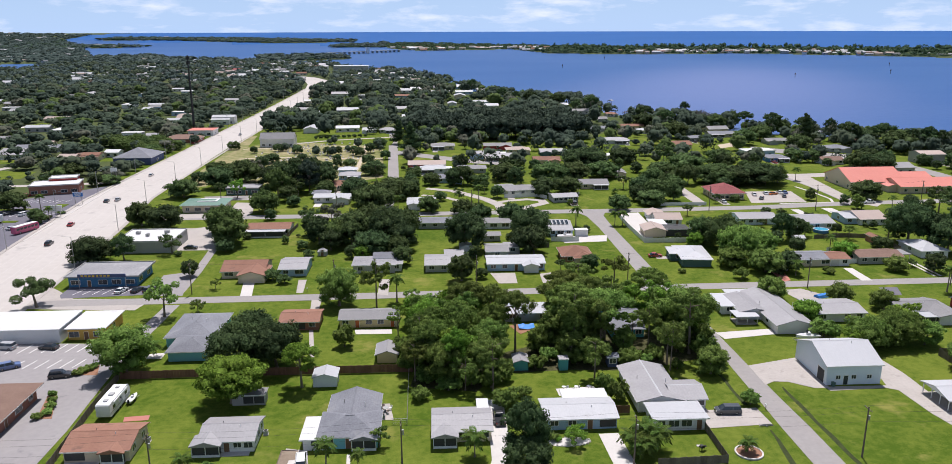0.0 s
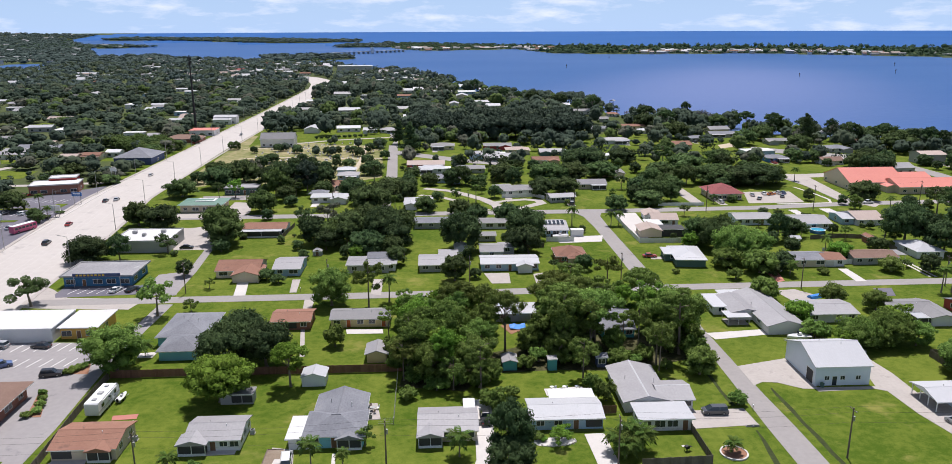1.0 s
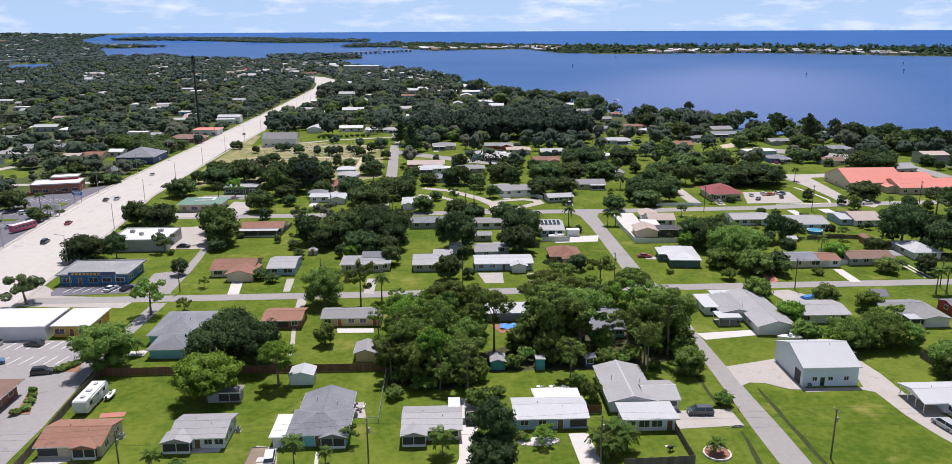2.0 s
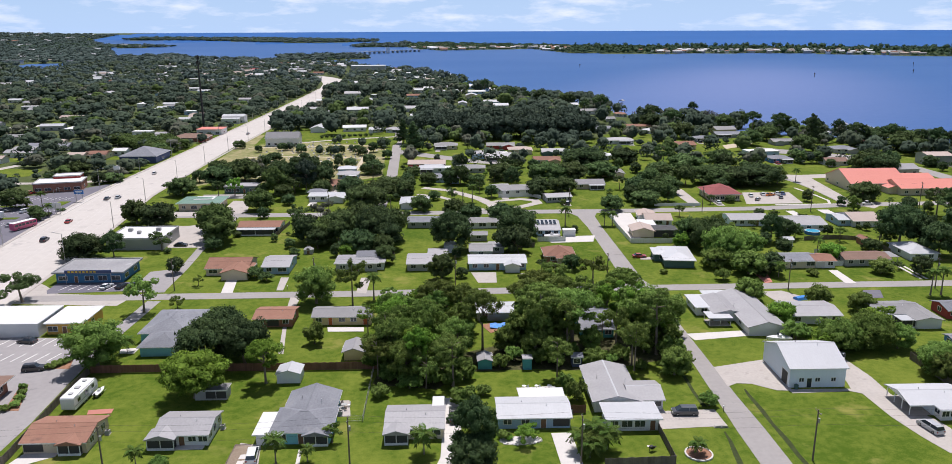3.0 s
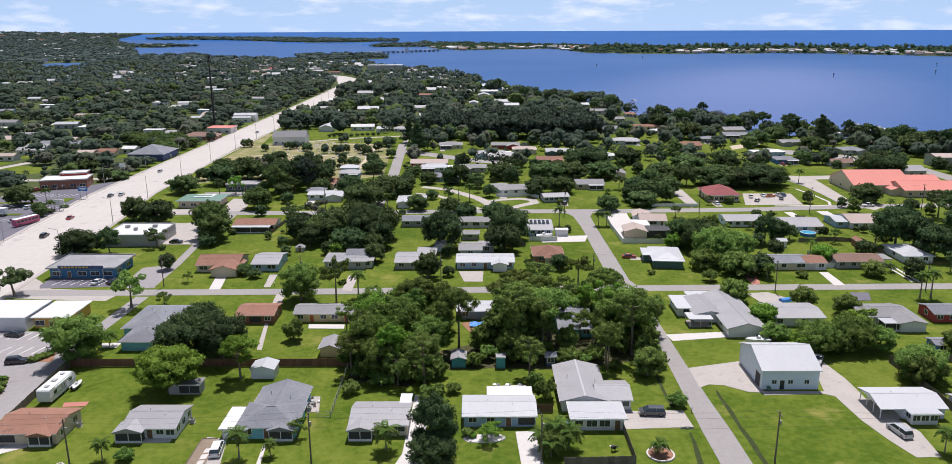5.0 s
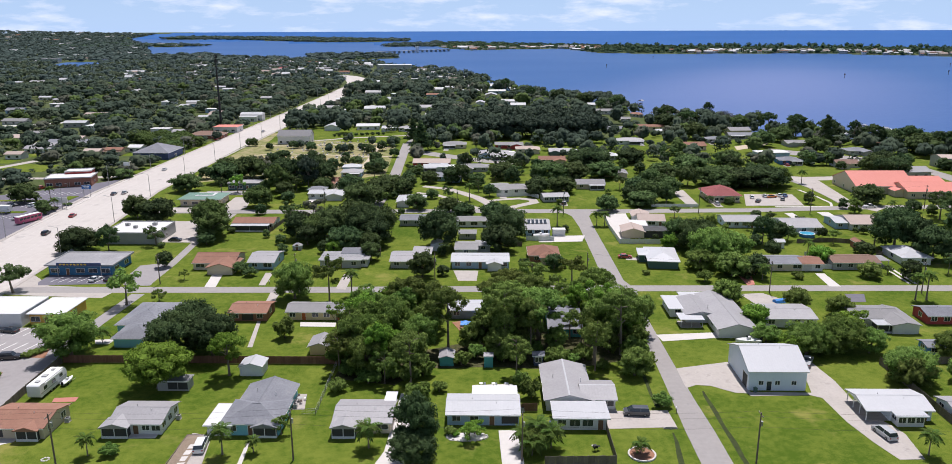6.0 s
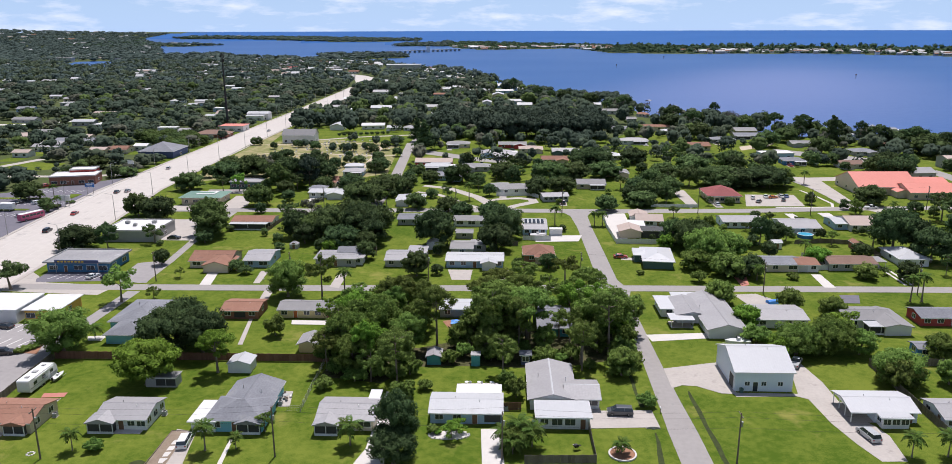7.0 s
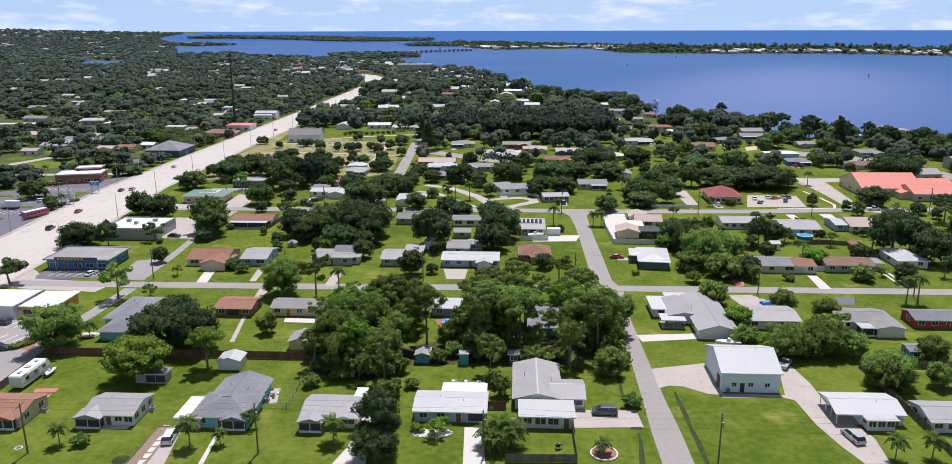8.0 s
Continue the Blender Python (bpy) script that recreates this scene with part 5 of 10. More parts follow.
h = house(-104.0, 187.9, 22.1, 13.1, "white flat-roofed shop building with a blank side wall", name="shop", category="shop", h=3.5, roof="flat", pitch=0.3, rm=R_FLATWHITE, wm=W_WHITE, front="____", left="", right="", eave=0.1)
wing(h, 8.9, 11.6, dx=16.7, dy=1.0, h=3, roof="flat", pitch=0.3, rm=R_FLATWHITE, wm=W_OCHRE, front="BDB", left="", right="W")
h = house(-100.0, 139.3, 32.0, 24.0, "dark brown building with a shallow shingled mansard roof", name="office", category="building", h=3.0, roof="hip", pitch=0.08, rm=R_DKBROWN, wm=W_BRICK, front="BB", right="BWDBW", eave=1.2)
h = house(-100.0, 231.1, 20.0, 13.2, "blue shop with a flat grey tar roof", name="shop", category="shop", h=3.2, roof="parapet", pitch=0.3, rm=R_TAR, wm=W_SHOP, front="BDBBB", right="BB", eave=0.9)
house(-100.6, 268.6, 19.5, 17.0, "grey flat-roofed commercial block", name="shop", category="shop", h=3.9, roof="parapet", pitch=0.3, rm=R_FLATWHITE, wm=W_GREY, front="____", right="W", eave=0.1)
h = house(-59.8, 235.8, 13.2, 11.4, "tan house with a brown tiled roof", h=2.4, roof="gable", pitch=0.3, rm=R_BROWN, wm=W_CREAM, front="BD_")
wing(h, 7.9, 9.8, dx=3.6, dy=-5.8, h=2.4, roof="gable", pitch=0.3, rm=R_BROWN, wm=W_CREAM, ridge="y", front="G", right="W", left="")
house(-44.8, 237.1, 8.3, 12.4, "small cottage with a blue-grey metal roof", h=2.4, roof="gable", pitch=0.2, rm=R_LIGHT, wm=W_SKY, front="WB")
h = house(-62.4, 285.6, 15.6, 9.4, "long white house with an orange-brown roof", h=2.6, roof="gable", pitch=0.22, rm=R_BROWN, wm=W_WHITE, front="WWWB")
porch(h, -0.6, -6.3, 14.0, 3.2, h=2.3, roof="flat", rm=R_WHITE)
h = house(-19.6, 237.1, 13.0, 9.0, "dark flat-roofed house beside a driveway", h=2.6, roof="flat", pitch=0.2, rm=R_TAR, wm=W_GREY, front="WDW")
wing(h, 6.0, 6.0, dx=2.5, dy=5.5, h=3.0, roof="gable", pitch=0.25, rm=R_SLATE, wm=W_GREY, front="", left="W", right="W")
wing(h, 3.0, 5.0, dx=7.0, dy=-0.5, h=2.4, roof="flat", rm=R_LIGHT, wm=W_WHITE, front="W", left="", right="")
h = house(0.5, 238.0, 7.7, 11.2, "grey house with a low shingle roof", h=2.4, roof="gable", pitch=0.2, rm=R_LIGHT, wm=W_GREY, front="WW")
wing(h, 5.5, 8.3, dx=5.5, dy=6.2, h=2.5, roof="flat", pitch=0.05, rm=R_LIGHT, wm=W_GREY, front="W")
h = house(25.5, 236.8, 18.2, 9.1, "long pale blue house with a white roof", h=2.4, roof="gable", pitch=0.15, rm=R_WHITE, wm=W_SKY, front="WWDWB")
wing(h, 4.4, 3.4, dx=4.6, dy=-5.6, h=2.4, roof="gable", pitch=0.3, rm=R_WHITE, wm=W_WHITE, ridge="y", front="B", left="", right="")
h = house(46.4, 244.0, 9.6, 10.0, "house with a hipped brown roof", h=2.4, roof="hip", pitch=0.42, rm=R_BROWN, wm=W_BRICK, front="WW")
wing(h, 5.4, 5.0, dx=1.6, dy=-5.0, h=2.4, roof="hip", pitch=0.4, rm=R_BROWN, wm=W_CREAM, ridge="y", front="W", left="W", right="W")
house(20.6, 250.9, 7.4, 9.5, "grey outbuilding behind the houses", h=2.4, roof="gable", pitch=0.15, rm=R_GREY, wm=W_GREY, front="W")
house(10.4, 254.6, 4.4, 4.6, "white gabled garden shed under trees", name="shed", category="shed", h=2.2, roof="gable", pitch=0.4, rm=R_BRIGHT, wm=W_WHITE, ridge="y", front="D", left="", right="", eave=0.2)
house(20.4, 270.0, 6.0, 5.0, "low grey shed behind the white porch", name="shed", category="shed", h=2.2, roof="gable", pitch=0.2, rm=R_GREY, wm=W_GREY, front="W", left="", right="")
house(-38.6, 253.8, 3.0, 2.4, "small grey metal garden shed on a lawn", name="shed", category="shed", h=1.5, roof="hip", pitch=0.7, rm=R_LIGHT, wm=W_GREY, front="D", left="", right="", eave=0.1)
house(26.3, 254.0, 4.7, 5.9, "small flat-roofed garden shed", name="shed", category="shed", h=2.3, roof="flat", pitch=0.3, rm=R_LIGHT, wm=W_GREY, front="W")
h = house(85.0, 240.2, 9.2, 15.5, "dark-walled house with a white hipped roof", h=2.5, roof="hip", pitch=0.3, rm=R_BRIGHT, wm=W_GREEN, ridge="y", front="WWW", left="WDW", rz=-6)
wing(h, 5.0, 7.5, dx=-4.6, dy=2.6, h=2.45, roof="hip", pitch=0.26, rm=R_BRIGHT, wm=W_GREEN, front="W", left="W", right="")
h = house(123.1, 235.1, 11.0, 9.1, "grey-roofed house with a reddish roof end", h=2.4, roof="gable", pitch=0.2, rm=R_SLATE, wm=W_CREAM, front="WB")
wing(h, 6.3, 8.4, dx=7.5, dy=-0.5, h=2.4, roof="gable", pitch=0.2, rm=R_BROWN, wm=W_WHITE, front="GW", left="")
h = house(145.0, 236.2, 14.6, 8.6, "grey house with a reddish-brown shingle roof", h=2.4, roof="gable", pitch=0.22, rm=R_DKBROWN, wm=W_GREY, front="WWBW")
porch(h, 9.0, 1.0, 4.4, 6.0, h=2.3, roof="flat", rm=R_GREY, open_porch=True)
house(166.7, 243.7, 9.2, 13.1, "white house with a white hipped roof", h=2.4, roof="hip", pitch=0.35, rm=R_WHITE, wm=W_WHITE, front="WW")
house(126.4, 289.9, 15.0, 10.2, "long white house with a grey metal roof", h=2.5, roof="gable", pitch=0.2, rm=R_LIGHT, wm=W_PALE, front="WWWDW", left="W")
house(145.8, 283.4, 13.7, 14.3, "house with a pale grey roof", h=2.4, roof="gable", pitch=0.2, rm=R_LIGHT, wm=W_WHITE, front="WWW")
house(164.1, 288.6, 7.1, 10.8, "pale blue house with a low white roof", h=2.4, roof="gable", pitch=0.15, rm=R_WHITE, wm=W_SKY, front="WW")
house(170.8, 288.4, 10.9, 14.3, "house with a tan shingle roof", h=2.4, roof="gable", pitch=0.25, rm=R_TAN, wm=W_WHITE, front="WWW")
house(23.8, 192.1, 11.9, 7.3, "white flat-roofed house under pines", h=2.4, roof="gable", pitch=0.1, rm=R_WHITE, wm=W_GREY, front="W_W")
house(47.5, 184.0, 8.1, 15.8, "teal house among the trees with a pale roof", h=2.4, roof="gable", pitch=0.25, rm=R_SLATE, wm=W_TEAL, front="W_W")
house(28.4, 159.3, 2.0, 2.2, "teal flat-topped garden shed", name="shed", category="shed", h=2.6, roof="flat", pitch=0.3, rm=R_LIGHT, wm=W_TEAL, front="_", left="", right="", eave=0.1)
house(39.8, 160.5, 2.1, 2.6, "dark garden shed with a white door", name="shed", category="shed", h=2.4, roof="gable", pitch=0.3, rm=R_SLATE, wm=W_NAVY, front="W", left="", right="", eave=0.15)
house(18.8, 160.7, 3.2, 4.0, "teal gabled garden shed", name="shed", category="shed", h=2.1, roof="gable", pitch=0.3, rm=R_LIGHT, wm=W_TEAL, ridge="y", front="D", left="", right="", eave=0.2)
house(-24.4, 155.2, 5.1, 4.2, "white garden shed with a white metal roof", name="shed", category="shed", h=2.3, roof="gable", pitch=0.3, rm=R_WHITE, wm=W_WHITE, ridge="y", front="W", left="", right="", eave=0.2)
house(-39.0, 147.2, 6.6, 3.0, "open grey lean-to shed under a tree", name="shed", category="shed", h=2.2, roof="flat", pitch=0.3, rm=R_GREY, wm=W_GREY, front="_SS", left="", right="", eave=0.2)
h = house(91.5, 291.0, 10.0, 9.6, "tan-roofed white house round a screened pool", h=2.4, roof="gable", pitch=0.3, rm=R_TAN, wm=W_WHITE, front="WBD", rz=-4)
wing(h, 6.5, 8.0, dx=-3.2, dy=6.5, h=2.4, roof="gable", pitch=0.3, rm=R_TAN, wm=W_WHITE, ridge="y", front="", left="W", right="W")
wing(h, 7.8, 8.8, dx=-8.8, dy=-17.6, h=2.4, roof="gable", pitch=0.3, rm=R_TAN, wm=W_CREAM, ridge="y", front="WW", left="W", right="")
wing(h, 8.6, 7.0, dx=-0.4, dy=-17.6, h=2.6, roof="hip", pitch=0.12, rm=SCREEN, wm=SCREEN, front="", left="", right="", eave=0.1)
wing(h, 5.2, 9.0, dx=-5.6, dy=-9.2, h=2.3, roof="flat", pitch=0.3, rm=R_FLATWHITE, wm=W_WHITE, front="", left="W", right="")
house(-0.1, 291.2, 12.8, 8.8, "house with a long grey roof by the street", h=2.4, roof="gable", pitch=0.15, rm=R_SLATE, wm=W_GREY, front="WWW")
house(22.4, 289.0, 13.7, 7.7, "low grey house with a white porch", h=2.4, roof="gable", pitch=0.12, rm=R_GREY, wm=W_WHITE, front="BBB")
house(46.4, 280.6, 8.8, 15.6, "blue-grey house with narrow solar panels along its roof ridge", h=2.4, roof="gable", pitch=0.2, rm=R_LIGHT, wm=W_SKY, front="WBW")
h = house(39.6, 350.6, 14.5, 10.5, "grey-roofed house with a white garden wall", h=2.4, roof="hip", pitch=0.25, rm=R_GREY, wm=W_WHITE, front="WWW", rz=12)
wing(h, 8.0, 9.0, dx=-5.0, dy=5.0, h=2.4, roof="hip", pitch=0.25, rm=R_GREY, wm=W_WHITE, ridge="y", front="", left="W", right="")
house(57.4, 333.5, 11.2, 8.0, "long low grey house", h=2.4, roof="gable", pitch=0.2, rm=R_LIGHT, wm=W_GREY, front="WWWBW", rz=8)
house(-0.9, 407.9, 13.1, 8.2, "white-roofed bungalow among trees", h=2.4, roof="hip", pitch=0.25, rm=R_WHITE, wm=W_WHITE, front="WWW", group="bungalows")
house(7.3, 382.0, 12.8, 9.9, "blue-grey roofed bungalow on a green lot", h=2.4, roof="gable", pitch=0.25, rm=R_SLATE, wm=W_SKY, front="WWW", group="bungalows")
house(20.1, 407.2, 14.7, 9.0, "grey-roofed bungalow behind garden shrubs", h=2.4, roof="hip", pitch=0.25, rm=R_GREY, wm=W_GREY, front="WWW", group="bungalows")
house(-4.1, 423.1, 20.3, 10.7, "long brick-red bungalow among trees", h=2.4, roof="gable", pitch=0.25, rm=R_TAN, wm=W_RED, front="WWW", group="bungalows")
house(30.4, 455.2, 17.9, 9.8, "pale bungalow with a grey roof on a green lot", h=2.4, roof="hip", pitch=0.25, rm=R_LIGHT, wm=W_SKY, front="WWW", group="bungalows")
house(40.5, 488.8, 17.7, 8.9, "red house with a grey roof among trees", h=2.4, roof="gable", pitch=0.25, rm=R_GREY, wm=W_RED, front="WWW", group="bungalows")
house(5.6, 490.2, 14.3, 10.6, "grey-roofed bungalow on a green lot", h=2.4, roof="hip", pitch=0.25, rm=R_GREY, wm=W_CREAM, front="WWW", group="bungalows")
house(63.8, 432.6, 14.9, 9.7, "bungalow with an orange tiled roof on a green lot", h=2.4, roof="gable", pitch=0.25, rm=R_BROWN, wm=W_CREAM, front="WWW", group="bungalows")
house(95.9, 445.8, 11.2, 10.9, "white-roofed bungalow on a green lot", h=2.4, roof="hip", pitch=0.25, rm=R_WHITE, wm=W_WHITE, front="WWW", group="bungalows")
house(76.7, 362.9, 13.4, 10.5, "grey-roofed bungalow among trees", h=2.4, roof="gable", pitch=0.25, rm=R_GREY, wm=W_CREAM, front="WWW", group="bungalows")
house(-5.9, 327.2, 11.6, 9.6, "white-roofed bungalow on a green lot", h=2.4, roof="hip", pitch=0.25, rm=R_WHITE, wm=W_WHITE, front="WWW", group="bungalows")
h = house(-45.6, 339.6, 16.0, 8.4, "long white-roofed bungalow on a green lot", h=2.5, roof="gable", pitch=0.14, rm=R_WHITE, wm=W_WHITE, front="WWDW", group="bungalows")
wing(h, 7.5, 6.0, dx=-6.0, dy=6.8, h=2.6, roof="hip", pitch=0.3, rm=R_SLATE, wm=W_GREY, front="", left="W", right="")
porch(h, 4.0, -5.4, 6.5, 2.6, h=2.2, roof="flat", rm=R_FLATWHITE)
h = house(-89.4, 359.6, 14.8, 9.0, "dark green shop with a low pale flat roof under trees", name="shop", category="shop", h=3.0, roof="parapet", pitch=0.3, rm=R_LIGHT, wm=W_GREEN, front="BBDB", left="B", right="W", eave=0.3)
house(-46.0, 406.0, 9.0, 7.0, "pale blue-roofed shelter beside the cemetery", name="shelter", category="shelter", h=2.6, roof="hip", pitch=0.3, rm=R_BRIGHT, wm=W_SKY, front="__", left="", right="")
house(-62.8, 403.5, 7.0, 5.0, "low teal cemetery shed among trees", name="shed", category="shed", h=2.6, roof="flat", pitch=0.3, rm=R_TAR, wm=W_TEAL, front="D_", left="", right="")
house(-43.5, 392.2, 10.1, 9.0, "pale blue bungalow among trees", h=2.4, roof="hip", pitch=0.25, rm=R_LIGHT, wm=W_SKY, front="WWW", group="bungalows")
house(-46.3, 367.9, 5.1, 10.8, "orange-roofed cottage among trees", h=2.4, roof="gable", pitch=0.25, rm=R_BROWN, wm=W_CREAM, front="WWW", group="bungalows")
house(92.2, 392.4, 13.2, 8.6, "grey-roofed bungalow on a green lot", h=2.4, roof="hip", pitch=0.25, rm=R_GREY, wm=W_CREAM, front="WWW", group="bungalows")
house(37.5, 446.2, 16.9, 10.3, "pale bungalow behind garden shrubs", h=2.4, roof="gable", pitch=0.25, rm=R_LIGHT, wm=W_CREAM, front="WWW", group="bungalows")
house(51.7, 470.8, 14.1, 9.4, "tan-roofed bungalow among trees", h=2.4, roof="hip", pitch=0.25, rm=R_TAN, wm=W_CREAM, front="WWW", group="bungalows")
house(71.2, 463.0, 13.8, 8.5, "grey-roofed bungalow on a green lot", h=2.4, roof="gable", pitch=0.25, rm=R_LIGHT, wm=W_GREEN, front="WWW", group="bungalows")
house(120.8, 507.0, 17.9, 10.2, "pale grey-roofed house on a green lot", h=2.4, roof="hip", pitch=0.25, rm=R_LIGHT, wm=W_WHITE, front="WWW", group="bungalows")
house(122.8, 569.6, 15.7, 9.3, "dark-roofed house on a green lot", h=2.4, roof="gable", pitch=0.25, rm=R_SLATE, wm=W_GREY, front="WWW", group="bungalows")
house(155.4, 554.5, 13.0, 8.4, "white-roofed house among trees", h=2.4, roof="hip", pitch=0.25, rm=R_WHITE, wm=W_WHITE, front="WWW", group="bungalows")
house(202.3, 533.0, 18.0, 10.1, "hipped grey-roofed house among trees", h=2.4, roof="gable", pitch=0.25, rm=R_SLATE, wm=W_GREY, front="WWW", group="bungalows")
house(180.3, 513.0, 15.2, 9.2, "grey-roofed house on a green lot", h=2.4, roof="hip", pitch=0.25, rm=R_SLATE, wm=W_GREY, front="WWW", group="bungalows")
house(226.3, 497.2, 14.0, 8.3, "grey-roofed house behind garden shrubs", h=2.4, roof="gable", pitch=0.25, rm=R_GREY, wm=W_GREY, front="WWW", group="bungalows")
house(196.9, 429.8, 11.7, 10.0, "blue-grey house among trees", h=2.4, roof="hip", pitch=0.25, rm=R_SLATE, wm=W_BLUE, front="WWW", group="bungalows")
house(224.1, 419.9, 12.4, 10.1, "red-brown roofed bungalow among trees", h=2.4, roof="gable", pitch=0.25, rm=R_DKBROWN, wm=W_WHITE, front="WWW", group="bungalows")
house(250.1, 463.1, 13.0, 10.8, "slate-roofed house behind garden shrubs", h=2.4, roof="hip", pitch=0.25, rm=R_SLATE, wm=W_GREY, front="WWW", group="bungalows")
house(276.1, 495.1, 12.7, 9.9, "brown-roofed house among trees", h=2.4, roof="gable", pitch=0.25, rm=R_BROWN, wm=W_CREAM, front="WWW", group="bungalows")
house(275.1, 539.4, 9.7, 9.0, "white-roofed house by the shore on a green lot", h=2.4, roof="hip", pitch=0.25, rm=R_WHITE, wm=W_WHITE, front="WWW", group="bungalows")
house(312.0, 561.1, 10.5, 10.7, "tall pale house by the shore on a green lot", h=2.4, roof="gable", pitch=0.25, rm=R_LIGHT, wm=W_GREY, front="WWW", group="bungalows")
house(115.1, 627.9, 17.4, 9.8, "white-roofed house among trees", h=2.4, roof="hip", pitch=0.25, rm=R_WHITE, wm=W_WHITE, front="WWW", group="bungalows")
house(138.4, 631.1, 8.6, 8.9, "grey house on a green lot", h=2.4, roof="gable", pitch=0.25, rm=R_GREY, wm=W_GREY, front="WWW", group="bungalows")
house(154.7, 666.5, 8.6, 10.6, "brown-roofed shore house behind garden shrubs", h=2.4, roof="hip", pitch=0.25, rm=R_BROWN, wm=W_WHITE, front="WWW", group="bungalows")
house(91.0, 801.5, 6.7, 9.7, "white-roofed house on a green lot", h=2.4, roof="gable", pitch=0.25, rm=R_WHITE, wm=W_WHITE, front="WWW", group="bungalows")
house(6.8, 1045.8, 19.5, 8.8, "large white-roofed house behind garden shrubs", h=2.4, roof="hip", pitch=0.25, rm=R_WHITE, wm=W_WHITE, front="WWW", group="bungalows")
house(-29.1, 1237.4, 18.4, 10.5, "large white-roofed house behind garden shrubs", h=2.4, roof="gable", pitch=0.25, rm=R_WHITE, wm=W_WHITE, front="WWW", group="bungalows")
house(-34.5, 573.2, 10.5, 9.6, "pale grey-roofed house on a green lot", h=2.4, roof="hip", pitch=0.25, rm=R_LIGHT, wm=W_WHITE, front="WWW", group="bungalows")
house(-49.2, 573.8, 6.5, 8.7, "white house among trees", h=2.4, roof="gable", pitch=0.25, rm=R_WHITE, wm=W_WHITE, front="WWW", group="bungalows")
house(-83.9, 730.8, 7.8, 10.4, "white-roofed house on a green lot", h=2.4, roof="hip", pitch=0.25, rm=R_WHITE, wm=W_WHITE, front="WWW", group="bungalows")
house(-57.9, 824.2, 13.4, 9.5, "grey house on a green lot", h=2.4, roof="gable", pitch=0.25, rm=R_GREY, wm=W_GREY, front="WWW", group="bungalows")
h = house(-102.2, 509.6, 21.8, 10.8, "white wooden church with a long grey roof", name="church", category="church", h=5.5, roof="gable", pitch=0.6, rm=R_GREY, wm=W_WHITE, front="WWWWW")
house(-171.7, 453.1, 20.9, 22.0, "slate-blue building with a hipped grey roof", name="shop", category="shop", h=4, roof="hip", pitch=0.4, rm=R_SLATE, wm=W_NAVY, front="____", right="B")
h = house(-179.5, 368.5, 21.0, 13.0, "brick restaurant with a white flat roof", name="restaurant", category="restaurant", h=4.2, roof="parapet", pitch=0.3, rm=R_FLATWHITE, wm=W_BRICK, front="BBDBB", eave=0.3, rz=14)
wing(h, 12.0, 8.0, dx=2.0, dy=9.0, h=5.4, roof="parapet", rm=R_FLATWHITE, wm=W_RED, front="", left="", right="", eave=0.2)
h = house(-97.6, 326.5, 17.0, 12.5, "low building with a green metal roof and white flat middle", name="shop", category="shop", h=3.2, roof="hip", pitch=0.16, rm=R_GREEN, wm=W_CREAM, front="WBBD", eave=1.0)
wing(h, 8.0, 6.0, dx=1.0, dy=0.0, h=4.0, roof="flat", rm=R_FLATWHITE, wm=R_GREEN, front="", left="", right="", eave=0.1)
house(-171.4, 535.6, 23.4, 14.1, "long brown-roofed building by the main road", name="shop", category="shop", h=2.6, roof="hip", pitch=0.3, rm=R_DKBROWN, wm=W_BRICK, front="WWW")
house(-168.1, 570.0, 17.8, 14.1, "red and white roadside building", name="shop", category="shop", h=4, roof="flat", pitch=0.3, rm=R_PINK, wm=W_WHITE, front="BBB")
house(-171.9, 637.6, 14.3, 14.1, "long white-roofed roadside shop", name="shop", category="shop", h=4, roof="gable", pitch=0.2, rm=R_WHITE, wm=W_WHITE, front="BB")
house(-247.4, 498.8, 22.1, 14.1, "grey-roofed house in the woods", h=2.4, roof="gable", pitch=0.25, rm=R_SLATE, wm=W_GREY, front="WW")
house(-258.2, 486.3, 13.5, 13.9, "pale low house in the woods", h=2.4, roof="gable", pitch=0.2, rm=R_LIGHT, wm=W_GREY, front="WW")
house(-300.6, 653.4, 24.1, 14.1, "low tan-roofed house in the woods", h=2.4, roof="gable", pitch=0.2, rm=R_TAN, wm=W_CREAM, front="WW")
house(-208.1, 667.4, 16.0, 14.1, "tan-roofed house in the woods", h=2.4, roof="gable", pitch=0.3, rm=R_TAN, wm=W_CREAM, front="WW")
house(-204.3, 465.3, 14.0, 14.1, "low brown house in the woods", h=2.4, roof="gable", pitch=0.2, rm=R_DKBROWN, wm=W_CREAM, front="WW")
house(-148.0, 1436.0, 62.0, 24.0, "long low waterfront storage building with a pale roof", name="warehouse", category="warehouse", h=9, roof="flat", pitch=0.3, rm=R_FLATWHITE, wm=W_GREY, front="____")
keep(-182, 1320, -112, 1425)
house(-345.4, 1381.4, 26.4, 14.1, "red-roofed white shopping building", name="shop", category="shop", h=6, roof="gable", pitch=0.3, rm=R_RED, wm=W_WHITE, front="BB")
h = house(210.5, 359.2, 27.0, 25.0, "church hall with a large salmon metal roof", name="church_hall", category="church", h=3.8, roof="gable", pitch=0.38, rm=R_PINK, wm=W_CREAM, front="BDB_WW", left="W_W_W", right="", cap=R_PINK)
wing(h, 40.0, 17.0, dx=25.0, dy=-13.9, h=3.3, roof="gable", pitch=0.3, rm=R_PINK, wm=W_CREAM, front="WWDWWBWW", left="W", right="")
wing(h, 18.0, 15.0, dx=22.0, dy=1.5, h=3.6, roof="gable", pitch=0.28, rm=R_PINK, wm=W_CREAM, front="", left="", right="W")
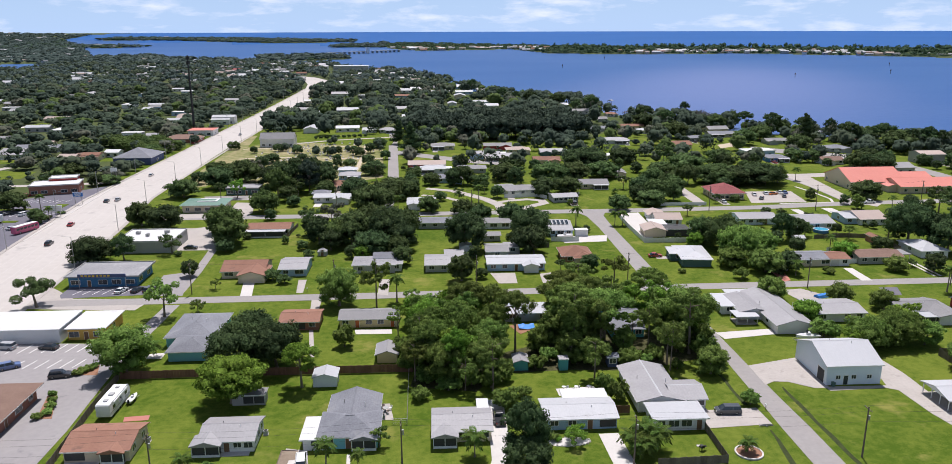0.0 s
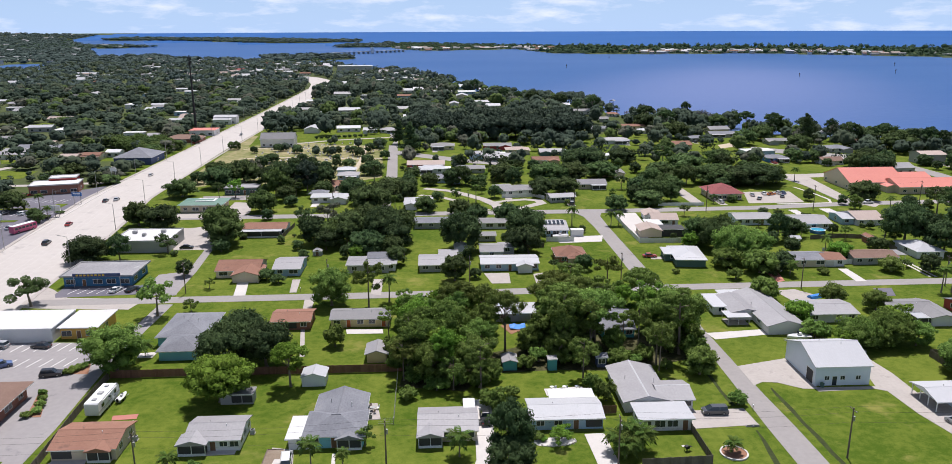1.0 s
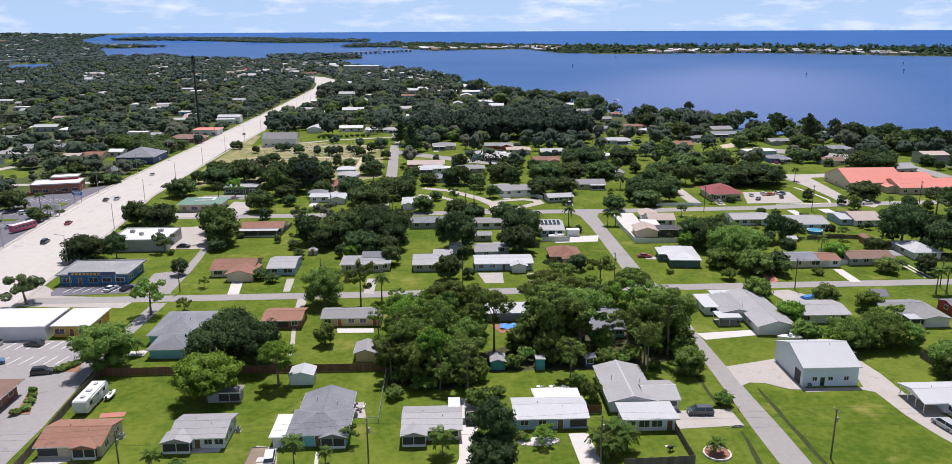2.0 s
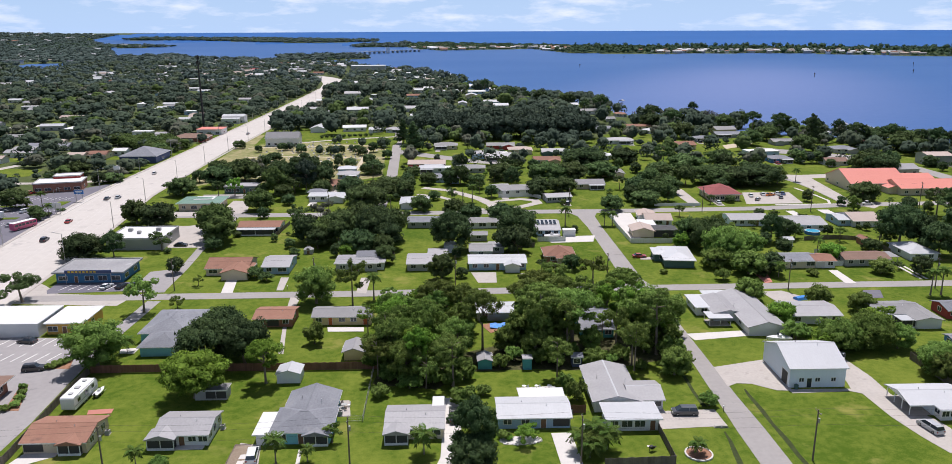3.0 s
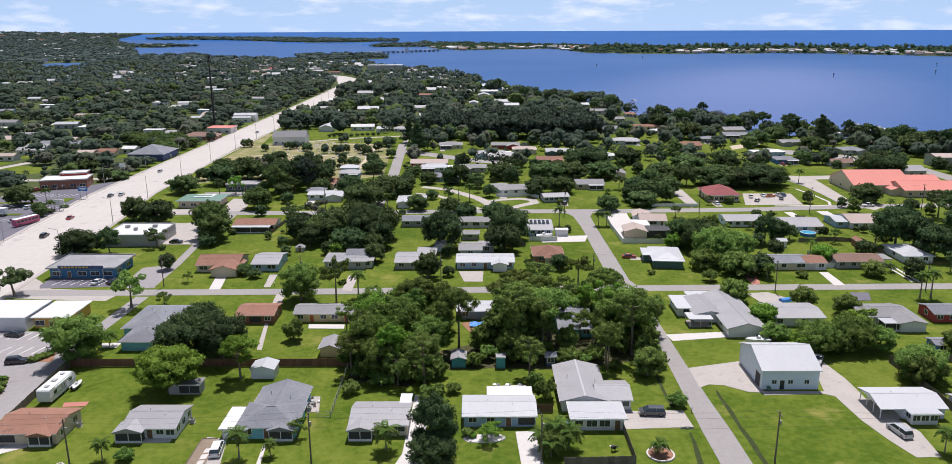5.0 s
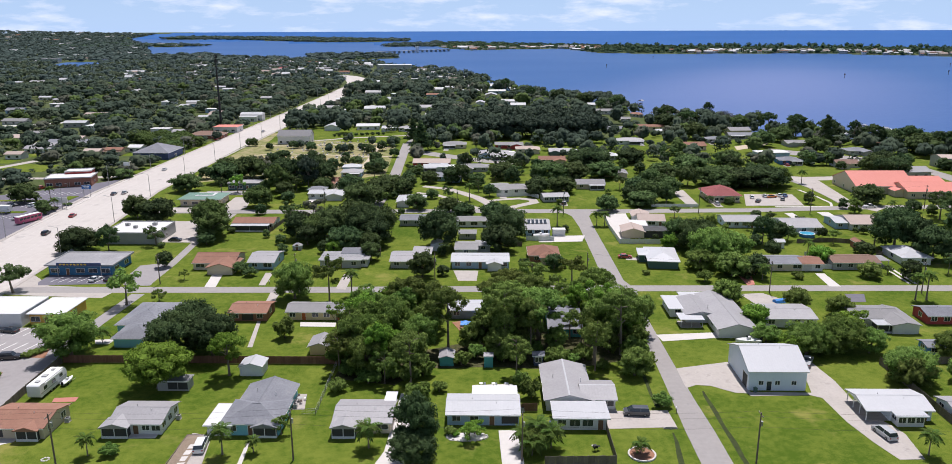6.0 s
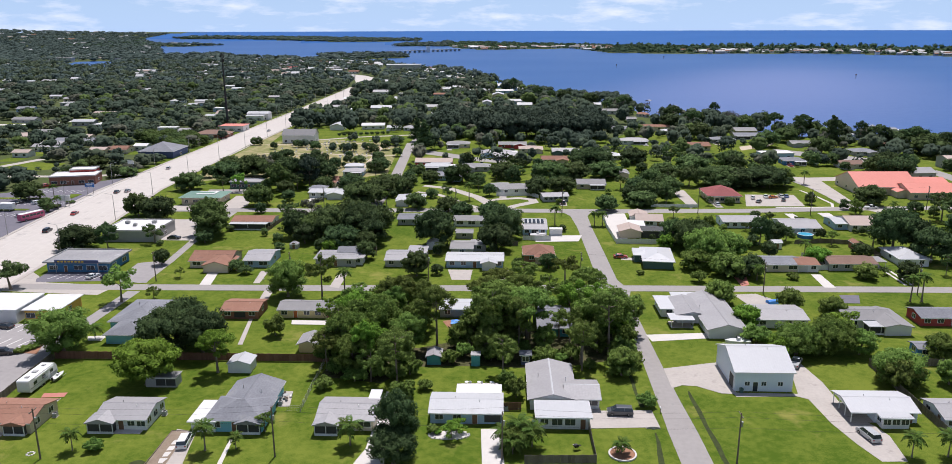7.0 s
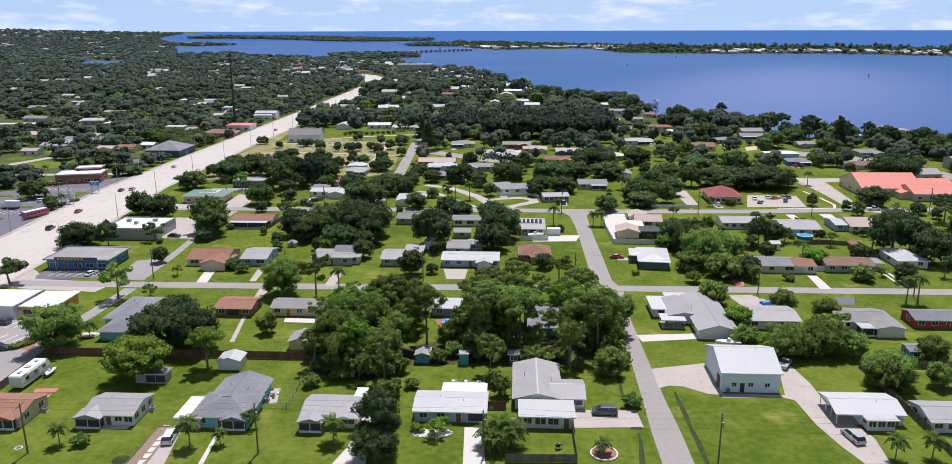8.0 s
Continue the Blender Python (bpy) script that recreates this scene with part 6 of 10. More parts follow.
wing(h, 5.0, 6.0, dx=3.6, dy=-16.0, h=2.9, roof="gable", pitch=0.3, rm=R_PINK, wm=W_CREAM, ridge="y", front="D", left="", right="")
house(131.7, 336.6, 13.4, 15.2, "cream office with a dark red hipped roof", name="office", category="office", h=3.0, roof="hip", pitch=0.42, rm=R_RED, wm=W_CREAM, front="WWWWWW", left="WDW", eave=0.9)
house(280.1, 418.3, 13.9, 12.1, "house with a salmon roof and balconies", h=5.5, roof="gable", pitch=0.2, rm=R_TAN, wm=W_GREY, front="WW")

# ---- driveways, car parks and lawns ----
slab("driveway", [(71.0, 158.1), (84, 161.8), (84, 145.9), (80.7, 146.2), (78.6, 147.7), (76.4, 149.4), (73.3, 149.8), (70.8, 148.3)], CONCRETE, 0.052, "pale concrete drive to the workshop", category="pavement")
slab("driveway", [(83.3, 146.6), (96.7, 146.4), (100.1, 161.9), (102.8, 162.0), (104.0, 152.2), (103.8, 138.4), (106.7, 132.8), (107.6, 129.5), (106.6, 120.7), (102.0, 120.5), (100.2, 126.3), (98.6, 134.1), (98.0, 144.1), (96.0, 145.3), (83.4, 144.7)], CONCRETE, 0.048, "pale concrete apron beside the workshop", category="pavement")
slab("driveway", [(70.5, 177.8), (87.8, 179.7), (86.9, 176.2), (71.3, 173.6)], WHITECON, 0.050, "pale concrete drive to the white house", category="pavement")
slab("driveway", [(51.5, 130.7), (65.0, 131.6), (64.6, 138.3), (54.4, 137.9), (53.9, 142.0), (52.3, 141.9)], CONCRETE, 0.050, "cream concrete drive where the minivan stands", category="pavement")
slab("driveway", [(30.4, 129.9), (34.2, 130.1), (35.1, 114.3), (31.1, 114.1)], WHITECON, 0.050, "white concrete drive before the blue house", category="pavement")
slab("driveway", [(10.1, 128.1), (12.2, 128.2), (14.1, 113.3), (9.9, 113.1)], WHITECON, 0.050, "white concrete drive", category="pavement")
slab("driveway", [(-28.2, 128.2), (-24.1, 127.2), (-21.5, 111.6), (-27.6, 111.3)], CONCRETE, 0.050, "pale concrete drive where the white van stands", category="pavement")
slab("path", [(-16.8, 125.4), (-16.2, 125.5), (-15.1, 115.0), (-16.0, 114.9)], WHITECON, 0.050, "narrow concrete garden path", category="path")
slab("driveway", [(105.9, 229.2), (110.5, 229.1), (108.3, 217.2), (105.7, 216.1)], PAVER, 0.050, "red paver drive", category="pavement")
slab("driveway", [(130.5, 228.0), (133.4, 227.9), (133.1, 215.4), (129.7, 215.5)], WHITECON, 0.050, "white concrete drive", category="pavement")
slab("driveway", [(-59.0, 227.1), (-55.6, 227.0), (-53.5, 213.3), (-56.9, 213.3)], WHITECON, 0.050, "white concrete drive", category="pavement")
slab("driveway", [(-17.3, 226.1), (-14.3, 226.0), (-14.1, 211.3), (-17.2, 212.4)], CONCRETE, 0.050, "white concrete drive", category="pavement")
slab("driveway", [(17.0, 230.1), (24.9, 230.0), (24.6, 219.8), (18.9, 219.9)], CONCRETE, 0.050, "concrete drive and parking pad", category="pavement")
slab("driveway", [(32.5, 228.5), (36.4, 229.7), (35.4, 221.2), (32.3, 219.0)], CONCRETE, 0.050, "concrete drive", category="pavement")
slab("driveway", [(-42.4, 227.3), (-39.9, 227.2), (-39.1, 215.1), (-41.1, 215.1)], CONCRETE, 0.050, "concrete drive beside the cottage", category="pavement")
slab("driveway", [(-35.6, 208.6), (-32.7, 208.5), (-32.4, 197.6), (-33.0, 193.0), (-29.0, 168.9), (-30.2, 168.9), (-34.3, 195.3)], CONCRETE, 0.050, "pale sandy drive", category="pavement")
slab("driveway", [(101.1, 208.5), (107.7, 209.4), (111.7, 204.1), (107.4, 197.8), (102.9, 199.3)], CONCRETE, 0.050, "white concrete apron", category="pavement")
slab("driveway", [(131.2, 208.9), (136.8, 208.8), (134.2, 202.1), (130.0, 202.2)], DARKLOT, 0.050, "dark asphalt drive", category="pavement")
slab("driveway", [(45.0, 271.8), (63.9, 273.0), (61.9, 264.7), (46.4, 263.5)], WHITECON, 0.050, "white concrete yard with a carport", category="pavement")
slab("driveway", [(76.2, 307.3), (84.9, 308.0), (84.2, 292.0), (82.6, 280.0), (79.5, 266.5), (75.6, 263.8), (75.0, 285.0)], WHITECON, 0.050, "white paved yard beside the street", category="pavement")
slab("driveway", [(74.2, 244.7), (81.3, 244.5), (81.0, 241.7), (73.8, 241.9)], CONCRETE, 0.050, "white concrete drive", category="pavement")
slab("car_park", [(-116.7, 182.4), (-83.7, 180.4), (-78.7, 170.7), (-73.2, 163.8), (-73.3, 152.0), (-73.4, 138.5), (-73.1, 125.8), (-84.8, 126.5)], LOT, 0.038, "grey asphalt car park with white bay lines", category="car park")
slab("car_park", [(-109.5, 217.3), (-110.0, 228.9), (-87.1, 224.2), (-84.5, 216.2), (-108.0, 214.5)], DARKLOT, 0.050, "dark asphalt car park before the blue shop", category="car park")
slab("car_park", [(-84.9, 221.8), (-85.6, 234.6), (-78.0, 237.6), (-73.7, 214.8), (-82.1, 215.0)], LOT, 0.047, "grey asphalt car park of the blue shop", category="car park")
slab("car_park", [(-168.5, 253.8), (-150.7, 262.4), (-155.2, 305.6), (-158.3, 340.0), (-160.6, 382.5), (-171.7, 367.7), (-192.7, 347.5), (-219.7, 329.6)], DARKLOT, 0.045, "dark asphalt car park beside the main road", category="car park")
slab("car_park", [(145.8, 346.3), (167.7, 345.6), (164.3, 322.8), (139.1, 322.4)], CONCRETE, 0.050, "concrete car park of the red-roofed office", category="car park")
slab("car_park", [(-99.5, 291.0), (-86.5, 296.6), (-79.6, 282.0), (-78.2, 262.4), (-90.2, 262.6), (-90.3, 278.4), (-96.0, 279.0)], CONCRETE, 0.044, "concrete yard behind the grey block", category="car park")
slab("car_park", [(-88.2, 339.0), (-80.0, 337.6), (-76.6, 318.0), (-79.6, 310.2), (-87.4, 310.6)], CONCRETE, 0.043, "pale concrete yard beside the green-roofed building", category="car park")
slab("car_park", [(-113.5, 318.4), (-88.6, 318.8), (-87.6, 310.4), (-114.8, 309.6)], CONCRETE, 0.046, "pale concrete apron before the green-roofed building", category="car park")
slab("car_park", [(-106.0, 352.6), (-80.0, 353.6), (-81.0, 343.8), (-104.0, 343.0)], ASPHALT, 0.042, "worn grey yard before the dark green shop", category="car park")
slab("yard", [(-135.5, 560.0), (-127.0, 560.0), (-118.0, 472.0), (-112.0, 400.0), (-112.0, 376.0), (-124.0, 371.0), (-126.5, 402.0), (-129.5, 470.0)], DRY, 0.028, "dry verge beside the main road", category="yard", clear_of=False)
slab("lane", [(113.6, 355.6), (120.0, 355.4), (119.3, 325.4), (114.3, 317.3)], CONCRETE, 0.052, "pale concrete lane round the office lawn", category="lane")
slab("lane", [(181.4, 390.7), (194.1, 386.9), (188.2, 329.4), (195.4, 317.2), (190.0, 311.7), (181.7, 327.1)], CONCRETE, 0.052, "curving pale lane past the church hall", category="lane")
slab("lane", [(182.5, 387.3), (206.5, 389.9), (202.0, 380.1), (180.8, 377.5)], CONCRETE, 0.056, "pale drive before the church hall", category="lane")
strip("lane", [(29.3, 307.5), (28.9, 316.0), (28.2, 326.0), (23.0, 338.0), (17.0, 346.5), (8.5, 357.6), (-4.0, 364.0)], 5.0, CONCRETE, 0.054, "pale curving drive of the old lot", (7.5, 5.4, 5.0, 4.8, 4.8, 4.4, 4.0))
strip("lane", [(27.6, 331.0), (33.0, 334.2), (41.5, 336.6), (47.6, 334.0), (48.2, 328.6), (43.6, 324.4), (39.4, 320.6), (36.6, 315.6), (36.0, 308.0)], 3.6, CONCRETE, 0.058, "pale drive round a small lawn", (3.2, 3.2, 3.6, 4.6, 4.8, 4.2, 3.8, 4.0, 5.0))
slab("lane", [(-28.6, 488.2), (21.7, 446.4), (42.5, 433.0), (42.1, 425.0), (21.6, 433.8), (-27.1, 470.9)], ASPHALT, 0.052, "pale street beyond the lawn", category="road")
slab("lane", [(204.8, 484.2), (252.3, 446.5), (245.0, 431.8), (198.4, 467.0)], ASPHALT, 0.052, "pale street near the shore", category="road")
slab("lane", [(266.5, 411.2), (267.8, 384.4), (267.6, 368.4), (258.3, 353.8), (258.1, 368.7), (258.2, 396.8)], ASPHALT, 0.052, "street by the shore houses", category="road")
slab("yard", [(186.1, 492.7), (204.5, 505.6), (228.3, 534.0), (203.7, 492.0), (183.0, 477.4)], SAND, 0.050, "pale sandy yard", category="yard")
slab("dry_lawn", [(-117.1, 381.1), (-124.9, 492.0), (-113.8, 527.2), (-55.8, 516.2), (-32.5, 488.4), (-26.5, 394.4), (-46.2, 378.7), (-83.1, 379.9)], DRY, 0.030, "dry patchy cemetery lawn", category="lawn", clear_of=False)
strip("lane", [(-115.3, 458.2), (-96.8, 463.5), (-70.8, 459.3), (-41.4, 452.8), (-30.7, 454.2)], 2.2, SAND, 0.045, "pale sandy cemetery lane")
strip("lane", [(-44.7, 506.3), (-43.3, 475.7), (-42.8, 444.3), (-42.6, 413.0)], 2.2, SAND, 0.048, "pale sandy cemetery lane")
strip("lane", [(-122.5, 496.5), (-96.6, 502.3), (-69.3, 502.9), (-44.7, 506.3)], 2.2, SAND, 0.046, "pale sandy cemetery lane")
slab("lawn", [(-73.9, 514.1), (-71.5, 537.4), (-35.9, 568.2), (-27.3, 529.6), (-28.3, 506.7)], GRASS, 0.045, "sunlit cemetery lawn", category="lawn", clear_of=False)
slab("mulch_bed", [(-82.3, 166.3), (-78.0, 168.0), (-76.2, 162.1), (-81.4, 162.4)], MULCH, 0.090, "mulched planting strip with clipped shrubs", category="flower bed")
slab("mulch_bed", [(-82.6, 153.1), (-81.3, 154.4), (-76.9, 142.3), (-79.9, 142.4)], MULCH, 0.090, "mulched bed beside the brown building", category="flower bed")
# the ditches lie flat; the shade of their hollow is in the dark colour
strip("ditch", [(74.0, 147.0), (73.9, 144.0), (74.1, 138.0), (74.0, 132.0), (74.3, 126.0), (74.2, 121.0), (74.6, 114.0), (74.5, 100.0)], 0.9, DITCH, 0.022, "grassy drainage ditch with the hollow's shade painted dark", (0.4, 0.8, 1.0, 0.8, 1.1, 0.9, 1.0, 0.9))
strip("ditch", [(63.7, 129.5), (63.6, 126.0), (63.1, 122.0), (62.7, 118.0), (62.6, 108.0)], 0.9, DITCH, 0.022, "grassy drainage ditch with the hollow's shade painted dark", (0.3, 0.7, 1.0, 1.1, 1.0))
strip("ditch", [(62.7, 158.0), (62.9, 152.0), (62.7, 146.0), (63.0, 139.5)], 0.9, DITCH, 0.022, "grassy drainage ditch with the hollow's shade painted dark", (0.4, 0.8, 0.7, 1.0))
slab("deck", [(-62.7, 142.1), (-57.8, 142.6), (-57.5, 140.6), (-62.2, 140.2)], PAVER, 0.060, "red patio slab behind the brown house", category="patio")
slab("path", [(-58.9, 139.2), (-57.8, 140.1), (-57.7, 135.9)], CONCRETE, 0.050, "concrete path beside the house", category="path")
slab("patio_slab", [(-69.7, 173.0), (-64.8, 173.7), (-64.9, 170.4), (-68.3, 170.4)], WHITECON, 0.050, "sandy slab beside the slate-roofed house", category="pavement")
slab("patio_slab", [(18.7, 185.7), (22.7, 187.4), (25.0, 183.1), (21.0, 179.9)], MULCH, 0.060, "brown boards round a blue tarp", category="pavement")
slab("patio_slab", [(-13.0, 144.5), (-10.0, 144.6), (-8.9, 137.8), (-11.3, 137.7)], CONCRETE, 0.060, "pale concrete pad behind the hipped house", category="pavement")

# ---- trees and palms ----
tree(-70.3, 163.3, 12.0, 13.9, "oak", "leaf")
tree(-42.6, 147.0, 11.0, 14.6, "umbrella", "light")
tree(-45.2, 163.0, 12.0, 14.4, "dense", "dark")
tree(-36.7, 163.6, 12.0, 12.5, "dense", "dark")
tree(-43.1, 169.8, 13.0, 12.3, "dense", "dark")
tree(-29.4, 153.4, 10.5, 9.0, "parasol", "light")
tree(-73.2, 198.0, 12.0, 11.0, "airy", "leaf")
tree(-111.3, 207.6, 9.5, 13.0, "airy", "mid")
tree(-11.0, 127.8, 4.5, 4.3, "airy", "leaf")
tree(-65.1, 200.7, 4.0, 4.8, "airy", "leaf")
tree(-65.6, 220.1, 4.0, 3.9, "airy", "leaf")
tree(-7.2, 205.9, 4.0, 5.6, "airy", "leaf")
tree(-40.2, 120.3, 2.4, 3.9, "bush", "leaf")
tree(5.8, 149.8, 7.8, 6.0, "pine", "pine")
tree(30.0, 178.1, 14.6, 7.0, "dense", "leaf")
tree(37.8, 187.9, 12.6, 7.4, "dense", "leaf")
tree(41.3, 175.3, 12.7, 7.3, "pine", "pine")
tree(59.3, 174.5, 8.7, 6.1, "oak", "leaf")
tree(62.6, 170.7, 8.5, 5.5, "airy", "light")
tree(50.6, 168.6, 11.9, 6.7, "pine", "pine")
tree(11.3, 150.7, 4.5, 5.4, "bush", "leaf")
tree(34.8, 162.5, 6.0, 6.3, "bush", "leaf")
tree(44.5, 161.1, 4.0, 5.7, "bush", "leaf")
tree(50.4, 162.7, 4.0, 5.8, "bush", "leaf")
tree(-10.0, 171.2, 4.0, 4.5, "bush", "leaf")
tree(-76.9, 233.0, 6.0, 5.4, "dense", "dark")
tree(-103.8, 250.9, 11.0, 7.8, "dense", "dark")
tree(-46.2, 224.3, 3.2, 5.5, "bush", "mid")
tree(21.3, 128.4, 1.8, 2.6, "bush", "leaf")
tree(93.8, 219.7, 4.0, 5.8, "bush", "leaf")
tree(64.1, 140.0, 3.2, 4.5, "bush", "leaf")
tree(96.4, 173.4, 5.0, 8.5, "bush", "leaf")
tree(-22.5, 174.8, 6.0, 6.2, "bush", "leaf")
tree(7.3, 152.2, 4.0, 5.4, "bush", "leaf")
tree(13.9, 153.6, 4.0, 5.4, "bush", "leaf")
tree(3.2, 153.2, 4.0, 5.5, "bush", "leaf")
tree(25.0, 126.1, 4.0, 4.9, "airy", "light")
tree(-27.2, 203.6, 12.0, 12.3, "oak", "leaf")
tree(-113.9, 250.4, 9.0, 16.7, "oak", "dark")
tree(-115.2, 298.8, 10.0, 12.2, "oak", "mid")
tree(-104.2, 293.2, 10.0, 14.2, "oak", "dark")
tree(-75.6, 273.0, 15.0, 14.0, "dense", "fresh")
tree(-73.0, 267.0, 11.5, 13.0, "oak", "fresh")
tree(-81.8, 286.5, 12.0, 9.4, "dense", "fresh")
tree(-72.8, 259.8, 4.6, 6.6, "dense", "dark")
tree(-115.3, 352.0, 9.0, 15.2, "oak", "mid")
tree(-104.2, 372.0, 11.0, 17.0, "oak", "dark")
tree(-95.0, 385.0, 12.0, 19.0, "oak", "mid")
tree(-108.0, 402.0, 9.0, 16.0, "airy", "mid")
tree(-96.5, 409.0, 9.0, 14.0, "airy", "grey")
tree(-90.2, 348.8, 10.0, 8.6, "airy", "light")
tree(-97.0, 346.5, 9.0, 7.0, "airy", "mid")
tree(-80.2, 367.5, 12.0, 10.0, "dense", "dark")
tree(-117.5, 383.0, 7.0, 8.0, "dense", "dark")
tree(-118.5, 415.0, 6.0, 9.0, "dense", "mid")
tree(-72.4, 352.0, 14.0, 13.0, "oak", "fresh")
tree(-66.0, 362.0, 16.0, 11.5, "dense", "dark")
tree(-74.5, 374.0, 14.0, 13.0, "dense", "dark")
tree(-59.4, 360.0, 18.0, 11.6, "dense", "deep")
tree(-53.0, 366.0, 13.0, 12.4, "dense", "dark")
tree(-61.0, 376.0, 16.0, 13.0, "dense", "dark")
tree(-50.5, 352.5, 7.0, 9.0, "dense", "mid")
tree(-71.6, 319.5, 9.5, 13.0, "dense", "fresh")
tree(-61.5, 330.0, 5.0, 6.6, "dense", "dark")
tree(-65.4, 339.5, 8.0, 9.0, "dense", "mid")
tree(-129.5, 495.6, 6.0, 5.4, "oak", "mid")
tree(-126.0, 495.4, 6.0, 5.4, "oak", "mid")
tree(-44.6, 274.0, 15.0, 11.0, "airy", "mid")
tree(-38.5, 279.5, 15.0, 12.0, "airy", "grey")
tree(-41.6, 267.0, 11.0, 9.6, "dense", "dark")
tree(-36.4, 259.6, 8.0, 8.6, "dense", "dark")
tree(-46.6, 280.6, 9.0, 7.0, "dense", "dark")
tree(-35.0, 265.6, 10.5, 10.0, "dense", "fresh")
tree(-29.6, 262.8, 11.0, 9.0, "dense", "mid")
tree(-22.8, 275.6, 14.0, 14.0, "dense", "mid")
tree(-29.4, 270.2, 13.0, 14.0, "dense", "mid")
tree(-16.4, 264.6, 15.5, 15.5, "dense", "dark")
tree(-11.4, 270.0, 13.5, 11.5, "dense", "mid")
tree(-11.6, 258.2, 11.0, 11.0, "dense", "dark")
tree(10.6, 257.0, 15.0, 15.2, "dense", "dark")
tree(34.6, 267.9, 13.0, 15.4, "dense", "dark")
tree(32.2, 252.5, 10.0, 13.0, "dense", "dark")
tree(-21.7, 252.9, 9.0, 12.7, "dense", "dark")
tree(-24.4, 248.6, 5.4, 6.0, "dense", "light")
tree(-12.6, 250.8, 8.0, 7.4, "dense", "mid")
tree(30.1, 294.7, 8.0, 12.1, "oak", "dark")
tree(-11.0, 241.0, 7.0, 7.3, "oak", "mid")
tree(7.7, 223.5, 9.0, 9.3, "oak", "mid")
tree(48.6, 175.4, 9.0, 7.0, "airy", "leaf")
tree(-46.6, 260.8, 4.0, 4.4, "oak", "mid")
tree(-66.7, 305.7, 5.0, 5.2, "oak", "dark")
tree(-16.6, 200.7, 14.0, 8.9, "pine", "pine")
tree(7.6, 183.4, 14.0, 11.0, "parasol", "pine")
tree(14.2, 183.0, 13.0, 9.0, "parasol", "pine")
tree(52.4, 156.8, 13.0, 6.1, "pine", "pine")
tree(53.1, 215.0, 10.0, 9.1, "pine", "pine")
tree(40.8, 209.4, 10.0, 8.8, "pine", "pine")
tree(-9.6, 176.5, 10.9, 6.3, "airy", "light")
tree(-3.9, 165.3, 12.2, 6.1, "pine", "pine")
tree(-4.2, 182.0, 11.4, 6.4, "oak", "leaf")
tree(0.7, 176.3, 12.2, 5.6, "oak", "leaf")
tree(3.3, 184.3, 10.8, 6.4, "oak", "light")
tree(-2.3, 158.9, 13.6, 7.5, "dense", "leaf")
tree(3.3, 153.9, 13.2, 6.6, "oak", "light")
tree(5.8, 158.0, 11.6, 8.0, "oak", "light")
tree(11.7, 148.9, 12.3, 7.9, "pine", "pine")
tree(-5.0, 154.9, 9.8, 6.4, "pine", "pine")
tree(-0.8, 171.5, 12.5, 5.9, "dense", "leaf")
tree(32.3, 167.0, 16.6, 8.7, "pine", "pine")
tree(27.1, 169.9, 10.8, 7.5, "oak", "pine")
tree(32.0, 165.3, 12.3, 6.7, "dense", "leaf")
tree(33.0, 172.2, 15.6, 8.6, "dense", "leaf")
tree(38.3, 166.2, 15.2, 7.6, "oak", "pine")
tree(30.9, 162.3, 9.1, 6.5, "oak", "pine")
tree(34.6, 154.2, 9.7, 6.5, "pine", "pine")
tree(46.9, 193.7, 10.8, 7.5, "pine", "pine")
tree(52.0, 196.6, 9.1, 6.1, "oak", "leaf")
tree(42.6, 185.0, 11.5, 6.3, "dense", "leaf")
tree(55.8, 180.3, 14.9, 10.8, "airy", "light")
tree(59.6, 165.5, 16.6, 10.5, "pine", "pine")
tree(64.5, 184.2, 10.6, 6.4, "oak", "leaf")
tree(67.4, 178.5, 11.2, 5.7, "oak", "leaf")
tree(52.3, 188.7, 10.8, 7.5, "oak", "light")
tree(56.4, 183.3, 12.3, 6.7, "dense", "leaf")
tree(60.9, 154.5, 7.0, 7.8, "oak", "leaf")
tree(95.1, 201.1, 7.0, 9.0, "oak", "leaf")
tree(97.2, 184.5, 6.0, 7.8, "oak", "light")
tree(112.9, 197.4, 6.0, 7.3, "oak", "pine")
tree(121.9, 191.3, 6.0, 7.7, "oak", "pine")
tree(15.5, 120.7, 14.0, 8.4, "dense", "dark")
tree(15.2, 117.4, 8.0, 9.2, "dense", "dark")
tree(36.6, 122.7, 5.0, 5.1, "dense", "leaf")
tree(103.7, 166.9, 8.0, 11.2, "dense", "leaf")
tree(112.4, 169.0, 9.0, 12.1, "dense", "leaf")
tree(118.5, 167.2, 7.0, 7.6, "dense", "leaf")
tree(98.9, 164.0, 7.0, 6.9, "airy", "light")
tree(116.1, 173.1, 10.0, 10.1, "airy", "light")
tree(100.2, 251.8, 13.0, 14.6, "dense", "mid")
tree(94.6, 259.5, 11.0, 10.0, "dense", "mid")
tree(100.9, 239.1, 12.5, 15.5, "oak", "leaf")
tree(98.8, 264.2, 9.0, 10.4, "oak", "dark")
tree(104.0, 225.7, 8.0, 12.4, "oak", "pine")
tree(95.6, 232.0, 7.0, 10.1, "oak", "leaf")
tree(110.8, 245.1, 9.0, 11.0, "oak", "leaf")
tree(132.4, 265.7, 8.0, 8.5, "oak", "dark")
tree(111.0, 226.3, 7.0, 8.9, "oak", "dark")
tree(136.8, 239.3, 6.0, 8.8, "oak", "light")
tree(125.6, 262.3, 12.0, 8.4, "dense", "dark")
tree(168.2, 254.8, 17.0, 16.9, "dense", "dark")
tree(173.1, 250.7, 15.0, 12.0, "dense", "dark")
tree(174.4, 242.3, 13.0, 13.2, "dense", "dark")
tree(150.6, 262.0, 6.0, 5.6, "airy", "leaf")
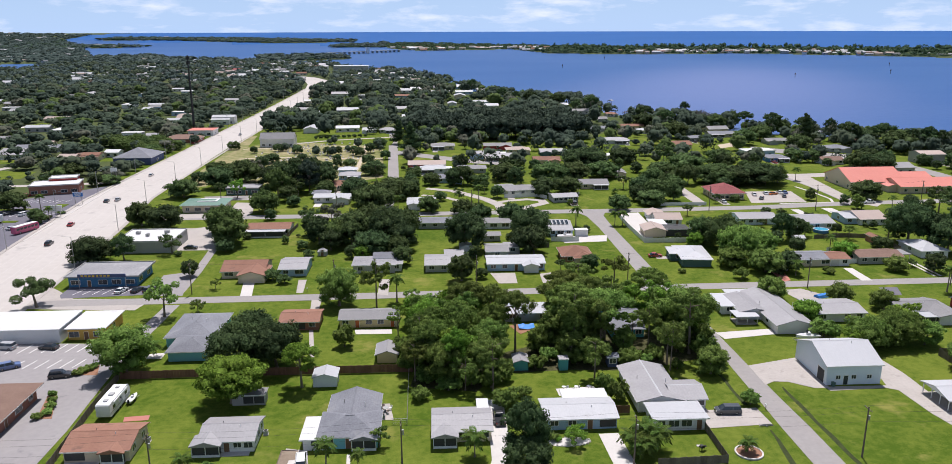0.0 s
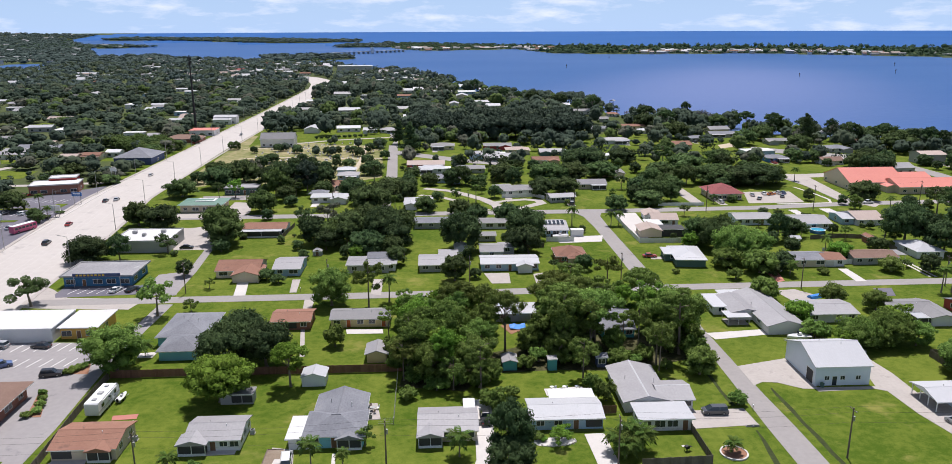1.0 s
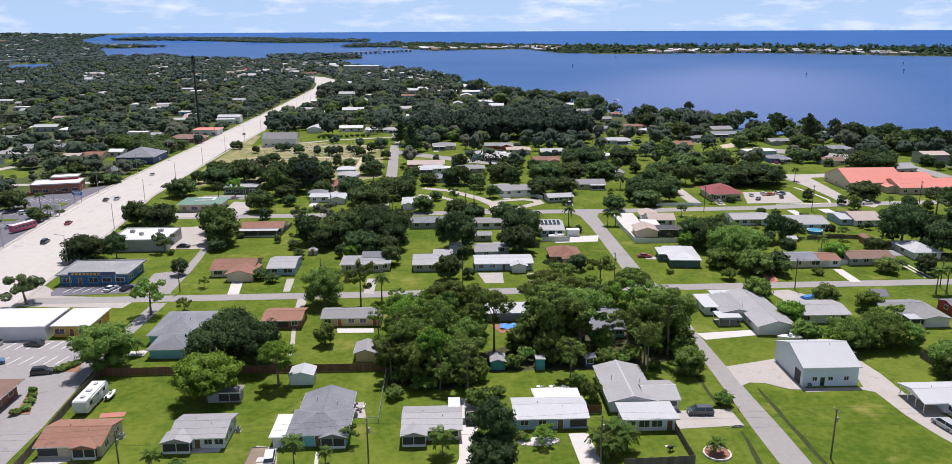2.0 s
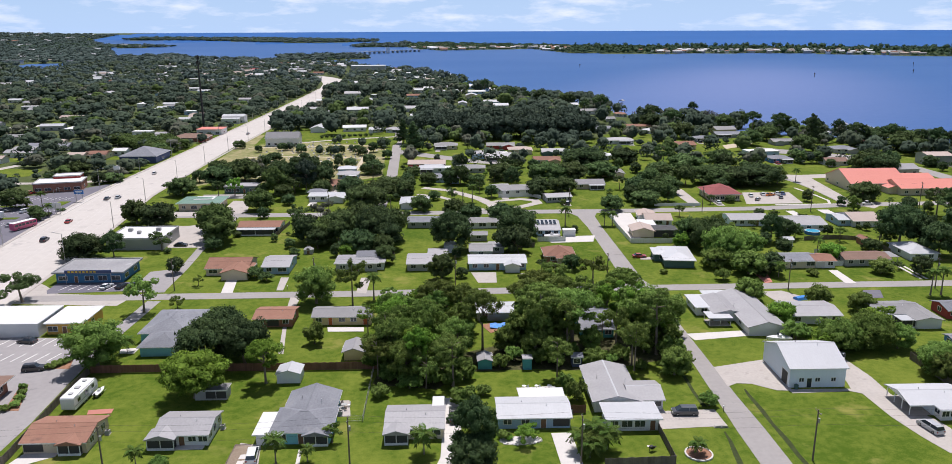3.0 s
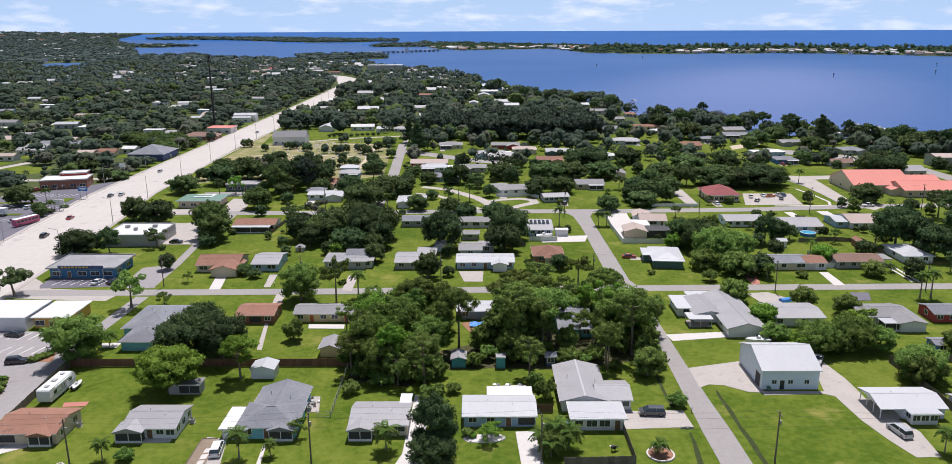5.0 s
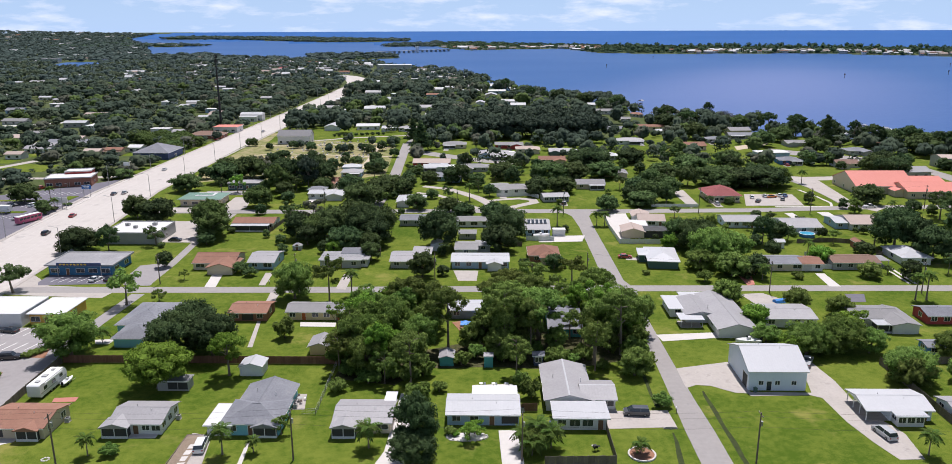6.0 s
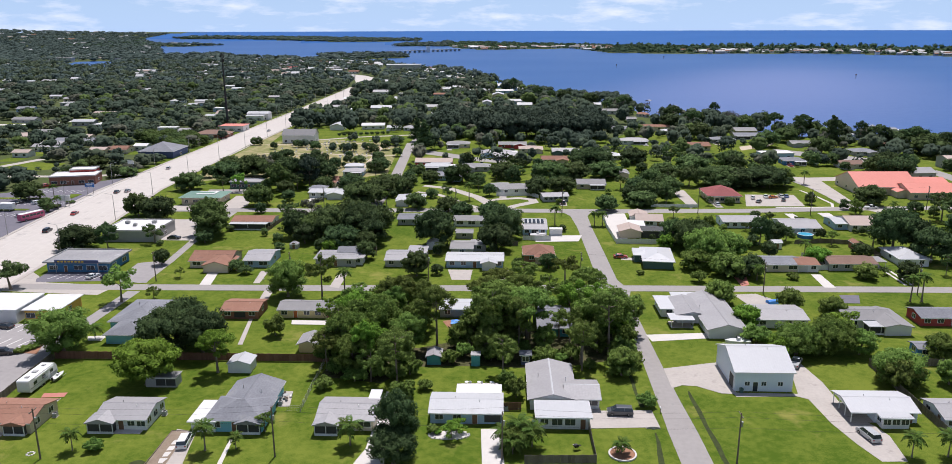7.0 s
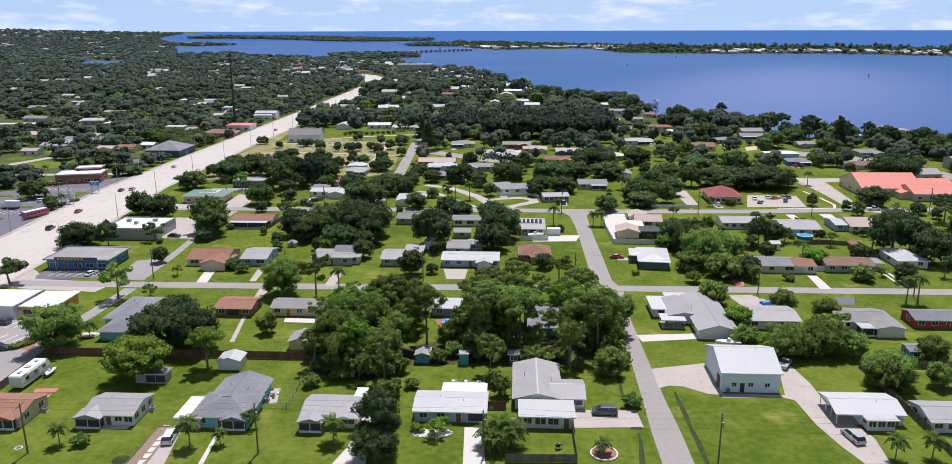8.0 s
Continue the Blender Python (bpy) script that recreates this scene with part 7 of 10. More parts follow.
tree(136.4, 266.8, 6.0, 6.4, "airy", "mid")
tree(145.6, 224.4, 5.0, 7.7, "oak", "pine")
tree(120.3, 152.5, 8.0, 12.2, "oak", "leaf")
tree(91.0, 254.9, 6.0, 6.6, "oak", "light")
tree(106.8, 224.9, 4.0, 8.0, "oak", "mid")
tree(119.2, 150.0, 7.0, 9.2, "oak", "pine")
tree(135.7, 164.6, 7.0, 7.8, "oak", "leaf")
tree(130.8, 151.9, 6.0, 6.1, "oak", "leaf")
tree(109.1, 167.3, 6.0, 9.4, "oak", "leaf")
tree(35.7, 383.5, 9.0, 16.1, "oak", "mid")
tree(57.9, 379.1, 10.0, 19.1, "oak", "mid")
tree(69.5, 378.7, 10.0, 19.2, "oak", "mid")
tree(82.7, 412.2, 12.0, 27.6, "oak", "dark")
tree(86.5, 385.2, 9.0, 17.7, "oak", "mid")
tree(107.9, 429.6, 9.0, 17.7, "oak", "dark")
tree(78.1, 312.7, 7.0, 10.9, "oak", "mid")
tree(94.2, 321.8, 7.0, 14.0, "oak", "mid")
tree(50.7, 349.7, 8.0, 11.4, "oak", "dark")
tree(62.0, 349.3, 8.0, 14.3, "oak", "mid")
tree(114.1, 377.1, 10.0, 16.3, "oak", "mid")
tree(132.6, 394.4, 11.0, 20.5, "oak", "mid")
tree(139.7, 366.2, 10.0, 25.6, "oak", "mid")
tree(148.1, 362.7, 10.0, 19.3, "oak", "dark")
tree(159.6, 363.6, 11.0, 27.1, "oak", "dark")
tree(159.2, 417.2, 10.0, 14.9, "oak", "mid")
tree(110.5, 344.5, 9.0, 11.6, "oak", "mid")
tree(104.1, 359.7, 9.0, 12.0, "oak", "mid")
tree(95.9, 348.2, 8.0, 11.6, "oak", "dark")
tree(205.8, 429.8, 8.0, 8.3, "oak", "mid")
tree(207.1, 423.3, 8.0, 7.5, "oak", "mid")
tree(167.5, 326.5, 6.0, 5.2, "oak", "mid")
tree(178.5, 317.7, 5.0, 4.6, "oak", "dark")
tree(192.6, 326.5, 9.0, 14.0, "oak", "mid")
tree(228.7, 394.7, 11.0, 16.5, "oak", "mid")
tree(235.2, 388.8, 11.0, 16.5, "oak", "dark")
tree(215.9, 423.0, 8.0, 9.4, "oak", "mid")
tree(-14.4, 471.7, 20.0, 13.7, "column", "dark")
tree(-23.3, 512.6, 17.0, 10.7, "column", "dark")
tree(3.4, 534.1, 10.0, 13.7, "oak", "mid")
tree(14.8, 416.2, 9.0, 8.4, "oak", "dark")
tree(-28.0, 321.0, 11.0, 14.0, "oak", "mid")
tree(-32.5, 331.5, 9.0, 9.0, "dense", "dark")
tree(-37.0, 349.4, 9.0, 14.3, "oak", "dark")
tree(-20.7, 341.7, 9.0, 14.0, "oak", "mid")
tree(-14.7, 351.9, 8.0, 14.3, "oak", "dark")
tree(-31.9, 402.2, 8.0, 13.1, "oak", "dark")
tree(-2.5, 315.1, 7.0, 10.3, "oak", "mid")
tree(11.7, 308.9, 7.0, 11.4, "oak", "mid")
tree(18.0, 297.7, 7.0, 9.8, "oak", "dark")
tree(-18.6, 348.8, 9.0, 17.1, "oak", "mid")
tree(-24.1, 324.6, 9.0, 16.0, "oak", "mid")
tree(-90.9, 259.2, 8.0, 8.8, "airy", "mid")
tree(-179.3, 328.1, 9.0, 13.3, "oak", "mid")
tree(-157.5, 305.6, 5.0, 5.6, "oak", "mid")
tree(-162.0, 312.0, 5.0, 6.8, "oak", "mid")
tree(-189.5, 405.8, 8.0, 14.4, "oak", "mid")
for u, v, g in ((-166, 470, 6.0), (-172, 478, 7.0), (-180, 484, 6.5), (-188, 490, 8.0), (-176, 492, 7.0), (-197, 498, 8.0), (-168, 488, 6.0), (-185, 503, 8.5), (-204, 508, 9.0), (-174, 506, 7.5), (-195, 515, 9.0), (-166, 502, 6.0), (-213, 516, 9.0), (-183, 517, 8.0)):
    tree(u, v, g, g * 1.5, "dense", "fresh" if (u + v) % 3 else "mid")                    # thick green brush beside the main road
tree(-162.4, 386.1, 5.0, 12.1, "oak", "mid")
tree(-193.5, 357.0, 2.0, 4.6, "bush", "mid")
tree(-158.5, 313.8, 1.6, 5.1, "bush", "mid")
tree(-157.0, 322.2, 1.6, 4.1, "bush", "mid")
tree(-80.8, 162.4, 1.5, 2.5, "bush", "leaf")
tree(-80.0, 163.6, 1.6, 2.8, "bush", "leaf")
tree(-79.2, 164.8, 1.6, 2.8, "bush", "leaf")
tree(-78.4, 166.1, 1.4, 2.5, "bush", "leaf")
tree(-80.0, 149.6, 1.6, 2.3, "bush", "leaf")
tree(-79.2, 146.9, 1.6, 2.6, "bush", "leaf")
tree(-78.5, 144.3, 1.6, 2.6, "bush", "leaf")
tree(-79.9, 142.4, 1.6, 2.3, "bush", "leaf")
tree(-81.5, 152.5, 1.4, 2.1, "bush", "leaf")
car(-170.8, 320.2, 60, CAR_WHITE, "white car in the car park", "suv")
car(-178.9, 320.7, 60, CAR_BLACK, "black car in the car park", "sedan")
car(-192.1, 357.6, 75, CAR_GREY, "dark grey car in the car park", "sedan")
car(-188.7, 357.4, 75, CAR_RED, "dark red car in the car park", "suv")
car(-163.6, 296.6, 70, CAR_SILVER, "silver car in the car park", "sedan")
car(-104.7, 178.6, 170, CAR_SILVER, "silver car in the car park", "van")
palm(-169.1, 330.8, 6.0, 2.0)
palm(-156.5, 311.6, 5.0, 2.0)
palm(-19.9, 120.7, 5.0, 2.2)
palm(-44.3, 120.0, 3.6, 1.8)
palm(-14.4, 121.4, 2.6, 1.5)
palm(108.0, 122.2, 4.0, 2.0)
palm(114.5, 122.5, 4.2, 2.2)
palm(148.8, 204.0, 7.0, 2.2)
palm(152.0, 204.1, 7.5, 2.2)
palm(-66.8, 171.2, 3.0, 2.2)
palm(6.4, 123.3, 4.2, 2.6)
palm(56.1, 121.8, 2.2, 1.8)
palm(-11.3, 206.0, 7.0, 2.4)
palm(54.8, 287.7, 7.0, 2.5)
palm(35.1, 123.4, 3.2, 2.6)
palm(37.8, 122.8, 3.0, 2.8)
palm(40.0, 123.8, 3.6, 2.6)
palm(36.4, 121.2, 2.6, 2.4)
palm(37.5, 124.9, 4.4, 2.6)
palm(111.9, 221.7, 4.0, 2.4)
palm(111.5, 226.6, 5.0, 2.2)
palm(-15.7, 317.8, 6.0, 2.0)
palm(19.4, 332.1, 7.0, 2.4)
palm(181.8, 371.2, 6.0, 2.2)
palm(73.2, 287.2, 5.0, 2.2)
palm(70.1, 287.3, 5.0, 2.2)
car(58.0, 136.6, 178, CAR_GREY, "dark grey minivan parked across the drive", "van")
car(103.4, 129.0, 101, CAR_SILVER, "silver minivan parked on the concrete drive", "van")
car(-24.6, 123.0, 97, CAR_WHITE, "white minivan parked on the drive", "van")
car(-84.0, 161.7, 10, CAR_BLACK, "black estate car in the car park", "suv")
car(-94.1, 177.9, 170, CAR_BLACK, "black car in the car park", "sedan")
car(-97.8, 167.0, 30, CAR_BLUE, "blue car in the car park", "suv")
car(-92.7, 219.3, 75, CAR_WHITE, "white car before the blue shop", "sedan")
car(-88.2, 219.6, 75, CAR_BLACK, "black car before the blue shop", "sedan")
car(-84.6, 219.4, 75, CAR_GREY, "dark car before the blue shop", "suv")
car(-86.1, 264.5, 0, CAR_BLACK, "black car behind the grey block", "sedan")
car(73.9, 244.5, 0, CAR_RED, "red car on the drive", "sedan")
car(110.5, 228.2, 80, CAR_WHITE, "white car on the red drive", "suv")
car(146.7, 337.7, 75, CAR_WHITE, "white car beside the red-roofed office", "sedan")
car(146.9, 330.0, 60, CAR_BLACK, "black car beside the red-roofed office", "sedan")
car(153.1, 340.1, 80, CAR_WHITE, "white car beside the red-roofed office", "sedan")
car(155.9, 338.7, 20, CAR_ORANGE, "orange car beside the red-roofed office", "sedan")
car(160.3, 341.2, 85, CAR_WHITE, "white car beside the red-roofed office", "sedan")
car(162.5, 341.1, 85, CAR_BLUE, "blue car beside the red-roofed office", "sedan")
car(158.8, 333.4, 70, CAR_GREY, "dark grey car beside the red-roofed office", "sedan")
car(-138.8, 273.4, 97, CAR_BLACK, "black car on the main road", "suv", group="cars on the main road")
car(-143.6, 301.4, 97, CAR_RED, "dark red car on the main road", "sedan", group="cars on the main road")
car(-146.9, 344.2, 97, CAR_GREY, "dark grey car on the main road", "sedan", group="cars on the main road")
car(-143.0, 346.7, 97, CAR_SILVER, "silver car on the main road", "sedan", group="cars on the main road")
car(-149.2, 407.1, 97, CAR_WHITE, "white car on the main road", "sedan", group="cars on the main road")
car(-141.0, 662.0, 92, CAR_BLACK, "black car on the main road", "sedan", group="cars on the main road")
car(-140.5, 565.0, 92, CAR_SILVER, "silver car on the main road", "sedan", group="cars on the main road")
tree(-97.9, 486.2, 5.3, 7.4, "dense", "dark")
tree(-84.6, 477.9, 5.6, 7.3, "dense", "dark")
tree(-73.2, 477.4, 5.2, 5.0, "dense", "dark")
tree(-65.0, 469.6, 5.7, 5.7, "dense", "dark")
tree(-58.6, 469.3, 6.2, 5.6, "dense", "dark")
tree(-49.2, 468.9, 6.6, 5.1, "dense", "dark")
tree(-39.5, 476.1, 7.1, 7.1, "dense", "dark")
tree(-35.3, 497.2, 6.9, 9.5, "dense", "dark")
tree(-37.5, 434.0, 6.3, 7.8, "dense", "dark")
tree(-46.7, 426.0, 5.1, 7.2, "dense", "dark")
tree(-57.6, 410.5, 6.9, 7.5, "dense", "dark")
tree(-67.3, 426.7, 6.5, 6.5, "dense", "dark")
tree(-75.5, 441.9, 6.1, 6.7, "dense", "dark")
tree(-56.0, 441.2, 5.4, 5.3, "dense", "dark")
tree(-93.3, 442.6, 5.9, 9.5, "dense", "dark")
tree(-95.9, 427.8, 6.7, 7.9, "dense", "dark")
tree(-28.8, 451.4, 6.0, 6.7, "dense", "dark")
tree(-44.8, 463.9, 5.8, 7.0, "dense", "dark")
tree(-111.5, 479.0, 5.1, 5.3, "dense", "dark")
tree(-53.6, 426.2, 5.3, 5.7, "dense", "dark")
tree(-77.6, 427.1, 6.1, 7.8, "dense", "dark")
tree(-7.2, 555.3, 17.2, 20.5, "dense", "deep")
tree(-0.4, 547.9, 17.4, 20.2, "dense", "deep")
tree(6.1, 547.0, 15.3, 20.1, "dense", "deep")
tree(12.6, 558.7, 18.3, 20.6, "dense", "deep")
tree(19.2, 559.2, 15.9, 20.6, "dense", "deep")
tree(25.3, 523.1, 16.9, 19.3, "dense", "deep")
tree(31.7, 529.1, 16.9, 19.5, "dense", "deep")
tree(38.5, 543.2, 15.6, 20.0, "dense", "deep")
tree(44.3, 529.4, 18.5, 19.5, "dense", "deep")
tree(51.0, 536.2, 18.0, 19.8, "dense", "deep")
tree(57.9, 542.6, 15.3, 20.0, "dense", "deep")
tree(63.2, 528.7, 17.4, 19.5, "dense", "deep")
tree(72.3, 558.8, 15.1, 20.7, "dense", "deep")
tree(75.5, 526.0, 16.9, 19.5, "dense", "deep")
tree(81.5, 524.0, 18.5, 19.4, "dense", "deep")
tree(87.6, 523.1, 18.7, 19.4, "dense", "deep")
tree(96.0, 538.4, 18.2, 20.0, "dense", "deep")
tree(101.7, 533.4, 18.7, 19.9, "dense", "deep")
tree(-13.3, 615.4, 13.3, 19.7, "dense", "deep")
tree(-5.4, 640.4, 13.7, 20.5, "dense", "deep")
tree(4.4, 606.1, 14.3, 19.4, "dense", "deep")
tree(13.0, 619.9, 13.9, 19.8, "dense", "deep")
tree(21.8, 622.4, 14.2, 19.9, "dense", "deep")
tree(30.7, 624.4, 14.8, 20.0, "dense", "deep")
tree(39.1, 610.3, 15.7, 19.5, "dense", "deep")
tree(47.5, 606.0, 15.8, 19.4, "dense", "deep")
tree(65.7, 617.8, 13.5, 19.8, "dense", "deep")
tree(72.7, 597.9, 15.9, 19.2, "dense", "deep")
tree(81.7, 602.3, 14.7, 19.4, "dense", "deep")
tree(91.7, 614.2, 13.6, 19.8, "dense", "deep")
tree(99.1, 603.8, 14.7, 19.5, "dense", "deep")
tree(185.2, 601.5, 12.0, 15.0, "oak", "mid")
tree(213.5, 571.4, 12.0, 19.3, "oak", "mid")
tree(229.6, 585.1, 13.0, 15.9, "oak", "mid")
tree(161.4, 581.8, 12.0, 19.2, "oak", "dark")
tree(252.8, 545.1, 11.0, 14.2, "oak", "mid")
tree(282.1, 484.5, 12.0, 17.7, "oak", "dark")
tree(289.4, 462.9, 13.0, 25.8, "oak", "mid")
tree(306.7, 466.8, 12.0, 22.0, "oak", "dark")
tree(169.2, 526.5, 12.0, 17.5, "oak", "mid")
tree(203.3, 492.6, 11.0, 16.9, "oak", "mid")
tree(223.0, 512.9, 11.0, 17.7, "oak", "mid")
tree(226.6, 464.1, 11.0, 16.3, "oak", "mid")
tree(243.9, 491.4, 21.0, 13.0, "column", "dark")
tree(-2.0, 181.0, 12.0, 9.0, "oak", "leaf")
tree(-3.5, 169.4, 11.0, 8.5, "oak", "leaf")
tree(7.3, 179.0, 13.0, 7.3, "oak", "leaf")
tree(33.4, 192.0, 13.5, 10.5, "parasol", "pine")
tree(39.4, 185.6, 14.0, 11.5, "parasol", "pine")
tree(35.0, 174.5, 14.0, 9.3, "oak", "pine")
tree(29.8, 173.4, 13.0, 8.0, "oak", "pine")
tree(2.0, 160.7, 11.0, 7.6, "oak", "light")
for x, y, h, w in ((228, 553, 14, 13), (245, 544, 13.5, 14), (253, 512, 14, 14), (267, 504, 14, 9.5), (272, 490, 13, 15), (286, 473, 14, 16), (297, 460, 13, 9), (305, 456, 14, 11), (310, 450, 13, 9), (46, 922, 15, 12.5),
                   (69, 788, 15, 13), (93, 740, 15, 15), (114, 710, 15, 16), (140, 683, 15, 16), (166, 599, 14, 15), (173, 567, 14, 14), (195.5, 592, 18.5, 9), (124, 668, 13, 11), (82, 770, 13, 10), (237, 528, 12, 10)):
    tree(x, y, h + 2.5, w, "parasol", "dark")
tree(204.0, 578.0, 19.0, 15.0, "bare", "bare")
tree(-2.0, 176.0, 12.5, 11.0, "oak", "light")
tree(5.0, 171.5, 13.0, 12.0, "oak", "leaf")
tree(-4.2, 160.5, 9.5, 9.0, "oak", "leaf")
tree(1.3, 153.5, 10.5, 9.5, "oak", "leaf")
tree(10.1, 156.5, 10.5, 9.5, "dense", "pine")
tree(12.5, 165.0, 11.5, 9.0, "oak", "leaf")
tree(18.6, 169.8, 16.5, 9.5, "parasol", "pine")
tree(30.2, 182.0, 14.5, 10.5, "parasol", "pine")
tree(32.5, 176.0, 15.0, 14.0, "parasol", "leaf")
tree(40.5, 171.6, 15.5, 15.0, "parasol", "leaf")
tree(57.5, 194.0, 13.0, 11.0, "parasol", "leaf")
tree(60.5, 176.5, 14.0, 16.0, "oak", "leaf")
tree(52.5, 159.8, 10.0, 7.5, "pine", "pine")
for x, y, h, w, leaf in ((10.0, 186.0, 12.0, 9.0, "leaf"), (3.5, 189.0, 11.0, 9.0, "light"), (13.5, 176.0, 11.0, 8.0, "leaf"), (-1.0, 165.5, 11.5, 9.5, "leaf"), (24.0, 168.5, 7.0, 6.5, "leaf"), (30.0, 165.5, 6.0, 6.0, "leaf"), (36.0, 168.0, 7.5, 6.5, "pine"), (44.5, 168.5, 6.5, 6.0, "leaf"), (57.0, 167.0, 6.0, 5.5, "leaf"), (64.0, 170.0, 6.5, 6.0, "leaf"), (14.0, 191.5, 9.0, 7.0, "pine"), (-6.0, 187.0, 9.0, 7.5, "light")):
    tree(x, y, h, w, "oak", leaf)
for i in range(10):
    tree(-82.6 + 3.76 * i, 540.7 + 1.09 * i, 2.6, 3.0 + 0.3 * (i % 3), "bush", "dark", "clipped round dark green bush in a row")
strip("lane", [(-104, 519), (-90, 521), (-70, 533.5), (-40, 543), (-27, 547)], 4.0, CONCRETE, 0.05, "pale concrete lane behind the cemetery")
keep(122, 314, 186, 352)
keep(196, 330, 262, 374, 2)
keep(178, 372, 212, 415)
strip("road", [(178, 394), (181, 376), (183.2, 362), (183.8, 345), (183.3, 328), (184, 317)], 4.6, ASPHALT, 0.047, "curving pale grey side road past the church hall")
strip("path", [(174.5, 356), (177, 341), (177.8, 328), (175.5, 321.6), (169, 320.8), (151, 320.4)], 1.2, WHITECON, 0.058, "narrow pale curving footpath on a lawn")
slab("driveway", rect(150.6, 299.5, 154.2, 309), WHITECON, 0.056, "pale concrete drive beside a bungalow", category="pavement")
slab("driveway", rect(164.6, 297.5, 169.4, 310.5), WHITECON, 0.056, "pale concrete drive beside a bungalow", category="pavement")
house(129.7, 257.9, 3.0, 3.3, "small white garden shed on a back lawn", name="shed", category="shed", h=2.2, roof="gable", pitch=0.4, rm=R_WHITE, wm=W_WHITE, front="D", left="", right="", eave=0.2)
house(156.9, 257.2, 2.6, 5.3, "small brown garden shed on a back lawn", name="shed", category="shed", h=2.3, roof="gable", pitch=0.5, rm=R_BROWN, wm=W_BRICK, ridge="y", front="D", left="", right="", eave=0.2)
slab("forecourt", [(-144.2, 240.5), (-122.9, 231.2), (-112.3, 222.1), (-104.4, 214.2), (-81.4, 211.9), (-83.1, 203.5), (-103.8, 205.3), (-126.5, 208.1)], CONCRETE, 0.036, "pale worn concrete forecourt between shops and road", category="pavement")
slab("forecourt", [(-101.1, 294.2), (-87.6, 293.3), (-82.3, 262.6), (-90.4, 263.1)], CONCRETE, 0.050, "pale concrete yard beside the grey block", category="pavement")

# ---- houses in the woods beyond the main road ----
slab("lawn", [(-262, 398), (-232, 392), (-214, 404), (-216, 424), (-240, 428), (-262, 418)], GRASS, 0.035, "sunlit open lawn at the edge of the woods", category="lawn")
strip("road", [(-300, 388), (-262, 386), (-225, 384), (-196, 384), (-166, 389)], 5.0, CONCRETE, 0.05, "pale side street beside the restaurant")
far_house(-252.9, 470.0, 16.9, 8.5, 3.0, R_LIGHT, W_WHITE, "long low house with a pale grey roof among trees")
slab("lawn", rect(-263.9, 450.8, -241.9, 465.5), GRASS, 0.035, "open grass clearing before a house in the woods", category="lawn")
far_house(-253.8, 497.6, 16.8, 8.4, 3.0, R_SLATE, W_GREY, "long house with a slate-grey roof among trees")
slab("lawn", rect(-264.7, 478.4, -242.9, 493.1), GRASS, 0.035, "open grass clearing before a house in the woods", category="lawn")
far_house(-253.1, 515.7, 9.1, 7.5, 3.0, R_TAN, W_CREAM, "small tan-roofed house among trees")
slab("lawn", rect(-259.0, 497.0, -247.2, 511.7), GRASS, 0.035, "open grass clearing before a house in the woods", category="lawn")
far_house(-357.4, 617.4, 19.2, 9.6, 3.0, R_GREY, W_GREY, "long low grey house beside a pale lane")
slab("lawn", rect(-369.9, 597.6, -344.9, 612.3), GRASS, 0.035, "open grass clearing before a house in the woods", category="lawn")
far_house(-255.0, 447.4, 9.8, 7.5, 3.0, R_TAN, W_WHITE, "tan-roofed house beside a curved drive")
slab("lawn", rect(-261.4, 428.6, -248.6, 443.3), GRASS, 0.035, "open grass clearing before a house in the woods", category="lawn")
far_house(-213.6, 458.2, 9.6, 7.5, 3.0, R_TAN, W_CREAM, "tan-roofed house hidden among trees")
slab("lawn", rect(-219.8, 439.4, -207.4, 454.1), GRASS, 0.035, "open grass clearing before a house in the woods", category="lawn")
far_house(-202.4, 463.5, 9.6, 7.5, 3.0, R_BROWN, W_CREAM, "brown-roofed house hidden among trees")
slab("lawn", rect(-208.6, 444.8, -196.2, 459.4), GRASS, 0.035, "open grass clearing before a house in the woods", category="lawn")
far_house(-194.2, 474.1, 8.0, 7.5, 3.0, R_FLATWHITE, W_WHITE, "small white flat-roofed shed among trees")
slab("lawn", rect(-199.4, 455.4, -189.0, 470.1), GRASS, 0.035, "open grass clearing before a house in the woods", category="lawn")
far_house(-311.3, 660.5, 20.8, 10.4, 3.0, R_TAN, W_CREAM, "long tan-roofed house deep in the woods")
slab("lawn", rect(-324.8, 640.3, -297.8, 655.0), GRASS, 0.035, "open grass clearing before a house in the woods", category="lawn")
far_house(-209.9, 642.8, 13.9, 7.5, 3.0, R_WHITE, W_WHITE, "white-roofed house near the main road")
slab("lawn", rect(-219.0, 624.0, -200.8, 638.8), GRASS, 0.035, "open grass clearing before a house in the woods", category="lawn")
far_house(-210.7, 677.4, 13.5, 7.5, 3.0, R_TAN, W_WHITE, "tan-roofed house near the main road")
slab("lawn", rect(-219.5, 658.6, -201.9, 673.4), GRASS, 0.035, "open grass clearing before a house in the woods", category="lawn")
far_house(-196.1, 529.7, 8.9, 7.5, 3.0, R_WHITE, W_WHITE, "white-roofed house among trees")
slab("lawn", rect(-201.9, 511.0, -190.3, 525.7), GRASS, 0.035, "open grass clearing before a house in the woods", category="lawn")
far_house(-197.0, 549.9, 8.0, 7.5, 3.0, R_LIGHT, W_WHITE, "pale-roofed house among trees")
slab("lawn", rect(-202.2, 531.1, -191.8, 545.9), GRASS, 0.035, "open grass clearing before a house in the woods", category="lawn")
far_house(-268.3, 720.8, 8.0, 7.5, 3.0, R_WHITE, W_WHITE, "white-roofed house in the woods")
slab("lawn", rect(-273.5, 702.0, -263.1, 716.8), GRASS, 0.035, "open grass clearing before a house in the woods", category="lawn")
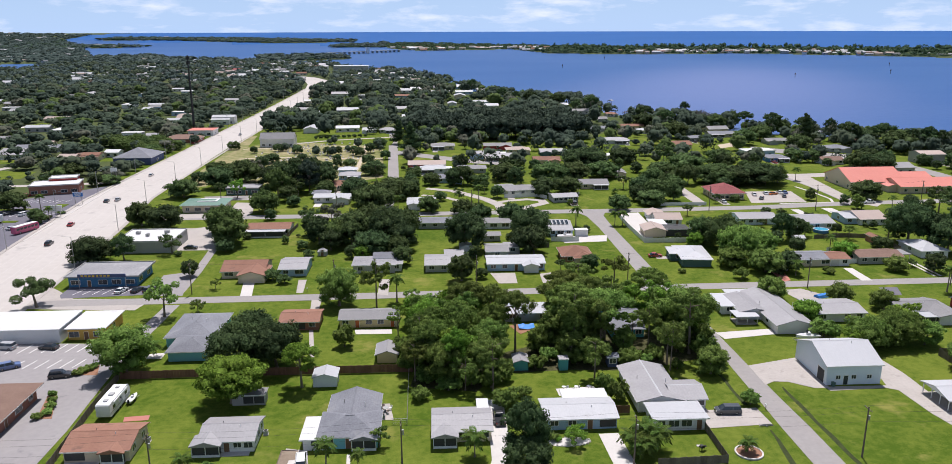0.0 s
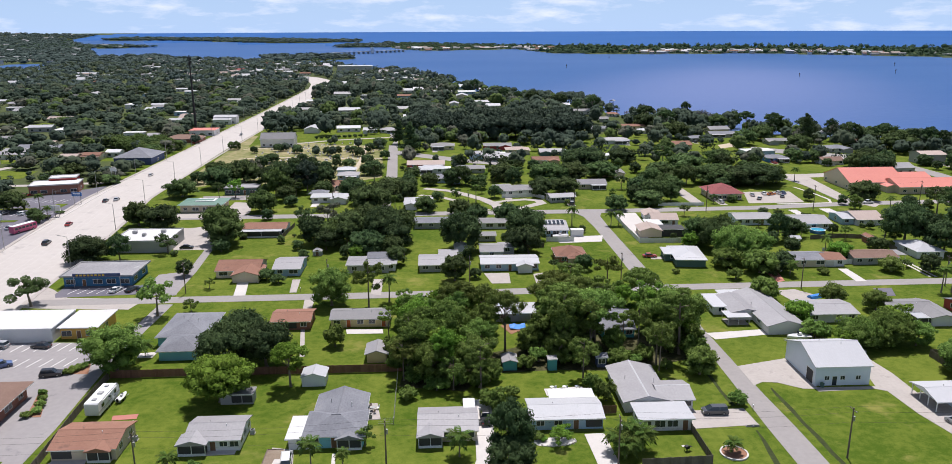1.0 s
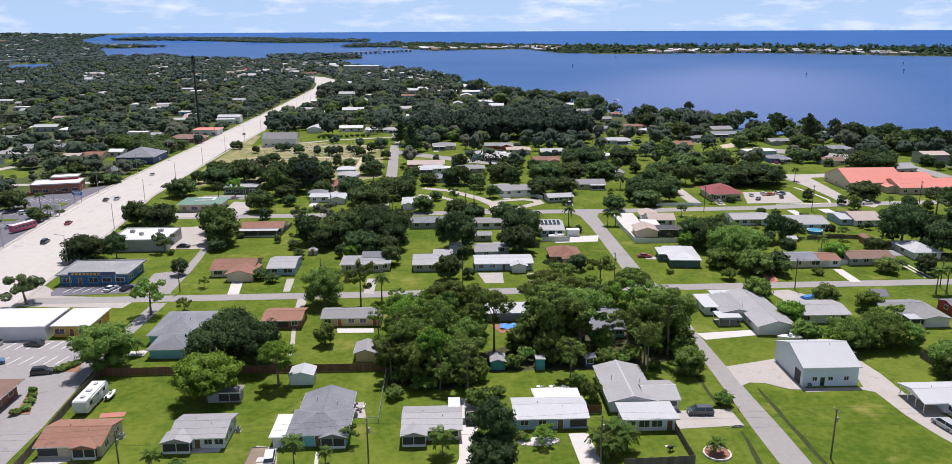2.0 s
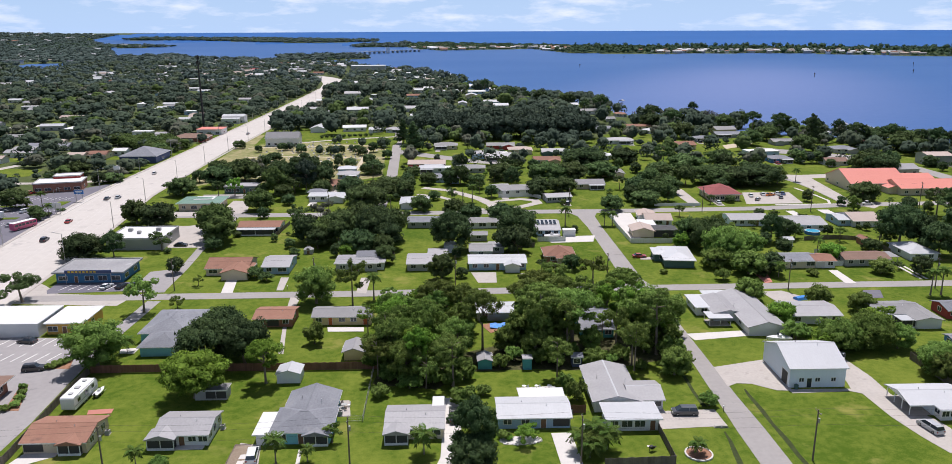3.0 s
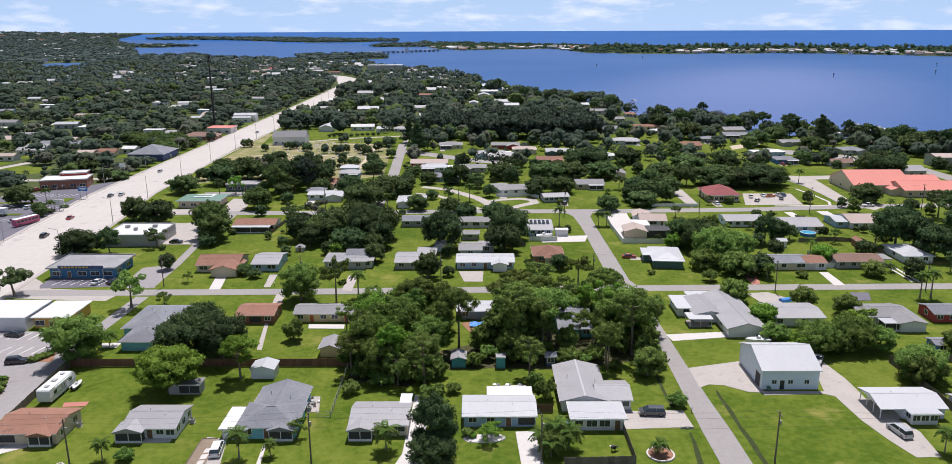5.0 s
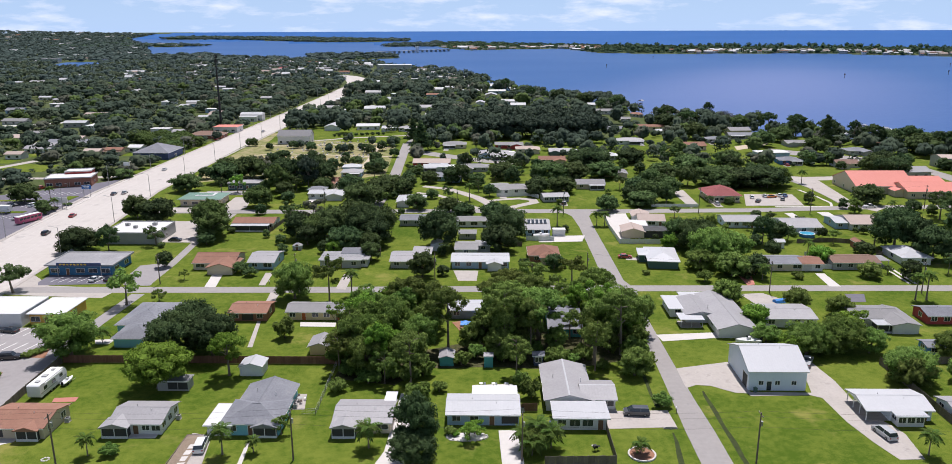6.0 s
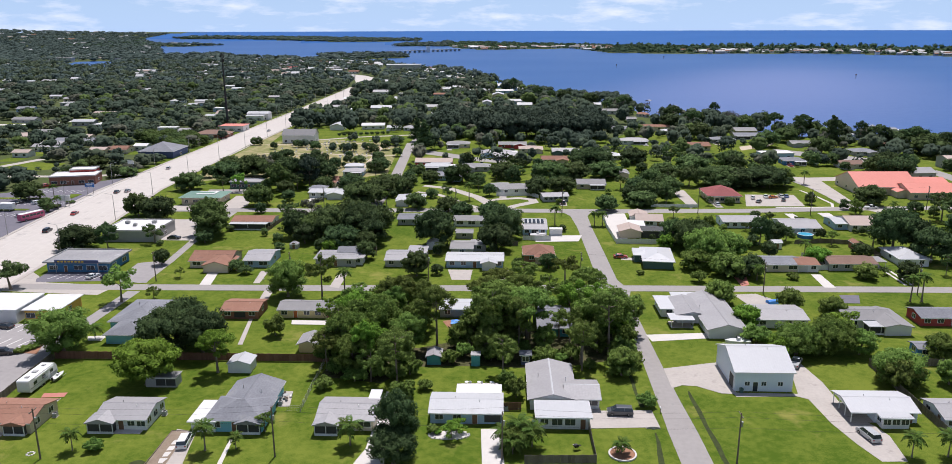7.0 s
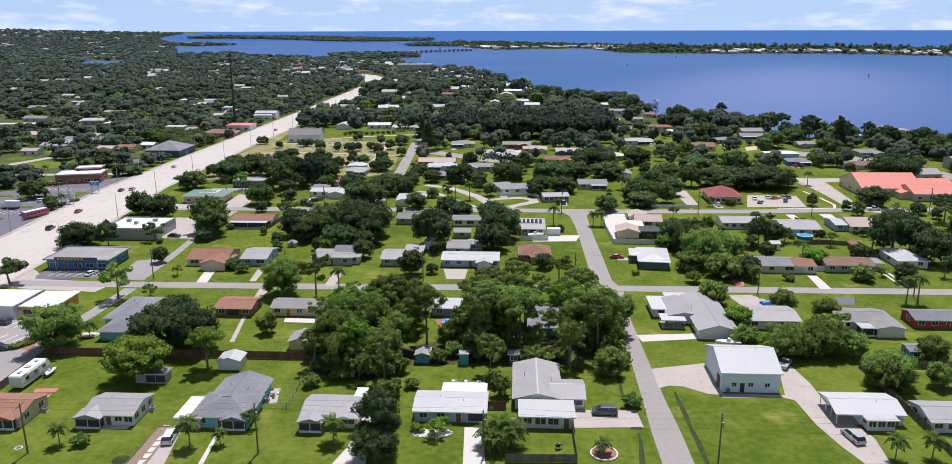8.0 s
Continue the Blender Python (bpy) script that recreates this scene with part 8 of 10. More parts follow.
far_house(-266.1, 738.8, 8.0, 7.5, 3.0, R_WHITE, W_CREAM, "white-roofed house in the woods")
slab("lawn", rect(-271.3, 720.0, -260.9, 734.8), GRASS, 0.035, "open grass clearing before a house in the woods", category="lawn")
far_house(-592.8, 1074.0, 38.9, 16.0, 3.0, R_LIGHT, W_WHITE, "distant long pale-roofed building in the woods")
far_house(-667.1, 1086.9, 20.2, 10.1, 3.0, R_WHITE, W_WHITE, "distant white-roofed building in the woods")
far_house(-630.6, 1074.0, 11.8, 7.5, 3.0, R_WHITE, W_CREAM, "distant white-roofed house in the woods")
far_house(-583.8, 1113.8, 12.0, 7.5, 3.0, R_WHITE, W_WHITE, "distant white-roofed house in the woods")
far_house(-634.1, 1252.3, 15.6, 7.8, 3.0, R_WHITE, W_WHITE, "distant white-roofed house in the woods")
far_house(-454.7, 834.0, 15.0, 7.5, 3.0, R_WHITE, W_WHITE, "distant white-roofed house in the woods")
far_house(-420.9, 804.0, 17.2, 8.6, 3.0, R_LIGHT, W_CREAM, "distant pale-roofed house in the woods")
far_house(-380.7, 790.1, 12.5, 7.5, 3.0, R_LIGHT, W_WHITE, "distant pale-roofed house in the woods")
far_house(-393.1, 884.3, 21.5, 10.7, 3.0, R_GREY, W_CREAM, "distant grey-roofed house in the woods")
far_house(-566.8, 919.5, 20.5, 10.3, 3.0, R_WHITE, W_WHITE, "distant white-roofed house in the woods")
far_house(-297.2, 692.0, 8.3, 7.5, 3.0, R_TAN, W_CREAM, "distant tan-roofed house in the woods")
slab("lawn", rect(-302.6, 673.2, -291.8, 688.0), GRASS, 0.035, "open grass clearing before a house in the woods", category="lawn")
far_house(-170.4, 639.3, 17.8, 8.9, 5.5, R_WHITE, W_WHITE, "large white-roofed two-storey building beside the main road")
slab("lawn", rect(-182.0, 619.8, -158.8, 634.5), GRASS, 0.035, "open grass clearing before a house in the woods", category="lawn")
far_house(-1115.3, 2165.8, 34.7, 16.0, 5.0, R_FLATWHITE, W_WHITE, "far white flat-roofed building beyond the woods", flat=True)
far_house(-1097.9, 2217.5, 29.4, 14.7, 5.0, R_FLATWHITE, W_WHITE, "far white flat-roofed building beyond the woods", flat=True)
far_house(-1089.1, 2329.5, 28.5, 14.3, 5.0, R_FLATWHITE, W_WHITE, "far white flat-roofed building beyond the woods", flat=True)
far_house(-963.1, 1563.2, 34.9, 16.0, 5.0, R_FLATWHITE, W_WHITE, "far white flat-roofed building beyond the woods", flat=True)
far_house(-741.7, 1674.9, 17.4, 8.7, 5.0, R_FLATWHITE, W_WHITE, "far white flat-roofed building beyond the woods", flat=True)
far_house(-1214.0, 2170.0, 27.6, 13.8, 5.0, R_FLATWHITE, W_WHITE, "far white flat-roofed building beyond the woods", flat=True)
far_house(-548.3, 1640.0, 16.4, 8.2, 5.0, R_FLATWHITE, W_WHITE, "far white flat-roofed building beyond the woods", flat=True)
far_house(-1015.9, 1932.8, 24.2, 12.1, 5.0, R_FLATWHITE, W_WHITE, "far white flat-roofed building beyond the woods", flat=True)
far_house(-1713.7, 2961.1, 21.7, 10.8, 5.0, R_FLATWHITE, W_WHITE, "far white flat-roofed building beyond the woods", flat=True)
far_house(-2147.5, 3553.1, 32.9, 16.0, 5.0, R_FLATWHITE, W_WHITE, "far white flat-roofed building beyond the woods", flat=True)
far_house(-981.1, 1783.5, 38.7, 16.0, 9.0, R_GREY, W_GREY, "far grey block building beyond the woods", flat=True)
far_house(-862.3, 1822.8, 31.9, 16.0, 6.0, R_GREY, W_GREY, "far grey building beside a pond", flat=True)
strip("road", [(-460, 596), (-378, 600), (-345, 606), (-322, 628)], 9.0, WHITECON, 0.05, "pale sandy lane through the woods")
keep(-420, 535, -330, 632)
strip("road", [(-262, 392), (-247, 412), (-238, 438)], 6.0, CONCRETE, 0.05, "pale curved drive among trees")
keep(-265, 385, -236, 440)
strip("road", [(-6, 349), (4, 344), (11, 335), (17, 325), (24, 316.5)], 2.8, CONCRETE, 0.05, "pale curving lane between bungalows")
tree(22.1, 159.8, 3.5, 5.1, "bush", "leaf")
tree(25.7, 163.2, 4.0, 5.2, "bush", "leaf")
tree(31.9, 161.4, 4.0, 4.8, "bush", "leaf")
tree(35.2, 159.5, 3.5, 4.8, "bush", "leaf")
tree(36.7, 167.8, 6.0, 6.8, "bush", "leaf")
tree(31.1, 169.8, 6.0, 7.4, "bush", "leaf")
tree(39.5, 166.9, 3.0, 4.4, "bush", "leaf")
tree(42.4, 161.1, 2.5, 3.7, "bush", "leaf")
tree(45.4, 162.2, 3.0, 4.3, "bush", "leaf")
tree(48.0, 161.0, 2.5, 4.3, "bush", "leaf")
tree(62.6, 163.6, 6.0, 7.4, "bush", "leaf")
tree(64.4, 159.7, 4.0, 5.8, "bush", "leaf")
tree(54.3, 157.6, 2.5, 3.7, "bush", "leaf")
tree(2.2, 149.9, 3.5, 6.7, "bush", "leaf")
tree(-2.2, 154.0, 4.0, 6.3, "bush", "leaf")
tree(-3.9, 146.2, 3.0, 4.8, "bush", "leaf")
tree(13.5, 141.6, 4.5, 6.4, "bush", "leaf")
tree(37.4, 143.3, 5.0, 5.2, "bush", "leaf")
tree(35.5, 148.7, 4.0, 4.5, "bush", "leaf")
tree(-7.2, 166.9, 6.0, 6.5, "bush", "leaf")
tree(-7.1, 160.5, 4.0, 5.1, "bush", "leaf")
tree(17.9, 146.2, 2.5, 3.9, "bush", "leaf")


# ---- fences, poles, cables ----
BOARDS = {}


def fence(points, h, mat, label, bay=2.4, kind="boards", name="fence"):
    """Bays of boards, or a wire mesh, between posts."""
    ob = thing(name, points[0][0], points[0][1], 0, 0, label, "fence", "garden fences")
    o = Vector(points[0])
    for p, q in zip(points, points[1:]):
        p, q = Vector(p), Vector(q)
        n = max(1, round((q - p).length / bay))
        ang = math.degrees(math.atan2(q.y - p.y, q.x - p.x))
        seg = (q - p).length / n
        for i in range(n):
            a = p + (q - p) * i / n - o
            at = pose(a.x, a.y, 0, 0, 0, ang)
            part("post", Shape().box(-0.06, -0.06, -0.2, 0.06, 0.06, h + (0.08 if kind == "boards" else 0.02)), mat, ob, at=at)
            if kind == "boards":
                k = 4
                for j in range(k):
                    dz = 0.04 * math.sin(j * 2.3 + i)
                    key = (id(mat), round(seg, 1), h, (j + i) % 3)
                    if key not in BOARDS:
                        BOARDS[key] = Shape().box(0.0, -0.02, 0.04, (seg - 0.12) * 0.97 / k, 0.02, h + dz).mesh("board", mat)
                    part("board", BOARDS[key], mat, ob, at=at @ pose(0.06 + (seg - 0.12) * j / k, 0.012 * (j % 2), 0))
            else:
                key = (id(mat), round(seg, 2), h)
                if key not in BOARDS:
                    BOARDS[key] = (Shape().box(0.0, -0.012, -0.018, seg, 0.012, 0.018).mesh("rail", mat), Shape().box(-0.006, -0.006, 0.1, 0.006, 0.006, h).mesh("wire", mat))
                for j in range(4):
                    part("rail", BOARDS[key][0], mat, ob, at=at @ pose(0, 0, 0.1 + (h - 0.12) * j / 3))
                for j in range(1, 8):
                    part("wire", BOARDS[key][1], mat, ob, at=at @ pose(seg * j / 8, 0, 0))
    return ob


fence([(-70.2, 159.6), (-53, 159.8), (-22, 159.6), (-5.5, 159.6)], 1.9, FENCE, "tall reddish-brown board fence behind the gardens")
fence([(-70.4, 159.4), (-70.3, 150), (-69.9, 141.9), (-68.6, 124), (-68.4, 108)], 1.8, FENCEGREY, "weathered grey board fence along the lane")
fence([(-6.5, 158.5), (-6.2, 135.8), (-9.2, 136.0)], 1.3, STEEL, "low galvanised wire fence on the lawn", kind="wire")
fence([(38.5, 118.0), (51.2, 118.5), (51.1, 130.4)], 1.7, FENCEGREY, "dark weathered board fence round a front yard")
fence([(33.2, 137.5), (38.4, 137.6)], 1.8, FENCE, "short dark brown board fence between houses")
fence([(117.9, 160.8), (118.4, 147.8), (118.6, 118)], 1.8, FENCEGREY, "weathered board fence between two gardens")
fence([(117.9, 160.9), (132, 161.2), (150, 161.2)], 1.8, FENCEGREY, "dark board fence at the garden end")
fence([(31.6, 340.6), (39.0, 340.8), (46.8, 342.2), (50.6, 336.2)], 1.7, VINYL, "white vinyl garden fence beside the street", kind="boards")
fence([(98, 320), (118, 319.6)], 1.4, VINYL, "white vinyl garden fence beside the street", kind="boards")
fence([(75.0, 262.0), (92.6, 261.6), (95.5, 268.0), (97.5, 281)], 1.8, VINYL, "white vinyl fence round the pool house", bay=3.6, kind="boards")
fence([(75.0, 304), (74.4, 284), (75.0, 262.0)], 1.7, VINYL, "white vinyl fence along the side street", bay=3.6, kind="boards")


def pole(x, y, h=10.2, arms=1, label="wooden utility pole with a crossarm"):
    ob = thing("utility_pole", x, y, 0, 0, label, "pole", "utility poles")
    part("shaft", Shape().tube((0, 0, -0.3), (0, 0, h), 0.17, 0.11, 10), POLEWOOD, ob)
    for k in range(arms):
        z = h - 0.5 - 0.9 * k
        arm = part("crossarm", Shape().box(-0.06, -1.1, z, 0.06, 1.1, z + 0.12), POLEWOOD, ob)
        for u in (-1.0, 0.0, 1.0):
            part("insulator", Shape().tube((0, u, z + 0.12), (0, u, z + 0.3), 0.05, 0.035, 6), VINYL, arm)
    part("transformer", Shape().tube((0.28, 0, h - 2.6), (0.28, 0, h - 1.7), 0.2, 0.2, 10), STEEL, ob)
    return ob


def wire(p, q, sag, r=0.014):
    v = []
    for i in range(13):
        t = i / 12
        c = [p[k] + (q[k] - p[k]) * t - (4 * sag * t * (1 - t) if k == 2 else 0) for k in range(3)]
        v += [(c[0], c[1] + r * math.cos(a), c[2] + r * math.sin(a)) for a in (0.5, 2.6, 4.7)]
    f = [(3 * i + k, 3 * i + (k + 1) % 3, 3 * i + 3 + (k + 1) % 3, 3 * i + 3 + k) for i in range(12) for k in range(3)]
    return tagged(new("cable", Shape().add(v, f).mesh("cable", CABLE)), "thin black overhead cable between poles", "cable", "overhead cables")


LINE = [(-92.0, 117.0), (-48.5, 117.0), (-6.5, 119.0), (34.5, 119.3), (76.0, 119.0), (125.0, 119.0)]
for px_, py_ in LINE[1:5]:
    if px_ != 34.5:
        pole(px_, py_, 10.0)
pole(LINE[0][0], LINE[0][1], 10.0), pole(LINE[5][0], LINE[5][1], 10.0), pole(34.5, 119.3, 9.4)
for (ax, ay), (bx, by) in zip(LINE, LINE[1:]):
    for u, z in ((-1.0, 9.75), (1.0, 9.75), (0.0, 7.2)):
        wire((ax, ay + u, z), (bx, by + u, z), 0.7)
STREETLINE = [(-71.4, 216.2), (-30.0, 217.0), (12.0, 217.6), (58.0, 218.4), (110.0, 210.0), (153.6, 209.6), (200.0, 210.0)]
for x, y in STREETLINE:
    pole(x, y, 9.5)
for (ax, ay), (bx, by) in zip(STREETLINE, STREETLINE[1:]):
    wire((ax, ay, 9.2), (bx, by, 9.2), 0.6)
NORTHLINE = [(-40.0, 306.5), (15.0, 307.0), (59.0, 307.0), (115.1, 308.4), (160.4, 307.0), (210.0, 313.0)]
for x, y in NORTHLINE:
    pole(x, y, 11.0)
for (ax, ay), (bx, by) in zip(NORTHLINE, NORTHLINE[1:]):
    wire((ax, ay, 10.7), (bx, by, 10.7), 0.7)


def street_lamp(x, y, side):
    ob = thing("street_lamp", x, y, 0, 0, "tall grey steel street lamp beside the main road", "street lamp", "street lamps")
    part("shaft", Shape().tube((0, 0, 0), (0, 0, 10.5), 0.14, 0.08, 8), STEEL, ob)
    part("arm", Shape().tube((0, 0, 10.4), (side * 2.6, 0, 10.9), 0.05, 0.04, 6), STEEL, ob)
    part("lamp_head", Shape().box(side * 2.6 - 0.4, -0.15, 10.82, side * 2.6 + 0.4, 0.15, 10.98), STEEL, ob)
    return ob


def main_x(y):
    return float(np.interp(y, (150, 249, 297, 350, 420, 600, 700, 855, 1000), (-126, -133, -138, -144, -145, -145.5, -145, -149, -152)))


def main_half(y):
    return float(np.interp(y, (297, 350, 420, 500, 600, 700, 855, 1000), (15, 14, 13, 12.5, 13, 13.5, 11, 10.5)))


for i in range(13):
    y = 244.0 + 48.0 * i
    street_lamp(main_x(y) + main_half(y) + 0.8, y, -1)
    street_lamp(main_x(y + 24) - main_half(y + 24) - 0.8, y + 24, 1)

# mast beside the main road
mast = thing("radio_mast", -181.0, 592.0, 0, 0, "tall slender dark steel mast with antennas beside the road", "mast")
for z0, z1, r0, r1 in ((0, 19, 0.95, 0.8), (19, 38, 0.78, 0.62), (38, 56, 0.6, 0.42)):
    part("shaft_section", Shape().tube((0, 0, z0), (0, 0, z1), r0, r1, 14), DARKSTEEL, mast)
    part("flange", Shape().tube((0, 0, z1 - 0.3), (0, 0, z1), r1 + 0.2, r1 + 0.2, 14), DARKSTEEL, mast)
for z in (54.0, 50.5):
    for k in range(6):
        a = k * 1.047
        part("antenna", Shape().box(-0.2, -0.2, -1.2, 0.2, 0.2, 1.2), DARKSTEEL, mast, at=pose(1.1 * math.cos(a), 1.1 * math.sin(a), z))

# ---- garden and yard things ----
def trailer(x, y, rz):
    ob = thing("travel_trailer", x, y, 0, rz, "white travel trailer parked on the lawn beside a fence", "trailer")
    body = Shape().prism([(-4.3, 0.75), (-4.1, 0.55), (3.9, 0.55), (4.3, 1.0), (4.2, 2.2), (3.7, 3.0), (3.4, 3.12), (-4.1, 3.12), (-4.3, 2.9)], "y", -1.22, 1.22)
    part("body", body, W_WHITE, ob)
    for u in (-2.6, 0.0, 2.4):
        for s in (-1, 1):
            part("window", Shape().box(u - 0.5, s * 1.22 - 0.02, 1.6, u + 0.5, s * 1.22 + 0.02, 2.3), GLASS, ob)
    part("front_window", Shape().box(4.17, -0.8, 1.4, 4.29, 0.8, 2.0), GLASS, ob)
    part("door", Shape().box(1.0, -1.26, 0.7, 1.7, -1.22, 2.6), TRIM, ob)
    for u, w in ((-2.8, 0.35), (-0.4, 0.45), (2.2, 0.3)):
        part("roof_vent", Shape().box(u - w, -w, 3.12, u + w, w, 3.34), W_GREY, ob)
    part("awning", Shape().tube((-2.8, -1.33, 2.85), (3.0, -1.33, 2.85), 0.09, 0.09, 8), TRIM, ob)
    part("hitch", Shape().add([(4.2, -0.6, 0.5), (5.4, -0.05, 0.5), (5.4, 0.05, 0.5), (4.2, 0.6, 0.5), (4.2, -0.6, 0.62), (5.4, -0.05, 0.62), (5.4, 0.05, 0.62), (4.2, 0.6, 0.62)],
                              [(3, 2, 1, 0), (4, 5, 6, 7), (0, 1, 5, 4), (1, 2, 6, 5), (2, 3, 7, 6), (3, 0, 4, 7)]), STEEL, ob)
    wheels(ob, (-0.9, 0.1), 1.1)
    part("stripe", Shape().box(-4.2, -1.235, 1.2, 4.0, -1.222, 1.4), W_GREY, ob)
    return ob


trailer(-66.2, 146.2, 90).scale = (1.2, 1.14, 1.06)


def boat(x, y, rz, label):
    ob = thing("boat", x, y, 0, rz, label, "boat")
    v, f = [], []
    st = [(-3.0, 1.05, 0.55), (-1.0, 1.15, 0.5), (1.2, 1.0, 0.5), (2.4, 0.55, 0.65), (3.2, 0.05, 0.95)]
    for x0, b, z0 in st:
        v += [(x0, -b, 1.45 + 0.05 * x0), (x0, -b * 0.75, z0 + 0.3), (x0, 0, z0), (x0, b * 0.75, z0 + 0.3), (x0, b, 1.45 + 0.05 * x0)]
    for i in range(4):
        for j in range(4):
            f.append((5 * i + j, 5 * i + 5 + j, 5 * i + 6 + j, 5 * i + 1 + j))
        f.append((5 * i, 5 * i + 4, 5 * i + 9, 5 * i + 5))
    f.append((0, 1, 2, 3, 4))
    part("hull", Shape().add(v, f), CAR_WHITE, ob)
    part("console", Shape().box(-0.5, -0.4, 1.4, 0.3, 0.4, 2.1), W_WHITE, ob)
    part("windscreen", Shape().box(0.3, -0.42, 1.9, 0.36, 0.42, 2.4), GLASS, ob)
    part("outboard", Shape().box(-3.5, -0.25, 0.8, -3.0, 0.25, 1.9), BLACK, ob)
    part("trailer_frame", Shape().box(-2.8, -0.7, 0.35, 3.6, -0.6, 0.47).box(-2.8, 0.6, 0.35, 3.6, 0.7, 0.47).box(-2.8, -0.9, 0.35, -2.6, 0.9, 0.47), STEEL, ob)
    wheels(ob, (-0.8,), 0.95, 0.3)
    return ob


boat(91.5, 171.8, 185, "white motor boat on a trailer behind the workshop")
boat(47.4, 269.6, 10, "white boat under cover in a paved yard")
house(54.2, 273.6, 4.6, 2.6, "white enclosed cargo trailer in a paved yard", name="shed", category="shed", h=2.3, roof="flat", pitch=0.3, rm=R_FLATWHITE, wm=W_WHITE, front="_", left="", right="", eave=0.1)
fence([(41.8, 266.0), (46.0, 265.4), (52.0, 265.8)], 1.7, VINYL, "white vinyl fence round the boat yard", bay=3.6, kind="boards")
fence([(-53.6, 294.0), (-54.4, 284.0), (-55.0, 276.4)], 1.5, FENCEGREY, "dark weathered fence beside the long white house", bay=3.6)
fence([(134.2, 232.4), (138.6, 233.0), (138.8, 244.5), (134.2, 246.5)], 1.7, VINYL, "white vinyl fence round a back yard", bay=3.6, kind="boards")
fence([(157.2, 244.5), (160.3, 246.0), (160.6, 262.0), (150.0, 264.5), (138.0, 263.0)], 1.6, FENCEGREY, "dark weathered board fence between back yards", bay=3.6)
fence([(33.4, 247.0), (33.6, 258.0), (40.0, 258.2)], 1.7, FENCEGREY, "weathered board fence behind the pale blue house", bay=3.6)
fence([(-8.5, 246.0), (-9.2, 252.0), (-26.0, 251.6)], 1.7, FENCEGREY, "dark board fence behind the flat-roofed house", bay=3.6)
car(190.1, 318.6, 4, CAR_WHITE, "white pickup truck on the lane before the church hall", "truck", "pickup truck")
car(101.5, 161.0, 60, CAR_SILVER, "silver pickup truck beside the workshop", "truck", "pickup truck")

ring = thing("planter", 56.3, 121.6, 0, 0, "white-edged round planting bed with a small palm", "planter")
ro, ri, n = 2.55, 2.25, 28
v = [(q * math.cos(2 * math.pi * i / n), q * math.sin(2 * math.pi * i / n), z) for z in (0.0, 0.28) for q in (ro, ri) for i in range(n)]
f = []
for i in range(n):
    j = (i + 1) % n
    f += [(i, j, 2 * n + j, 2 * n + i), (n + j, n + i, 3 * n + i, 3 * n + j), (2 * n + i, 2 * n + j, 3 * n + j, 3 * n + i)]
part("edging", Shape().add(v, f), WHITECON, ring)
part("mulch", Shape().tube((0, 0, -0.1), (0, 0, 0.16), 2.25, 2.25, 28), MULCH, ring)


def round_pool(x, y, r, label):
    ob = thing("pool", x, y, 0, 0, label, "swimming pool")
    part("pool_wall", Shape().tube((0, 0, 0), (0, 0, 1.15), r, r, 24), W_BLUE, ob)
    part("pool_water", Shape().tube((0, 0, 1.13), (0, 0, 1.17), r - 0.18, r - 0.18, 24), POOLW, ob)
    for i in range(12):
        a = i * 0.5236
        part("rim_segment", Shape().box(-0.12, -r * 0.262, 1.15, 0.12, r * 0.262, 1.22), VINYL, ob, at=pose((r - 0.06) * math.cos(a), (r - 0.06) * math.sin(a), 0, 0, 0, math.degrees(a)))
    return ob


round_pool(145.4, 272.4, 2.7, "round blue above-ground pool in a back garden")
round_pool(183.0, 281.0, 2.2, "small round blue pool behind a house")
tarp = thing("tarp", 23.0, 184.4, 0, 0, "crumpled blue tarpaulin lying in a back yard", "tarp")
s = Shape()
rng0 = np.random.default_rng(4)
zz = rng0.uniform(0.06, 0.5, (7, 6))
for i in range(6):
    for j in range(5):
        s.add([(-2 + 0.7 * i, -1.7 + 0.7 * j, zz[i, j]), (-2 + 0.7 * i + 0.7, -1.7 + 0.7 * j, zz[i + 1, j]), (-2 + 0.7 * i + 0.7, -1 + 0.7 * j, zz[i + 1, j + 1]), (-2 + 0.7 * i, -1 + 0.7 * j, zz[i, j + 1])], [(0, 1, 2, 3)])
part("sheet", s, TARP, tarp)

bus = thing("bus", -156.5, 292.5, 0.05, 68, "magenta and white bus parked beside the main road", "bus")
part("body", Shape().prism([(-5.2, 0.4), (5.0, 0.4), (5.2, 0.9), (5.1, 2.6), (4.9, 2.9), (-5.1, 2.9), (-5.2, 2.7)], "y", -1.2, 1.2), CAR_PINK, bus)
part("roof_panel", Shape().box(-5.0, -1.1, 2.9, 4.8, 1.1, 3.05), W_WHITE, bus)
for u in (-4.0, -2.4, -0.8, 0.8, 2.4, 4.0):
    for sd in (-1, 1):
        part("window", Shape().box(u - 0.65, sd * 1.2 - 0.02, 1.6, u + 0.65, sd * 1.2 + 0.02, 2.4), GLASS, bus)
wheels(bus, (-3.2, 3.2), 1.1, 0.48)


